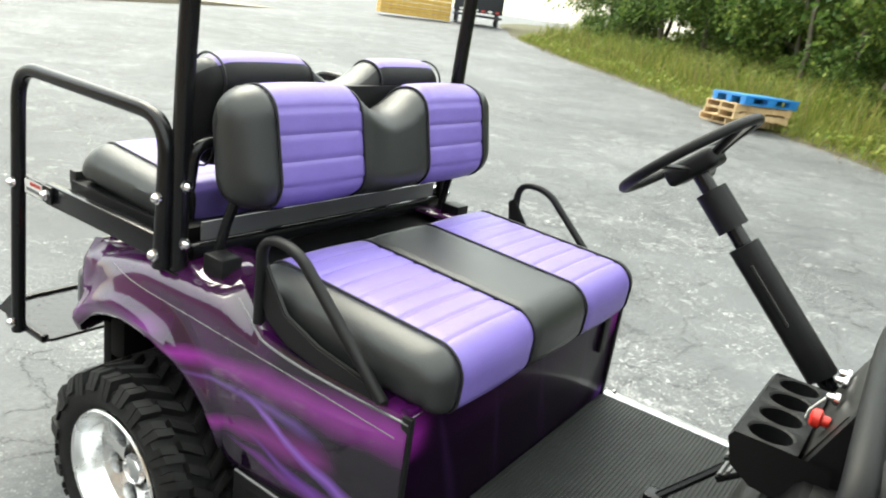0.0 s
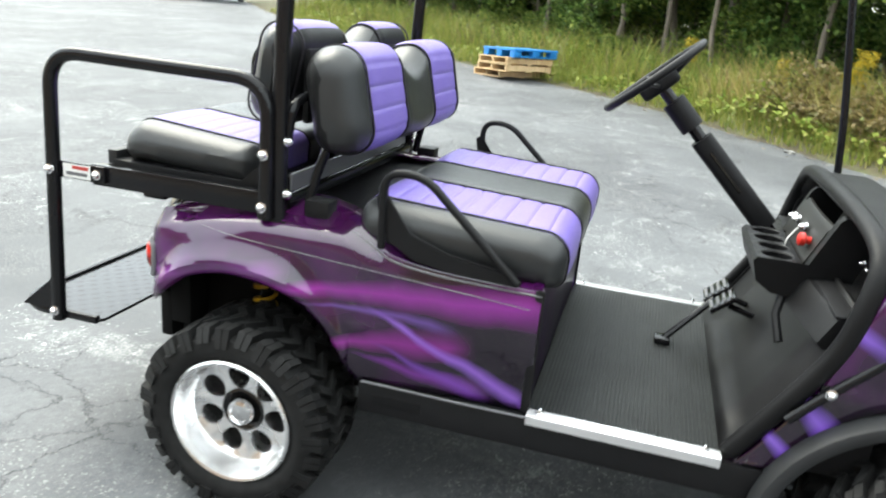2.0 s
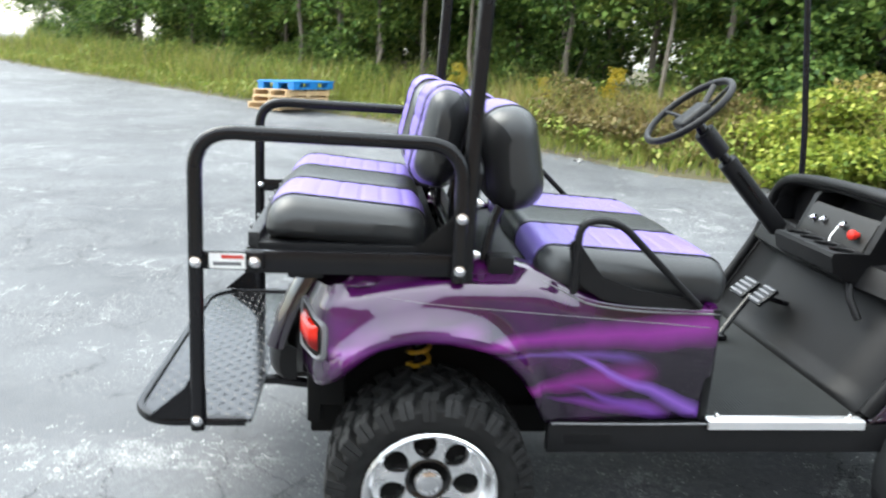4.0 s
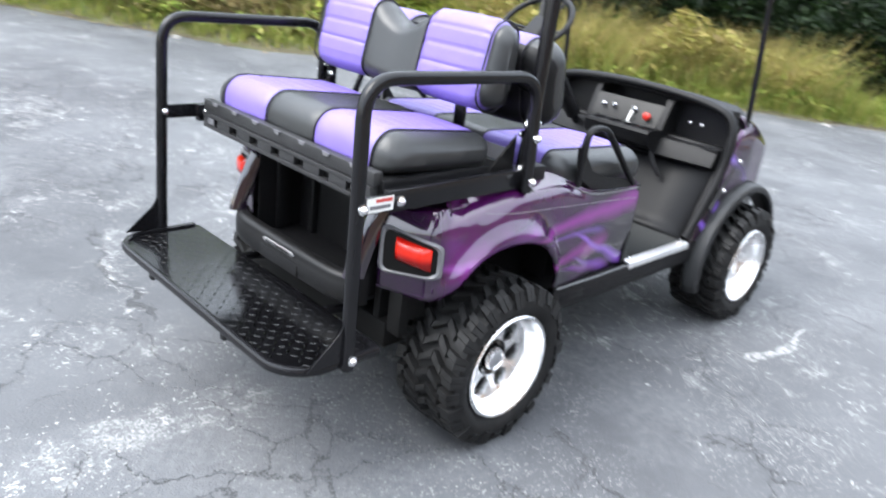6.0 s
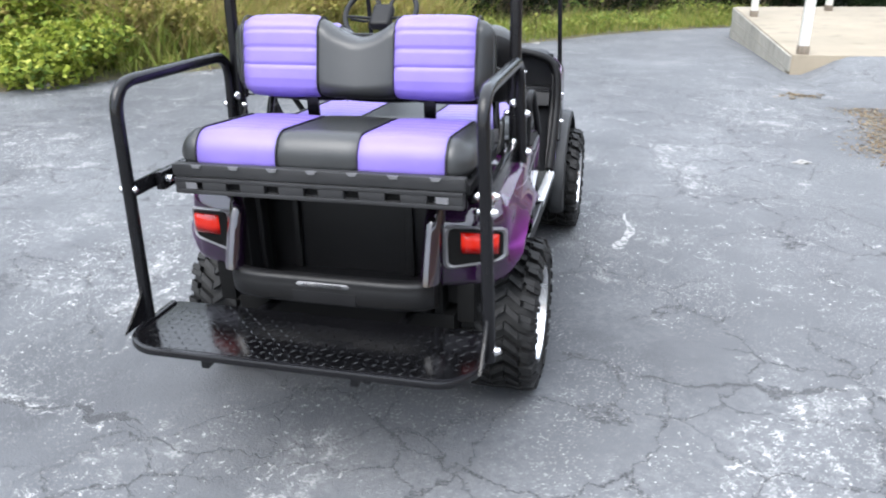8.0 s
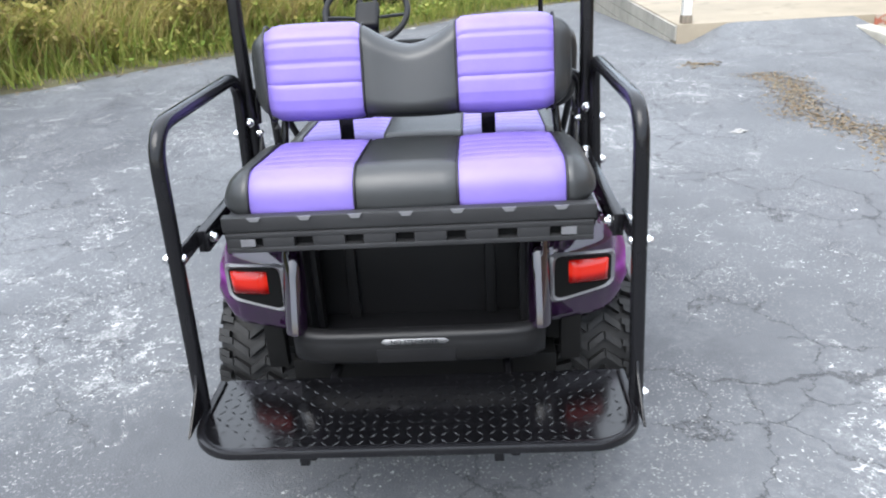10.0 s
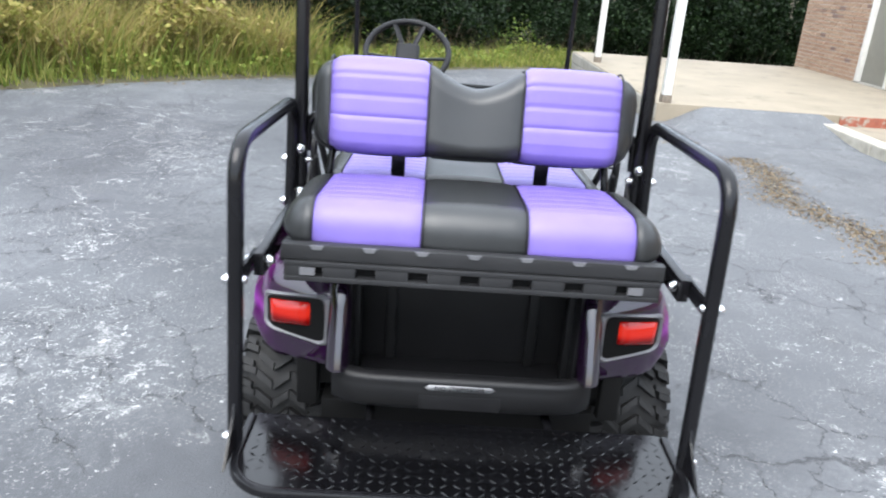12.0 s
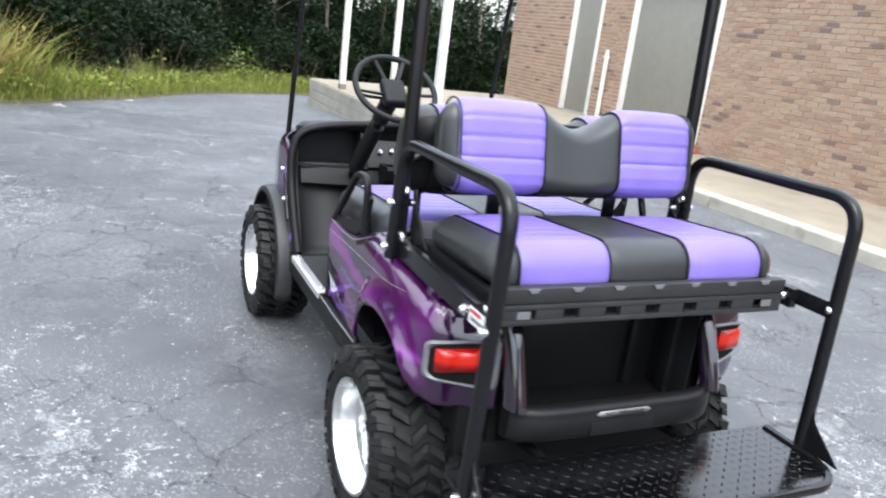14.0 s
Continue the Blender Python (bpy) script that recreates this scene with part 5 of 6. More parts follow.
# -- foot plate --
def foot_plate():
    pts = []
    x1, y0, y1, r = 0.557, -0.803, -0.485, 0.12
    for cx, cy, a0 in ((x1 - r, y0 + r, -90), (x1 - 0.02, y1 - 0.02, 0), (-x1 + 0.02, y1 - 0.02, 90), (-x1 + r, y0 + r, 180)):
        rr = r if cy < -0.6 else 0.02
        for i in range(9):
            a = radians(a0 + 90 * i / 8)
            pts.append((cx + rr * math.cos(a), cy + rr * math.sin(a)))
    fp = slab("foot_plate", pts, 0.452, 0.462, M["plate"], cart, "glossy black diamond-tread foot plate")
    rim = [(x, y, 0.459) for x, y in pts if y < -0.50]
    lo = sorted(rim, key=lambda p: math.atan2(p[1] + 0.4, p[0]))
    tube("plate_rim", lo, 0.012, M["steel"], fp, ry=0.013, seg=10, square=0.5, label="black rolled edge")
    # raised lozenges, turned in alternate directions
    v, f = [], []
    for i in range(36):
        for j in range(11):
            x = -0.52 + i * 0.0298
            y = -0.775 + j * 0.0275
            if abs(x) > 0.45 and y < -0.73:
                continue
            a = radians(45 if (i + j) % 2 else -45)
            c, s_ = math.cos(a), math.sin(a)
            n = len(v)
            for lx, ly, lz in ((-0.0130, 0, 0), (0, -0.0032, 0), (0.0130, 0, 0), (0, 0.0032, 0), (-0.007, 0, 0.0009), (0.007, 0, 0.0009)):
                v.append((x + lx * c - ly * s_, y + lx * s_ + ly * c, 0.462 + lz))
            f += [(n, n + 1, n + 5, n + 4), (n + 1, n + 2, n + 5), (n + 2, n + 3, n + 4, n + 5), (n + 3, n, n + 4)]
    tagged(put_mesh("tread_pattern", v, f, M["plate"], fp), "raised lozenge tread", kind="stuff")
    for x in (-0.25, 0.25):
        tube("plate_support", [(x, -0.80, 0.445), (x, -0.45, 0.44), (x, -0.30, 0.42)], 0.014, M["steel"], fp, seg=8, square=0.5)
    for x in (-0.27, 0.21):
        part("plate_foot", rbox(x - 0.012, x + 0.012, -0.80, -0.765, 0.415, 0.452, 0.003), M["steel"], fp)


foot_plate()


# -- cushions --
def rounded_profile(cy, cz, w, h, r, tilt=0.0, n=9):
    """A closed profile in y and z with rounded corners, evenly dense, turned by tilt degrees."""
    pts = []
    for sx, sy, a0 in ((1, 1, 0), (-1, 1, 90), (-1, -1, 180), (1, -1, 270)):
        rr = r if not isinstance(r, (tuple, list)) else r[{(1, 1): 0, (-1, 1): 1, (-1, -1): 2, (1, -1): 3}[(sx, sy)]]
        c = (sx * (w / 2 - rr), sy * (h / 2 - rr))
        for i in range(n):
            a = radians(a0 + 90 * i / (n - 1))
            pts.append((c[0] + rr * math.cos(a), c[1] + rr * math.sin(a)))
    dense = []
    for a, b in zip(pts, pts[1:] + pts[:1]):
        d = math.dist(a, b)
        k = max(1, int(d / 0.006))
        for i in range(k):
            dense.append((a[0] + (b[0] - a[0]) * i / k, a[1] + (b[1] - a[1]) * i / k))
    c, s = math.cos(radians(tilt)), math.sin(radians(tilt))
    return [(cy + y * c - z * s, cz + y * s + z * c) for y, z in dense], dense, (cy, cz, w, h)


def cushion(name, label, prof, panels, half, pleat, dip=None, end_round=0.07, shell=0):
    """A padded seat part made of vinyl panels. panels: (x0, x1, material key, pleated). pleat: depth of the folds at a local profile point."""
    pts, local, (cy, cz, w, h) = prof
    n = len(pts)
    nrm = []
    for i in range(n):
        a, b = pts[i - 1], pts[(i + 1) % n]
        d = Vector((b[0] - a[0], b[1] - a[1]))
        d.normalize()
        nrm.append((d.y, -d.x))
    root = None
    for x0, x1, key, pleated in panels:
        outer_l, outer_r = x0 <= -half + 1e-6, x1 >= half - 1e-6
        steps = 14
        verts = []
        for k in range(steps + 1):
            t = k / steps
            x = x0 + (x1 - x0) * t
            e0 = (x - x0) if not outer_l else 1.0
            e1 = (x1 - x) if not outer_r else 1.0
            edge = min(e0, e1)
            inset = 0.005 * max(0.0, 1 - edge / 0.022) ** 2 - 0.004 * (1 if not (outer_l or outer_r) else 0) * math.sin(math.pi * t)
            shrink = 0.0
            q = half - abs(x)
            if q < end_round:
                tt = 1 - q / end_round
                shrink = end_round * 0.72 * (1 - math.sqrt(max(0.0, 1 - tt * tt)))
            for (y, z), (ly, lz), (ny, nz) in zip(pts, local, nrm):
                d = inset + (pleat(ly, lz) if pleated else 0.0)
                yy, zz = y - ny * d, z - nz * d
                if shrink:
                    yy = cy + (yy - cy) * (1 - min(0.75, shrink / (w / 2)))
                    zz = cz + (zz - cz) * (1 - min(0.75, shrink / (h / 2)))
                if dip:
                    zz = dip(x, yy, zz)
                verts.append((x, yy, zz))
        faces = []
        for k in range(steps):
            for i in range(n):
                j = (i + 1) % n
                faces.append((k * n + i, k * n + j, (k + 1) * n + j, (k + 1) * n + i))
        if outer_l:
            faces.append(tuple(reversed(range(n))))
        if outer_r:
            faces.append(tuple(range(steps * n, (steps + 1) * n)))
        faces = [tuple(reversed(q)) for q in faces]
        lab = {"purple": "purple pleated vinyl panel" if pleated else "purple vinyl panel", "black": "black vinyl panel"}[key]
        if root is None:
            root = put_mesh(name, verts, faces, M[key], cart, label)
        else:
            last = put_mesh("panel", verts, faces, M[key], root, lab).name
        if shell:
            # the far side of a seat back is a black moulded shell
            me = (root if x0 == panels[0][0] else bpy.data.objects[last]).data
            me.materials.append(M["plastic"])
            for poly in me.polygons:
                if len(poly.vertices) == 4:
                    k = poly.vertices[0] % n
                    if local[k][0] * shell > w * 0.5 - 0.052 and local[k][1] < h * 0.5 - 0.012 or local[k][0] * shell > w * 0.5 - 0.03:
                        poly.material_index = 1
        if not outer_r:
            ring = []
            for (y, z), (ny, nz) in zip(pts, nrm):
                zz = z + nz * -0.001
                yy = y - ny * 0.001
                if dip:
                    zz = dip(x1, yy, zz)
                ring.append((x1, yy, zz))
            put_mesh("piping", *tube_data(ring[::2], 0.0032, seg=6, closed=True), M["piping"], root, "dark piping along the seam")
    return root


def folds(where, axis, depth=0.004, width=0.0055, only=None):
    def fn(ly, lz):
        v = ly if axis == "y" else lz
        if only and not only(ly, lz):
            return 0.0
        return depth * max((math.exp(-(((v - p) / width) ** 2)) for p in where), default=0.0)
    return fn


STRIPE = [(-0.474, -0.426, "black", False), (-0.426, -0.140, "purple", True), (-0.140, 0.135, "black", False), (0.135, 0.420, "purple", True), (0.420, 0.474, "black", False)]
BROAD = [(-0.515, -0.420, "black", False), (-0.420, -0.137, "purple", True), (-0.137, 0.135, "black", False), (0.135, 0.420, "purple", True), (0.420, 0.515, "black", False)]
REAR = [(-0.490, -0.412, "black", False), (-0.412, -0.134, "purple", True), (-0.134, 0.132, "black", False), (0.132, 0.410, "purple", True), (0.410, 0.490, "black", False)]
SEAT = [(-0.508, -0.432, "black", False), (-0.432, -0.138, "purple", True), (-0.138, 0.136, "black", False), (0.136, 0.430, "purple", True), (0.430, 0.508, "black", False)]

cushion("rear_seat", "purple and black pleated rear seat cushion", rounded_profile(-0.245, 0.984, 0.432, 0.126, (0.045, 0.075, 0.030, 0.028), -5.0),
        REAR, 0.490, folds([-0.15, -0.09, -0.03, 0.03, 0.09, 0.15, 0.20], "y", 0.003, only=lambda y, z: z > 0.02), end_round=0.085)
cushion("front_seat", "purple and black pleated front seat cushion", rounded_profile(0.562, 0.857, 0.565, 0.148, (0.070, 0.05, 0.04, 0.04), -3.0),
        SEAT, 0.508, folds([-0.20, -0.14, -0.08, -0.02, 0.04, 0.10, 0.16, 0.22], "y", only=lambda y, z: z > 0.02), end_round=0.085)


def notch(depth, z_from, z_to):
    def fn(x, y, z):
        k = max(0.0, 1 - (abs(x) / 0.145) ** 1.7) if abs(x) < 0.145 else 0.0
        t = min(1.0, max(0.0, (z - z_from) / (z_to - z_from)))
        return z - depth * k * t
    return fn


cushion("rear_seat_back", "purple and black pleated seat back facing rearward", rounded_profile(0.000, 1.228, 0.130, 0.278, (0.062, 0.062, 0.055, 0.05), -12.5),
        STRIPE, 0.474, folds([-0.095, -0.035, 0.025, 0.085], "z", only=lambda y, z: y < -0.02), dip=notch(0.075, 1.10, 1.37), end_round=0.10, shell=1)
cushion("front_seat_back", "purple and black pleated seat back facing forward", rounded_profile(0.196, 1.178, 0.162, 0.286, (0.074, 0.074, 0.07, 0.07), 12.0),
        BROAD, 0.515, folds([-0.095, -0.035, 0.025, 0.085], "z", only=lambda y, z: y > 0.02), dip=notch(0.075, 1.05, 1.32), end_round=0.10, shell=-1)
part("back_shell", rbox(-0.40, 0.40, 0.070, 0.090, 1.10, 1.30, 0.008), M["plastic"], cart, "black plastic shell between the seat backs")
part("seat_board", rbox(-0.45, 0.45, 0.38, 0.82, 0.785, 0.802, 0.004), M["plastic"], cart)


# -- hip rests --
def hip_rest(s):
    pts = fillet([(s * 0.535, 0.372, 0.835), (s * 0.540, 0.372, 1.035), (s * 0.540, 0.475, 1.038), (s * 0.535, 0.735, 0.800)], 0.055, 8)
    hr = tube("hip_rest", pts, 0.0102, M["plastic"], cart, ry=0.0130, seg=12, square=0.3, label="black hip rest bar")
    prof = [(0.350, 0.97), (0.362, 0.905), (0.395, 0.850), (0.46, 0.812), (0.56, 0.795), (0.735, 0.790), (0.745, 0.802), (0.70, 0.822), (0.55, 0.845), (0.45, 0.880), (0.395, 0.95), (0.372, 0.985)]
    plate_x("hip_rest_base", prof, s * 0.522, s * 0.536, M["plastic"], hr, "black curved plastic base")


both(hip_rest)

# ---- building, porch and walk ----
def box_part(name, x0, x1, y0, y1, z0, z1, mat, parent, bev=0.01, label=""):
    return part(name, rbox(x0, x1, y0, y1, z0, z1, bev), mat, parent, label)


WALL_X = 7.75
site_floor = tagged(part("porch", rbox(2.80, WALL_X + 0.05, 7.62, 14.3, -0.60, 0.185, 0.012), M["concrete"], None), "tan concrete porch slab with a block edge", "porch", kind="structure")
# block courses along the open side of the porch
for row in range(4):
    z1 = 0.165 - row * 0.195
    y = 7.63 + (0.2 if row % 2 else 0.0)
    while y < 14.2:
        y2 = min(y + 0.39, 14.28)
        part("block", rbox(2.775, 2.803, y, y2, z1 - 0.185, z1, 0.006, 1), M["block"], site_floor, smooth=False)
        y += 0.40
part("riser", rbox(5.25, WALL_X, 7.600, 7.625, -0.05, 0.18, 0.004), M["redriser"], site_floor, "worn red paint on the step face")
part("riser_patch", rbox(6.35, 6.62, 7.594, 7.602, -0.02, 0.16, 0.002), M["block"], site_floor)
part("riser_patch", rbox(7.35, 7.62, 7.594, 7.602, -0.02, 0.15, 0.002), M["block"], site_floor)


def apron():
    """Asphalt ramped up to the porch between its corner and the kerb."""
    v, nx, ny = [], 16, 12
    for i in range(nx):
        for j in range(ny):
            a, b = i / (nx - 1), j / (ny - 1)
            x, y = 2.86 + 2.12 * a, 6.1 + 1.53 * b
            k = b * b * (3 - 2 * b)
            side = min(1.0, a / 0.30)
            z = ground_z(x, y) + 0.004 + (0.180 - ground_z(x, y)) * k * side * side * (3 - 2 * side) * (0.98)
            v.append((x, y, z - (0.03 if a == 0 or b == 0 else 0.0)))
    tagged(put_mesh("ramp", v, [tuple(reversed(q)) for q in grid_faces(nx, ny)][::-1], M["asphalt"]), "asphalt ramp up to the porch", "ramp", kind="structure")


apron()


def walk_slab():
    ob = tagged(part("pavement", rbox(5.02, WALL_X + 0.05, -14.0, 7.61, -0.3, 0.055, 0.006), M["concrete"], None), "tan concrete pavement along the brick building", "pavement", kind="structure")
    y = -14.0
    while y < 7.3:
        part("kerb_stone", rbox(4.80, 5.03, y, min(y + 1.81, 7.60), -0.3, 0.135, 0.022, 3), M["kerb"], ob, "worn concrete kerb length")
        y += 1.82


walk_slab()


def porch_column(x, y):
    c = thing("porch_column", "white painted square porch column on the slab", "column", (x, y, 0.185), group="porch columns")
    for nm, bm, mt, lab in (("shaft", rbox(-0.055, 0.055, -0.055, 0.055, 0.10, 3.0, 0.008), "whitepaint", ""), ("base_block", rbox(-0.065, 0.065, -0.065, 0.065, 0.0, 0.10, 0.006), "bark", "rusty brown column foot")):
        part(nm, bm, M[mt], c, lab)
    return c


for x, y in ((2.93, 7.72), (2.93, 12.35), (4.38, 13.45)):
    porch_column(x, y)

# brick building: openings run through the wall
OPEN = [(7.72, 10.02, -0.1, 2.75, "door_1"), (10.98, 12.05, -0.1, 2.75, "door_2")]
Y0, Y1, ZT = -14.0, 14.6, 3.6
wall = thing("wall_east", "tan and red brick wall of the building", "wall", (0, 0, 0), kind="structure")
segs = [(Y0, 7.72), (10.02, 10.98), (12.05, Y1)]
for a, b in segs:
    part("wall_core", rbox(WALL_X + 0.012, WALL_X + 0.25, a, b, -0.6, ZT, 0), M["mortar"], wall, smooth=False)
for a, b, z0, z1, nm in OPEN:
    part("lintel", rbox(WALL_X + 0.012, WALL_X + 0.25, a, b, z1, ZT, 0), M["mortar"], wall, smooth=False)
part("wall_return", rbox(WALL_X + 0.25, WALL_X + 6, Y1 - 0.25, Y1, -0.8, ZT, 0), M["mortar"], wall, smooth=False)
part("wall_return", rbox(WALL_X + 0.25, WALL_X + 6, Y0, Y0 + 0.25, -0.8, ZT, 0), M["mortar"], wall, smooth=False)
part("wall_back", rbox(WALL_X + 5.8, WALL_X + 6, Y0 + 0.25, Y1 - 0.25, -0.8, ZT, 0), M["mortar"], wall, smooth=False)
tagged(part("roof_deck", rbox(WALL_X + 0.02, WALL_X + 6, Y0, Y1, ZT, ZT + 0.12, 0), M["mortar"], None), "flat roof of the brick building", "roof", kind="structure")

for a, b, z0, z1, nm in OPEN:
    d = thing(nm, "plain grey painted door set in the brick wall", "door", (0, 0, 0), kind="structure")
    fl = 0.187
    part("door_leaf", rbox(WALL_X + 0.07, WALL_X + 0.11, a + 0.09, b - 0.09, fl, z1 - 0.08, 0.004), M["greydoor"], d)
    part("jamb", rbox(WALL_X - 0.015, WALL_X + 0.14, a, a + 0.09, fl, z1, 0.005), M["whitepaint"], d, "white painted jamb")
    part("jamb", rbox(WALL_X - 0.015, WALL_X + 0.14, b - 0.09, b, fl, z1, 0.005), M["whitepaint"], d, "white painted jamb")
    part("head", rbox(WALL_X - 0.015, WALL_X + 0.14, a + 0.09, b - 0.09, z1 - 0.08, z1, 0.005), M["whitepaint"], d)
    part("threshold", rbox(WALL_X - 0.02, WALL_X + 0.14, a, b, fl - 0.002, fl + 0.02, 0.004), M["block"], d)
pipe = thing("downpipe", "pale painted downpipe on the brick wall", "downpipe", (WALL_X - 0.05, 10.55, 0.187))
tube("pipe", [(0, 0, 0), (0, 0, 1.35)], 0.04, M["whitepaint"], pipe, seg=12, square=0.5)
part("bracket", rbox(-0.05, 0.05, -0.05, 0.05, 1.18, 1.22, 0.004), M["whitepaint"], pipe)

# ---- verge and woods along the edge of the lot ----
rnd = random.Random(7)
EDGE = smooth_curve([(-60, -34, 0), (-40, -24, 0), (-27, -15.6, 0), (-20.5, -10.2, 0), (-15.4, -5.0, 0), (-13.0, -2.6, 0), (-11.3, -0.6, 0), (-9.8, 0.9, 0), (-8.4, 2.0, 0), (-7.0, 3.0, 0), (-6.1, 4.2, 0), (-5.3, 5.3, 0), (-4.4, 6.6, 0),
                     (-3.4, 8.5, 0), (-2.1, 10.5, 0), (-0.9, 12.6, 0), (0.6, 15.2, 0), (2.6, 17.4, 0), (5.5, 19.2, 0), (9.5, 20.6, 0), (16, 22.5, 0), (40, 30, 0)], 240)


def edge_frame(i):
    a, b = EDGE[max(0, i - 1)], EDGE[min(len(EDGE) - 1, i + 1)]
    d = (b - a).normalized()
    return EDGE[i], Vector((-d.y, d.x, 0))       # outward, away from the lot


def bank(d):
    return 0.03 + 0.05 * min(d, 4.0) + 0.02 * max(0.0, min(d - 4.0, 20.0))


def edge_at(s, d):
    """A place s (0 to 1) along the edge and d metres out from it, on the bank."""
    i = min(int(s * (len(EDGE) - 1)), len(EDGE) - 1)
    p, n = edge_frame(i)
    q = p + n * d
    return Vector((q.x, q.y, ground_z(q.x, q.y) + bank(d)))


def s_near(x, y):
    """Where along the edge the place nearest to x, y lies."""
    i = min(range(len(EDGE)), key=lambda k: (EDGE[k].x - x) ** 2 + (EDGE[k].y - y) ** 2)
    return i / (len(EDGE) - 1)


def verge():
    ds = [-0.25, 0.0, 0.25, 0.6, 1.2, 2.2, 4.0, 7.0, 12.0, 20.0, 40.0, 90.0]
    v = []
    for i in range(len(EDGE)):
        p, n = edge_frame(i)
        wob = 0.16 * noise.noise(Vector((p.x * 1.3, p.y * 1.3, 0))) + 0.10 * noise.noise(Vector((p.x * 4, p.y * 4, 3)))
        for d in ds:
            q = p + n * (d + (wob if d < 3 else 0))
            z = ground_z(q.x, q.y) + (bank(d) if d > 0 else (0.008 if d == 0 else -0.03))
            v.append((q.x, q.y, z + 0.03 * noise.noise(Vector((q.x * 2, q.y * 2, 1))) * (d > 0)))
    tagged(put_mesh("verge", v, [tuple(reversed(q)) for q in grid_faces(len(EDGE), len(ds))], M["soil"]), "earth bank with litter beyond the asphalt", "verge", kind="structure")


verge()


def blades(name, label, mat, count, s_range, d_range, height, width, lean=0.35, category="grass", density=None):
    """Tall grass as bent tapering blades, one object."""
    v, f = [], []
    r = random.Random(hash(len(name)) + count)
    for _ in range(count):
        s = r.uniform(*s_range)
        d = d_range[0] + (d_range[1] - d_range[0]) * r.random() ** 1.3
        if density and r.random() > density(s, d):
            continue
        c = edge_at(s, d)
        c.x += r.gauss(0, 0.12)
        c.y += r.gauss(0, 0.12)
        k = 0.65 + 0.7 * (0.5 + 0.5 * noise.noise(Vector((c.x * 0.9, c.y * 0.9, 5))))
        h = r.uniform(*height) * k * min(1.0, 0.45 + d)
        a, b = r.uniform(0, 6.283), r.uniform(0, 6.283)
        w = width * r.uniform(0.6, 1.3)
        side = Vector((math.cos(a), math.sin(a), 0)) * w
        bend = Vector((math.cos(b), math.sin(b), 0)) * h * r.uniform(0.1, lean)
        n = len(v)
        p1, p2 = c + Vector((0, 0, h * 0.55)) + bend * 0.35, c + Vector((0, 0, h)) + bend
        v += [c - side, c + side, p1 + side * 0.8, p1 - side * 0.8, p2]
        f += [(n, n + 1, n + 2, n + 3), (n + 3, n + 2, n + 4)]
    return tagged(put_mesh(name, v, f, mat, smooth=False), label, category, kind="stuff")


S0, S1 = s_near(-24, -13), s_near(5, 19)
blades("grass", "long green and yellow grass on the bank", M["grass"], 42000, (S0, S1), (0.02, 3.4), (0.10, 0.46), 0.007, 0.9)
S_MOUND = s_near(-3.3, 8.8)
blades("tall_grass", "pale dry tall grass on the bank", M["dry"], 7000, (S_MOUND - 0.030, S_MOUND + 0.024), (0.6, 3.8), (0.4, 1.15), 0.008, 1.3)
blades("meadow_grass", "tall yellow green grass heaped on the bank", M["grass"], 3800, (S_MOUND - 0.034, S_MOUND + 0.030), (0.25, 3.6), (0.35, 1.05), 0.009, 1.2)
blades("weeds", "mixed tall weeds along the lot edge", M["grass"], 6000, (S0, s_near(-4, 7.3)), (0.8, 3.6), (0.4, 0.9), 0.011, 0.8)
blades("dry_weeds", "brown and straw coloured dead weeds", M["dry"], 3200, (s_near(-9.8, 0.9), s_near(-4.4, 6.6)), (0.8, 3.0), (0.35, 0.8), 0.008, 0.9)
blades("dead_stalks", "thin brown dead stalks", M["brown"], 2200, (S0, S1), (0.4, 4.0), (0.4, 1.0), 0.006, 0.6)


def ground_cover(name, label, mat, count, s_range, d_range, top, size, seed):
    """Low leafy growth: small leaves strewn through a lumpy layer over the bank."""
    r = random.Random(seed)
    v, f = [], []
    for _ in range(count):
        c = edge_at(r.uniform(*s_range), d_range[0] + (d_range[1] - d_range[0]) * r.random())
        c.x += r.gauss(0, 0.15)
        c.y += r.gauss(0, 0.15)
        lump = 0.5 + 0.9 * noise.noise(Vector((c.x * 0.7, c.y * 0.7, seed))) + 0.5 * noise.noise(Vector((c.x * 2.3, c.y * 2.3, seed)))
        if lump < 0.05:
            continue
        c.z += top * min(1.4, lump) * (1 - 0.6 * r.random() ** 2)
        s = size * r.uniform(0.5, 1.4)
        a, tilt = r.uniform(0, 6.283), r.gauss(0.1, 0.5)
        ax_ = Vector((math.cos(a) * math.cos(tilt), math.sin(a) * math.cos(tilt), math.sin(tilt)))
        sd = Vector((-math.sin(a), math.cos(a), r.gauss(0, 0.4))) * 0.32
        n = len(v)
        v += [c, c + (ax_ * 0.5 + sd) * s, c + ax_ * s, c + (ax_ * 0.5 - sd) * s]
        f += [(n, n + 1, n + 2), (n, n + 2, n + 3)]
    return tagged(put_mesh(name, v, f, mat, smooth=False), label, "ground cover", kind="stuff")


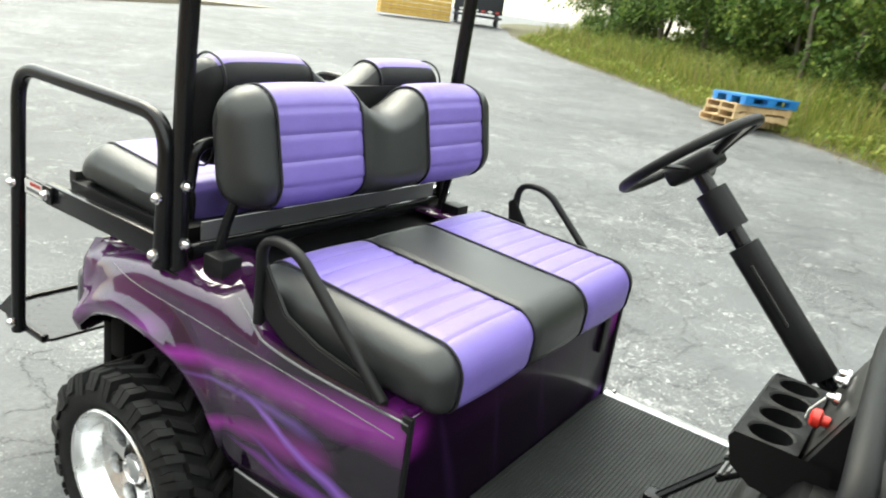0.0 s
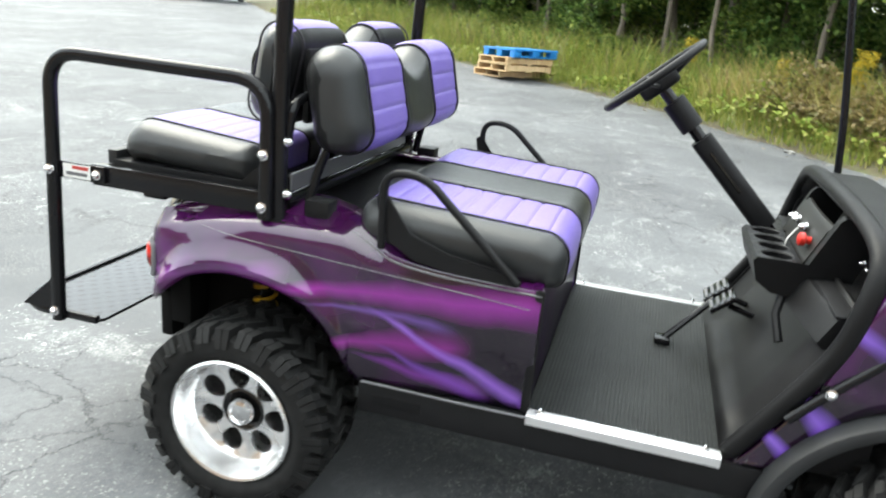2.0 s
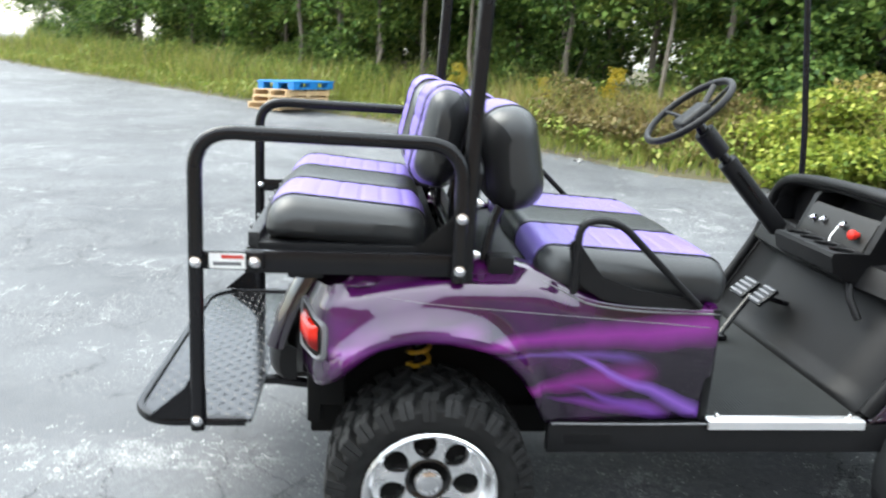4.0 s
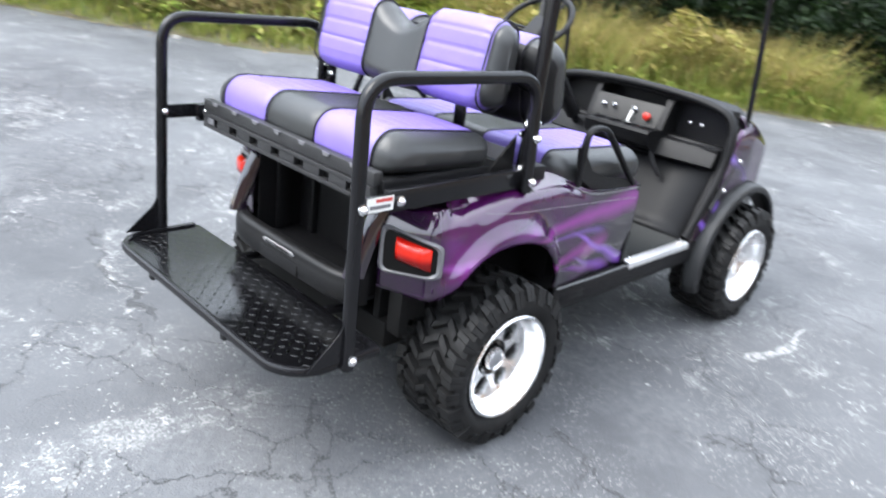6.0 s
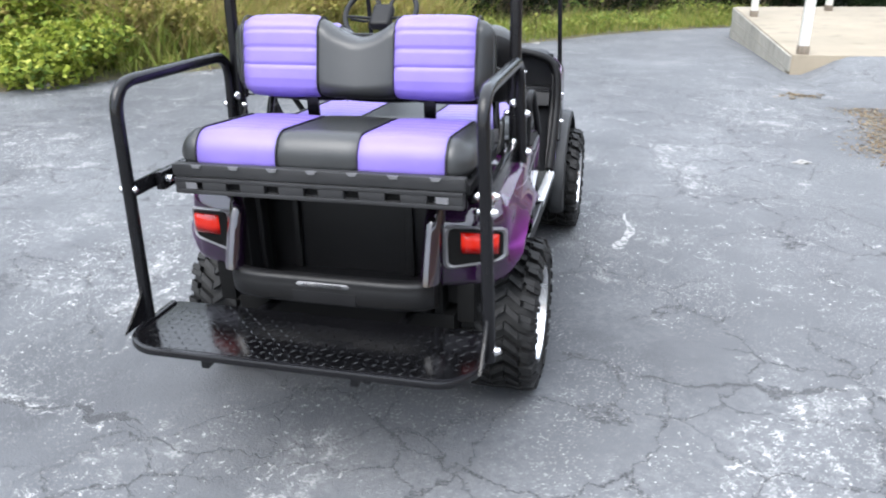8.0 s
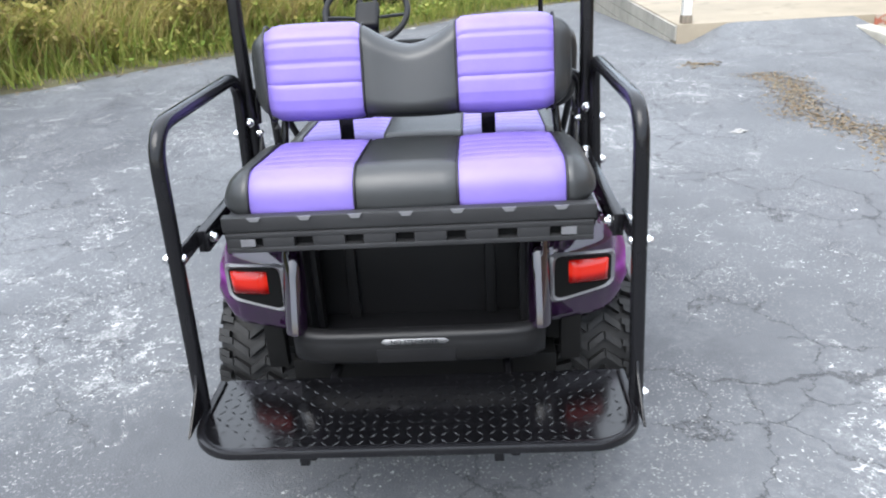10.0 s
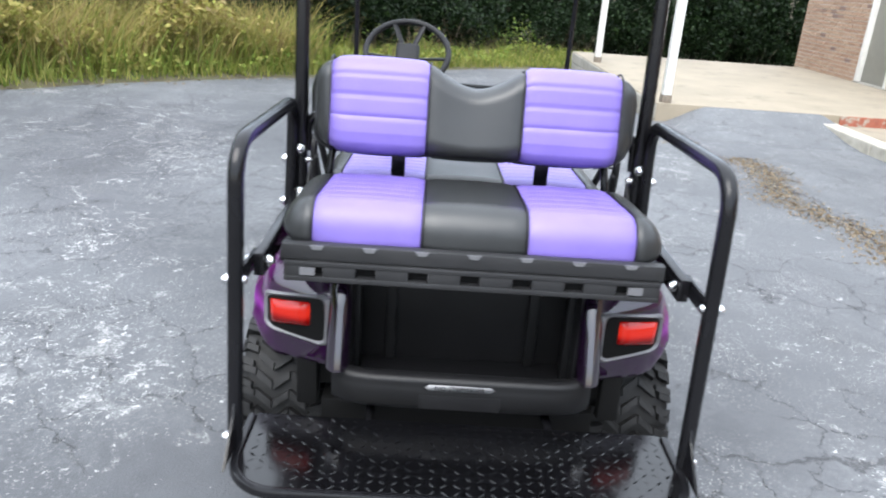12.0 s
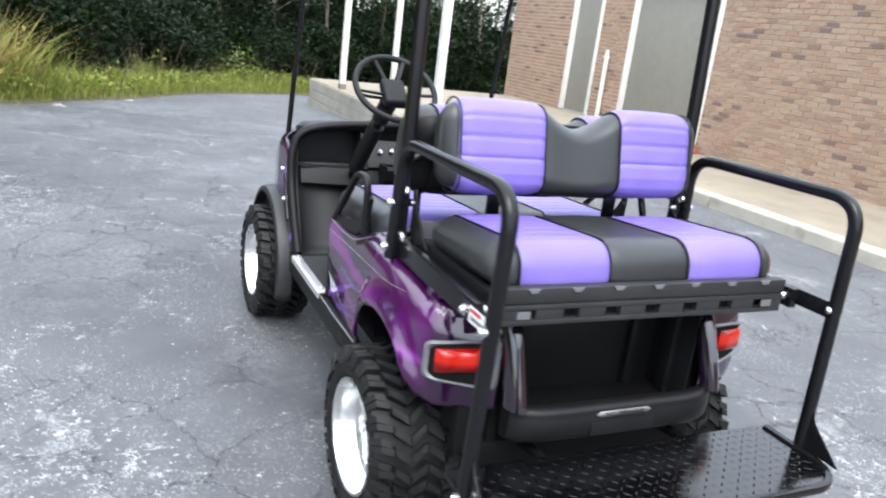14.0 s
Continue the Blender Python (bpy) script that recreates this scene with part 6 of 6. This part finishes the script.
ground_cover("ground_cover", "low yellow green leafy growth along the lot edge", M["ground_leaf"], 44000, (S0, S1), (0.15, 3.4), 0.42, 0.075, 3)
ground_cover("golden_brush", "tangled golden and olive brush on the bank", M["brush"], 60000, (s_near(-5.6, 4.9), s_near(-1.8, 11.0)), (0.5, 4.2), 1.05, 0.075, 12)
ground_cover("dead_brush", "tangled straw and brown brush along the lot edge", M["straw"], 15000, (s_near(-8.4, 2.0), s_near(-6.0, 4.35)), (0.5, 2.6), 0.75, 0.07, 14)
ground_cover("bramble", "green leafy bramble between grass and trees", M["leaf_tree"], 26000, (S0, S1), (1.6, 5.5), 0.9, 0.10, 9)


def leaf_cloud(blobs, count, size, seed, droop=0.4):
    """Small folded leaves scattered in ragged lumps, each a pair of triangles pairs."""
    r = random.Random(seed)
    v, f = [], []
    total = sum(b[3] ** 2 for b in blobs)
    for bx, by, bz, br, sq in blobs:
        n_leaf = int(count * br * br / total)
        for _ in range(n_leaf):
            th, ph = r.uniform(0, 6.283), math.acos(r.uniform(-0.85, 1))
            k = br * (0.55 + 0.55 * r.random() ** 0.5)
            lump = 1 + 0.35 * noise.noise(Vector((bx * 3 + math.cos(th) * 1.6, by * 3 + math.sin(th) * 1.6, bz + ph * 1.5)))
            k *= lump
            c = Vector((bx + k * math.sin(ph) * math.cos(th), by + k * math.sin(ph) * math.sin(th), bz + k * sq * math.cos(ph)))
            s = size * r.uniform(0.6, 1.35)
            ax_ = Vector((r.gauss(0, 1), r.gauss(0, 1), r.gauss(-droop, 0.7))).normalized()
            up = Vector((r.gauss(0, 0.5), r.gauss(0, 0.5), 1)).normalized()
            sd = ax_.cross(up)
            if sd.length < 0.05:
                continue
            sd.normalize()
            up = sd.cross(ax_)
            n = len(v)
            v += [c, c + ax_ * s * 0.5 + sd * s * 0.34 + up * s * 0.08, c + ax_ * s, c + ax_ * s * 0.5 - sd * s * 0.34 + up * s * 0.08]
            f += [(n, n + 1, n + 2), (n, n + 2, n + 3)]
    return v, f


def limb_tree(seed, height, spread, trunk_r, leaves, leaf_size, mat, label, name="tree", low=0.30):
    """A tree with a tapered, slightly crooked trunk, forked limbs and a ragged crown."""
    r = random.Random(seed)
    t = thing(name, label, "tree")
    pts, p = [], Vector((0, 0, -0.25))
    steps = 9
    for i in range(steps):
        pts.append(p.copy())
        p = p + Vector((r.gauss(0, 0.06), r.gauss(0, 0.06), height * 0.85 / steps))
    tv, tf = [], []

    def taper(path, r0, r1, seg=7):
        base = len(tv)
        n = len(path)
        for i, q in enumerate(path):
            rr = r0 + (r1 - r0) * i / (n - 1)
            for k in range(seg):
                a = 6.283 * k / seg
                tv.append((q.x + rr * math.cos(a), q.y + rr * math.sin(a), q.z))
        for i in range(n - 1):
            for k in range(seg):
                m = (k + 1) % seg
                tf.append((base + i * seg + k, base + i * seg + m, base + (i + 1) * seg + m, base + (i + 1) * seg + k))

    taper(pts, trunk_r, trunk_r * 0.25)
    blobs = []
    for _ in range(int(9 + height * 1.4)):
        h = r.uniform(low, 0.98)
        k = min(int(h * (steps - 1)), steps - 2)
        s = pts[k].lerp(pts[k + 1], h * (steps - 1) - k)
        a = r.uniform(0, 6.283)
        ln = spread * (1.1 - 0.65 * h) * r.uniform(0.6, 1.1)
        e = s + Vector((math.cos(a) * ln, math.sin(a) * ln, ln * r.uniform(0.1, 0.55)))
        mid = s.lerp(e, 0.5) + Vector((0, 0, 0.08 * ln))
        taper([s, mid, e], trunk_r * 0.35, trunk_r * 0.08, 5)
        blobs.append((e.x, e.y, e.z, ln * r.uniform(0.38, 0.6), 0.75))
        blobs.append((mid.x, mid.y, mid.z + 0.1, ln * r.uniform(0.25, 0.4), 0.8))
    blobs.append((pts[-1].x, pts[-1].y, pts[-1].z + 0.1, spread * 0.4, 0.9))
    put_mesh("trunk", tv, tf, M["bark"], t, "grey brown trunk and limbs")
    v, f = leaf_cloud(blobs, leaves, leaf_size, seed)
    put_mesh("crown", v, f, mat, t, "ragged crown of small leaves", smooth=False)
    return t


def bush(seed, radius, height, leaves, leaf_size, mat, label, name="bush"):
    r = random.Random(seed)
    t = thing(name, label, "bush")
    blobs, tv, tf = [], [], []
    for _ in range(12):
        a, d = r.uniform(0, 6.283), radius * r.random() ** 0.6 * 0.8
        z = height * r.uniform(0.15, 0.8) * (1 - 0.4 * d / radius)
        blobs.append((d * math.cos(a), d * math.sin(a), z, radius * r.uniform(0.28, 0.48), min(1.2, height / radius * 0.5)))
        v, f = tube_data([(0.3 * d * math.cos(a), 0.3 * d * math.sin(a), -0.15), (0.7 * d * math.cos(a), 0.7 * d * math.sin(a), z * 0.6), (d * math.cos(a), d * math.sin(a), z)], 0.012, seg=5)
        n = len(tv)
        tv += v
        tf += [tuple(i + n for i in q) for q in f]
    put_mesh("branchwork", tv, tf, M["bark"], t)
    v, f = leaf_cloud(blobs, leaves, leaf_size, seed)
    put_mesh("foliage", v, f, mat, t, "dense small leaves", smooth=False)
    return t


def plant_out(protos, spots, group):
    """Set the prototypes out: the first spot of each takes it, the others take copies."""
    used = set()
    for k, (s, d, turn, scale) in enumerate(spots):
        pr = protos[k % len(protos)]
        m = Matrix.Translation(edge_at(s, d)) @ pose(0, 0, 0, 0, 0, turn)
        if pr.name in used:
            ob = copy_thing(pr, m)
        else:
            ob = pr
            used.add(pr.name)
        ob.scale = (scale,) * 3
        if ob is pr:
            ob.matrix_basis = m @ Matrix.Diagonal((scale, scale, scale, 1))
        tagged(ob, group=group)


trees = [limb_tree(11, 6.5, 1.7, 0.075, 5200, 0.13, M["leaf_tree"], "young green broadleaf tree with a thin grey trunk"),
         limb_tree(12, 7.5, 1.9, 0.09, 5600, 0.12, M["leaf_mid"], "mid green broadleaf tree at the wood edge"),
         limb_tree(13, 5.6, 1.5, 0.06, 4600, 0.12, M["leaf_tree"], "slender green tree with a pale trunk", low=0.15),
         limb_tree(14, 8.0, 2.1, 0.10, 5600, 0.13, M["leaf_mid"], "tall shaded broadleaf tree in the wood", low=0.18)]
spots = []
for row, (d0, step) in enumerate(((4.2, 0.0135), (6.6, 0.014), (9.5, 0.016))):
    s = s_near(-28, -16.2) + row * 0.004
    while s < s_near(18, 23):
        spots.append((s + rnd.uniform(-0.003, 0.003), d0 + rnd.uniform(-0.7, 0.9), rnd.uniform(0, 360), rnd.uniform(0.8, 1.15)))
        s += step
rnd.shuffle(spots)
far_s = s_near(-4.3, 6.8)
spots.sort(key=lambda q: q[0] > far_s)
n_near = sum(q[0] <= far_s for q in spots)
plant_out(trees, spots[:n_near], "trees of the wood edge")
# trees whose leaf colour carries the shade behind the bank
shade = [limb_tree(17, 7.0, 1.9, 0.09, 5600, 0.12, M["leaf_shaded"], "broadleaf tree behind the grass bank, leaves coloured as in shade", low=0.12),
         limb_tree(18, 8.0, 2.2, 0.10, 5600, 0.13, M["leaf_shaded"], "tall tree behind the grass bank, leaves coloured as in shade", low=0.10)]
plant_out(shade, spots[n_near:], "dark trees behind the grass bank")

bushes = [bush(21, 1.1, 1.7, 3800, 0.10, M["leaf_tree"], "green leafy shrub at the wood edge"),
          bush(22, 1.3, 2.2, 4200, 0.11, M["leaf_mid"], "dark green shrub under the trees"),
          bush(23, 0.9, 1.3, 3000, 0.085, M["leaf_tree"], "low green shrub among the grass")]
spots = []
s = s_near(-27, -15.6)
while s < s_near(16, 22.4):
    near = s < s_near(-7.0, 3.0)
    spots.append((s, rnd.uniform(2.4, 4.4) if near else rnd.uniform(1.9, 3.8), rnd.uniform(0, 360), rnd.uniform(0.55, 0.95) if near else rnd.uniform(0.75, 1.2)))
    s += 0.015 if near else 0.0085
s = s_near(-27, -15.6)
while s < s_near(18, 23):
    deep = rnd.uniform(8.5, 11.5) if s < far_s else rnd.uniform(5.2, 7.6)
    spots.append((s, deep, rnd.uniform(0, 360), rnd.uniform(1.5, 2.1)))
    s += 0.0115
plant_out(bushes, [q for q in spots if q[0] <= far_s], "shrubs of the wood edge")
shaded_bushes = [bush(26, 1.2, 2.0, 4000, 0.10, M["leaf_shaded"], "shrub behind the grass bank, leaves coloured as in shade"),
               bush(27, 1.0, 1.5, 3400, 0.09, M["leaf_shaded"], "low shrub behind the grass bank, leaves coloured as in shade")]
plant_out(shaded_bushes, [q for q in spots if q[0] > far_s], "dark shrubs behind the grass bank")

# young trees with bare pale trunks at the front of the wood
saplings = [limb_tree(41, 6.0, 1.3, 0.055, 3600, 0.11, M["leaf_tree"], "slim young tree with a bare pale trunk", low=0.52),
            limb_tree(42, 6.8, 1.4, 0.065, 3800, 0.11, M["leaf_mid"], "slim green tree with a bare grey trunk", low=0.48)]
plant_out(saplings, [(s_near(x, y), d, t, k) for x, y, d, t, k in ((-12.6, -2.2, 2.9, 10, 1.0), (-11.8, -1.2, 3.4, 80, 0.95), (-10.9, -0.2, 2.8, 150, 1.05), (-9.6, 1.1, 3.3, 220, 1.0),
                                                            (-8.2, 2.2, 2.7, 290, 0.9), (-14.6, -4.2, 3.2, 40, 1.0), (-17, -6.6, 3.6, 120, 1.05), (-6.8, 3.2, 3.3, 200, 1.0))], "young trees at the front of the wood")

vines = [bush(31, 1.2, 1.25, 9000, 0.088, M["leaf_lime"], "lime green vine covered bush beside the lot", "vine_bush")]
plant_out(vines, [(s_near(-5.75, 4.75), 0.9, 20, 0.95), (s_near(-5.2, 5.4), 0.8, 140, 0.85)], "lime vine bushes")

# ---- pallets ----
def pallet(label, mat, w=1.02, l=1.22, plastic=False):
    p = thing("pallet", label, "pallet", group="stacked pallets")
    if plastic:
        for x in (-0.38, 0.0, 0.38):
            part("runner", rbox(x - 0.06, x + 0.06, -l / 2, l / 2, 0.0, 0.03, 0.006), mat, p)
            for y in (-0.42, 0.0, 0.42):
                part("foot", rbox(x - 0.07, x + 0.07, y - 0.08, y + 0.08, 0.025, 0.115, 0.008), mat, p)
        part("deck", rbox(-w / 2, w / 2, -l / 2, l / 2, 0.11, 0.15, 0.012), mat, p)
        return p
    for x in (-w / 2 + 0.02, 0.0, w / 2 - 0.02):
        part("stringer", rbox(x - 0.02, x + 0.02, -l / 2, l / 2, 0.018, 0.108, 0.003, 1), mat, p)
    for k in range(7):
        y = -l / 2 + 0.05 + k * (l - 0.1) / 6
        part("deck_board", rbox(-w / 2, w / 2, y - 0.045, y + 0.045, 0.108, 0.125, 0.002, 1), mat, p)
    for k in range(3):
        y = -l / 2 + 0.05 + k * (l - 0.1) / 2
        part("bottom_board", rbox(-w / 2, w / 2, y - 0.05, y + 0.05, 0.0, 0.018, 0.002, 1), mat, p)
    return p


gzp = ground_z(-11.6, -1.6)
w1 = pallet("weathered wooden pallet on the asphalt", M["pine"], 0.92, 1.02)
base = Vector((-11.75, -1.65, gzp + 0.012))
for k, (dx, dy, rz) in enumerate(((-0.22, -0.12, 44), (0.0, 0.0, 47), (0.03, 0.02, 46))):
    m = Matrix.Translation(base + Vector((dx, dy, 0.129 * k))) @ pose(0, 0, 0, 0, -1.9, rz)
    if k:
        c = copy_thing(w1, m)
        tagged(c, "weathered wooden pallet stacked on another")
    else:
        w1.matrix_basis = m
pb = pallet("blue plastic pallet on top of the stack", M["bluepallet"], 0.92, 1.02, plastic=True)
pb.matrix_basis = Matrix.Translation(base + Vector((0.05, 0.10, 0.389))) @ pose(0, 0, 0, 0, -1.9, 50)


# ---- far end of the lot: lumber stack, trailer, pale concrete ----
tagged(slab("far_slab", [(-9, -19.5), (-25, -21.5), (-30, -26), (-12, -27)], ground_z(-18, -22) - 0.3, ground_z(-18, -22) + 0.02, M["concrete"]), "pale concrete strip at the far side of the lot", "concrete", kind="structure")
stack = thing("lumber_stack", "stack of yellow lumber on the grass", "lumber", (-26.1, -20.2, ground_z(-26, -20)))
for k in range(5):
    for j in range(3):
        part("board", rbox(-1.6, 1.6, -0.5 + j * 0.34, -0.5 + j * 0.34 + 0.31, 0.1 + k * 0.2, 0.28 + k * 0.2, 0.01, 1), M["lumber"], stack)
stack.rotation_euler = (0, 0, radians(-40))
tr = thing("trailer", "dark box trailer with pale and red reflectors", "trailer", (-29.1, -18.8, ground_z(-29, -18.8)))
box_part("box", -1.1, 1.1, -1.8, 1.8, 0.55, 2.5, M["trailer"], tr, 0.03)
for k in range(6):
    box_part("reflector", -0.95 + k * 0.32, -0.77 + k * 0.32, 1.795, 1.815, 0.60, 0.68, M["label"] if k % 2 else M["labelred"], tr, 0.004)
for x in (-0.95, 0.95):
    v, f = lathe_data([(-0.1, 0.0), (-0.1, 0.3), (-0.08, 0.33), (0.08, 0.33), (0.1, 0.3), (0.1, 0.0)], 20)
    put_mesh("tyre", [(a + x, b - 0.2, c + 0.33) for a, b, c in v], f, M["tyre"], tr)
box_part("bumper_bar", -1.1, 1.1, 1.80, 1.90, 0.36, 0.46, M["trailer"], tr, 0.01)
for x in (-0.9, 0.9):
    box_part("bumper_leg", x - 0.05, x + 0.05, 1.80, 1.88, 0.02, 0.56, M["trailer"], tr, 0.01)
tr.rotation_euler = (0, 0, radians(-55))


# ---- flowers ----
def goldenrod(seed):
    r = random.Random(seed)
    t = thing("goldenrod", "yellow flowering weed among the grass", "flower", group="yellow flowering weeds")
    sv, sf, fv, ff = [], [], [], []
    for _ in range(7):
        a = r.uniform(0, 6.283)
        top = Vector((0.25 * math.cos(a) * r.random(), 0.25 * math.sin(a) * r.random(), r.uniform(0.9, 1.5)))
        v, f = tube_data([(0, 0, -0.1), top * 0.5, top], 0.006, seg=5)
        n = len(sv)
        sv += v
        sf += [tuple(i + n for i in q) for q in f]
        for _ in range(70):
            c = top + Vector((r.gauss(0, 0.06), r.gauss(0, 0.06), r.uniform(-0.22, 0.05)))
            s = 0.022
            n = len(fv)
            d = Vector((r.gauss(0, 1), r.gauss(0, 1), r.gauss(0, 1))).normalized()
            e = d.orthogonal().normalized()
            fv += [c - d * s, c + e * s, c + d * s, c - e * s]
            ff += [(n, n + 1, n + 2, n + 3)]
    tagged(put_mesh("stalks", sv, sf, M["grass"], t), "thin green stalks", kind="stuff")
    tagged(put_mesh("blooms", fv, ff, M["flower"], t, smooth=False), "small yellow blooms", kind="stuff")
    return t


gr = goldenrod(5)
plant_out([gr], [(s_near(-10.6, 0.1), 1.6, 0, 0.6), (s_near(-9.4, 1.2), 1.9, 80, 0.5), (s_near(-6.4, 3.8), 2.2, 160, 0.5), (s_near(-8.0, 2.35), 1.5, 230, 0.7)], "yellow flowering weeds")


# ---- litter and small debris on the lot ----
def chips(name, label, n, place, size, mat, category="litter", seed=3):
    r = random.Random(seed)
    v, f = [], []
    for _ in range(n):
        x, y = place(r)
        z = ground_z(x, y) + 0.003
        a, s = r.uniform(0, 6.283), size * r.uniform(0.4, 1.4)
        k = len(v)
        c, si = math.cos(a) * s, math.sin(a) * s
        h = s * r.uniform(0.1, 0.4)
        v += [(x - c, y - si, z), (x + si * 0.5, y - c * 0.5, z + h), (x + c, y + si, z + h * 0.4), (x - si * 0.5, y + c * 0.5, z)]
        f += [(k, k + 1, k + 2), (k, k + 2, k + 3)]
    return tagged(put_mesh(name, v, f, mat, smooth=False), label, category, kind="stuff")


chips("leaf_litter", "drift of dry leaves and grit on the asphalt", 4200, lambda r: (lambda t: (3.02 + r.gauss(0, 0.13) + 0.12 * math.sin(t * 3), 2.3 + t))(3.1 * r.random() ** 0.9), 0.014, M["litter"])
chips("grit", "pale grit scattered near the porch", 160, lambda r: (2.62 + r.gauss(0, 0.10), 5.95 + r.gauss(0, 0.08)), 0.022, M["litter"], seed=4)
chips("edge_litter", "dead leaves along the edge of the lot", 3000, lambda r: (lambda q: (q.x + r.gauss(0, 0.15), q.y + r.gauss(0, 0.15)))(EDGE[r.randrange(52, 190)]), 0.03, M["litter"], seed=5)


def scrap(x, y, size, seed):
    bm = bmesh.new()
    bmesh.ops.create_icosphere(bm, subdivisions=2, radius=size)
    for q in bm.verts:
        k = 1 + 1.5 * noise.noise(q.co / size * 1.3 + Vector((seed * 3.7, 0, 0)))
        q.co = Vector((q.co.x * k * 1.5, q.co.y * k, max(-0.2 * size, q.co.z * 0.45 * k)))
    bmesh.ops.transform(bm, matrix=Matrix.Translation((x, y, ground_z(x, y) + size * 0.1)), verts=bm.verts)
    tagged(part("scrap_paper", bm, M["paper"], None), "small crumpled white scrap lying at the grass edge", "litter", group="white scraps")


for x, y, s, k in ((2.19, 3.34, 0.035, 1), (-1.9, 10.1, 0.045, 2), (-0.9, 12.0, 0.04, 3), (-7.3, 2.6, 0.06, 4), (-5.6, 4.7, 0.05, 5), (3.5, 7.1, 0.04, 6)):
    scrap(x, y, s, k)

# ---- bricks of the building: single bricks on the stretch that is passed nearest, the rest joined ----
BL, BH, BG = 0.203, 0.067, 0.0105


def brick_shape():
    x0, x1, c = 0.0, 0.022, 0.004
    v = [(x1, 0, 0), (x1, BL, 0), (x1, BL, BH), (x1, 0, BH), (x0, c, c), (x0, BL - c, c), (x0, BL - c, BH - c), (x0, c, BH - c)]
    f = [(7, 6, 5, 4), (4, 5, 1, 0), (5, 6, 2, 1), (6, 7, 3, 2), (7, 4, 0, 3)]
    return v, f


bv, bf = brick_shape()
bme = bpy.data.meshes.new("brick")
bme.from_pydata(bv, [], bf)
bme.materials.append(M["brick"])
jv, jf, singles = [], [], 0
row, z = 0, -0.20
while z < ZT - 0.05:
    for a, b in [(Y0, 7.72), (10.02, 10.98), (12.05, Y1)] if z < 2.70 else [(Y0, Y1)]:
        y = a - (BL / 2 if row % 2 else 0.0)
        while y < b - 0.03:
            ya, yb = max(y, a), min(y + BL, b)
            if yb - ya > 0.03:
                dx = rnd.uniform(-0.002, 0.002)
                if 4.5 < y and yb < 7.72 and yb - ya > BL - 0.001 and 0.75 < z < 2.35 and singles < 300:
                    ob = new("brick", bme)
                    ob.parent = wall
                    ob.location = (WALL_X + 0.003 + dx, ya, z)
                    singles += 1
                else:
                    k, n = (yb - ya) / BL, len(jv)
                    jv += [(WALL_X + 0.003 + dx + p[0], ya + p[1] * k, z + p[2]) for p in bv]
                    jf += [tuple(i + n for i in q) for q in bf]
            y += BL + BG
    row += 1
    z += BH + BG
tagged(put_mesh("brickwork", jv, jf, M["brick_joined"], wall, smooth=False), "joined courses of tan and red brick", kind="stuff")
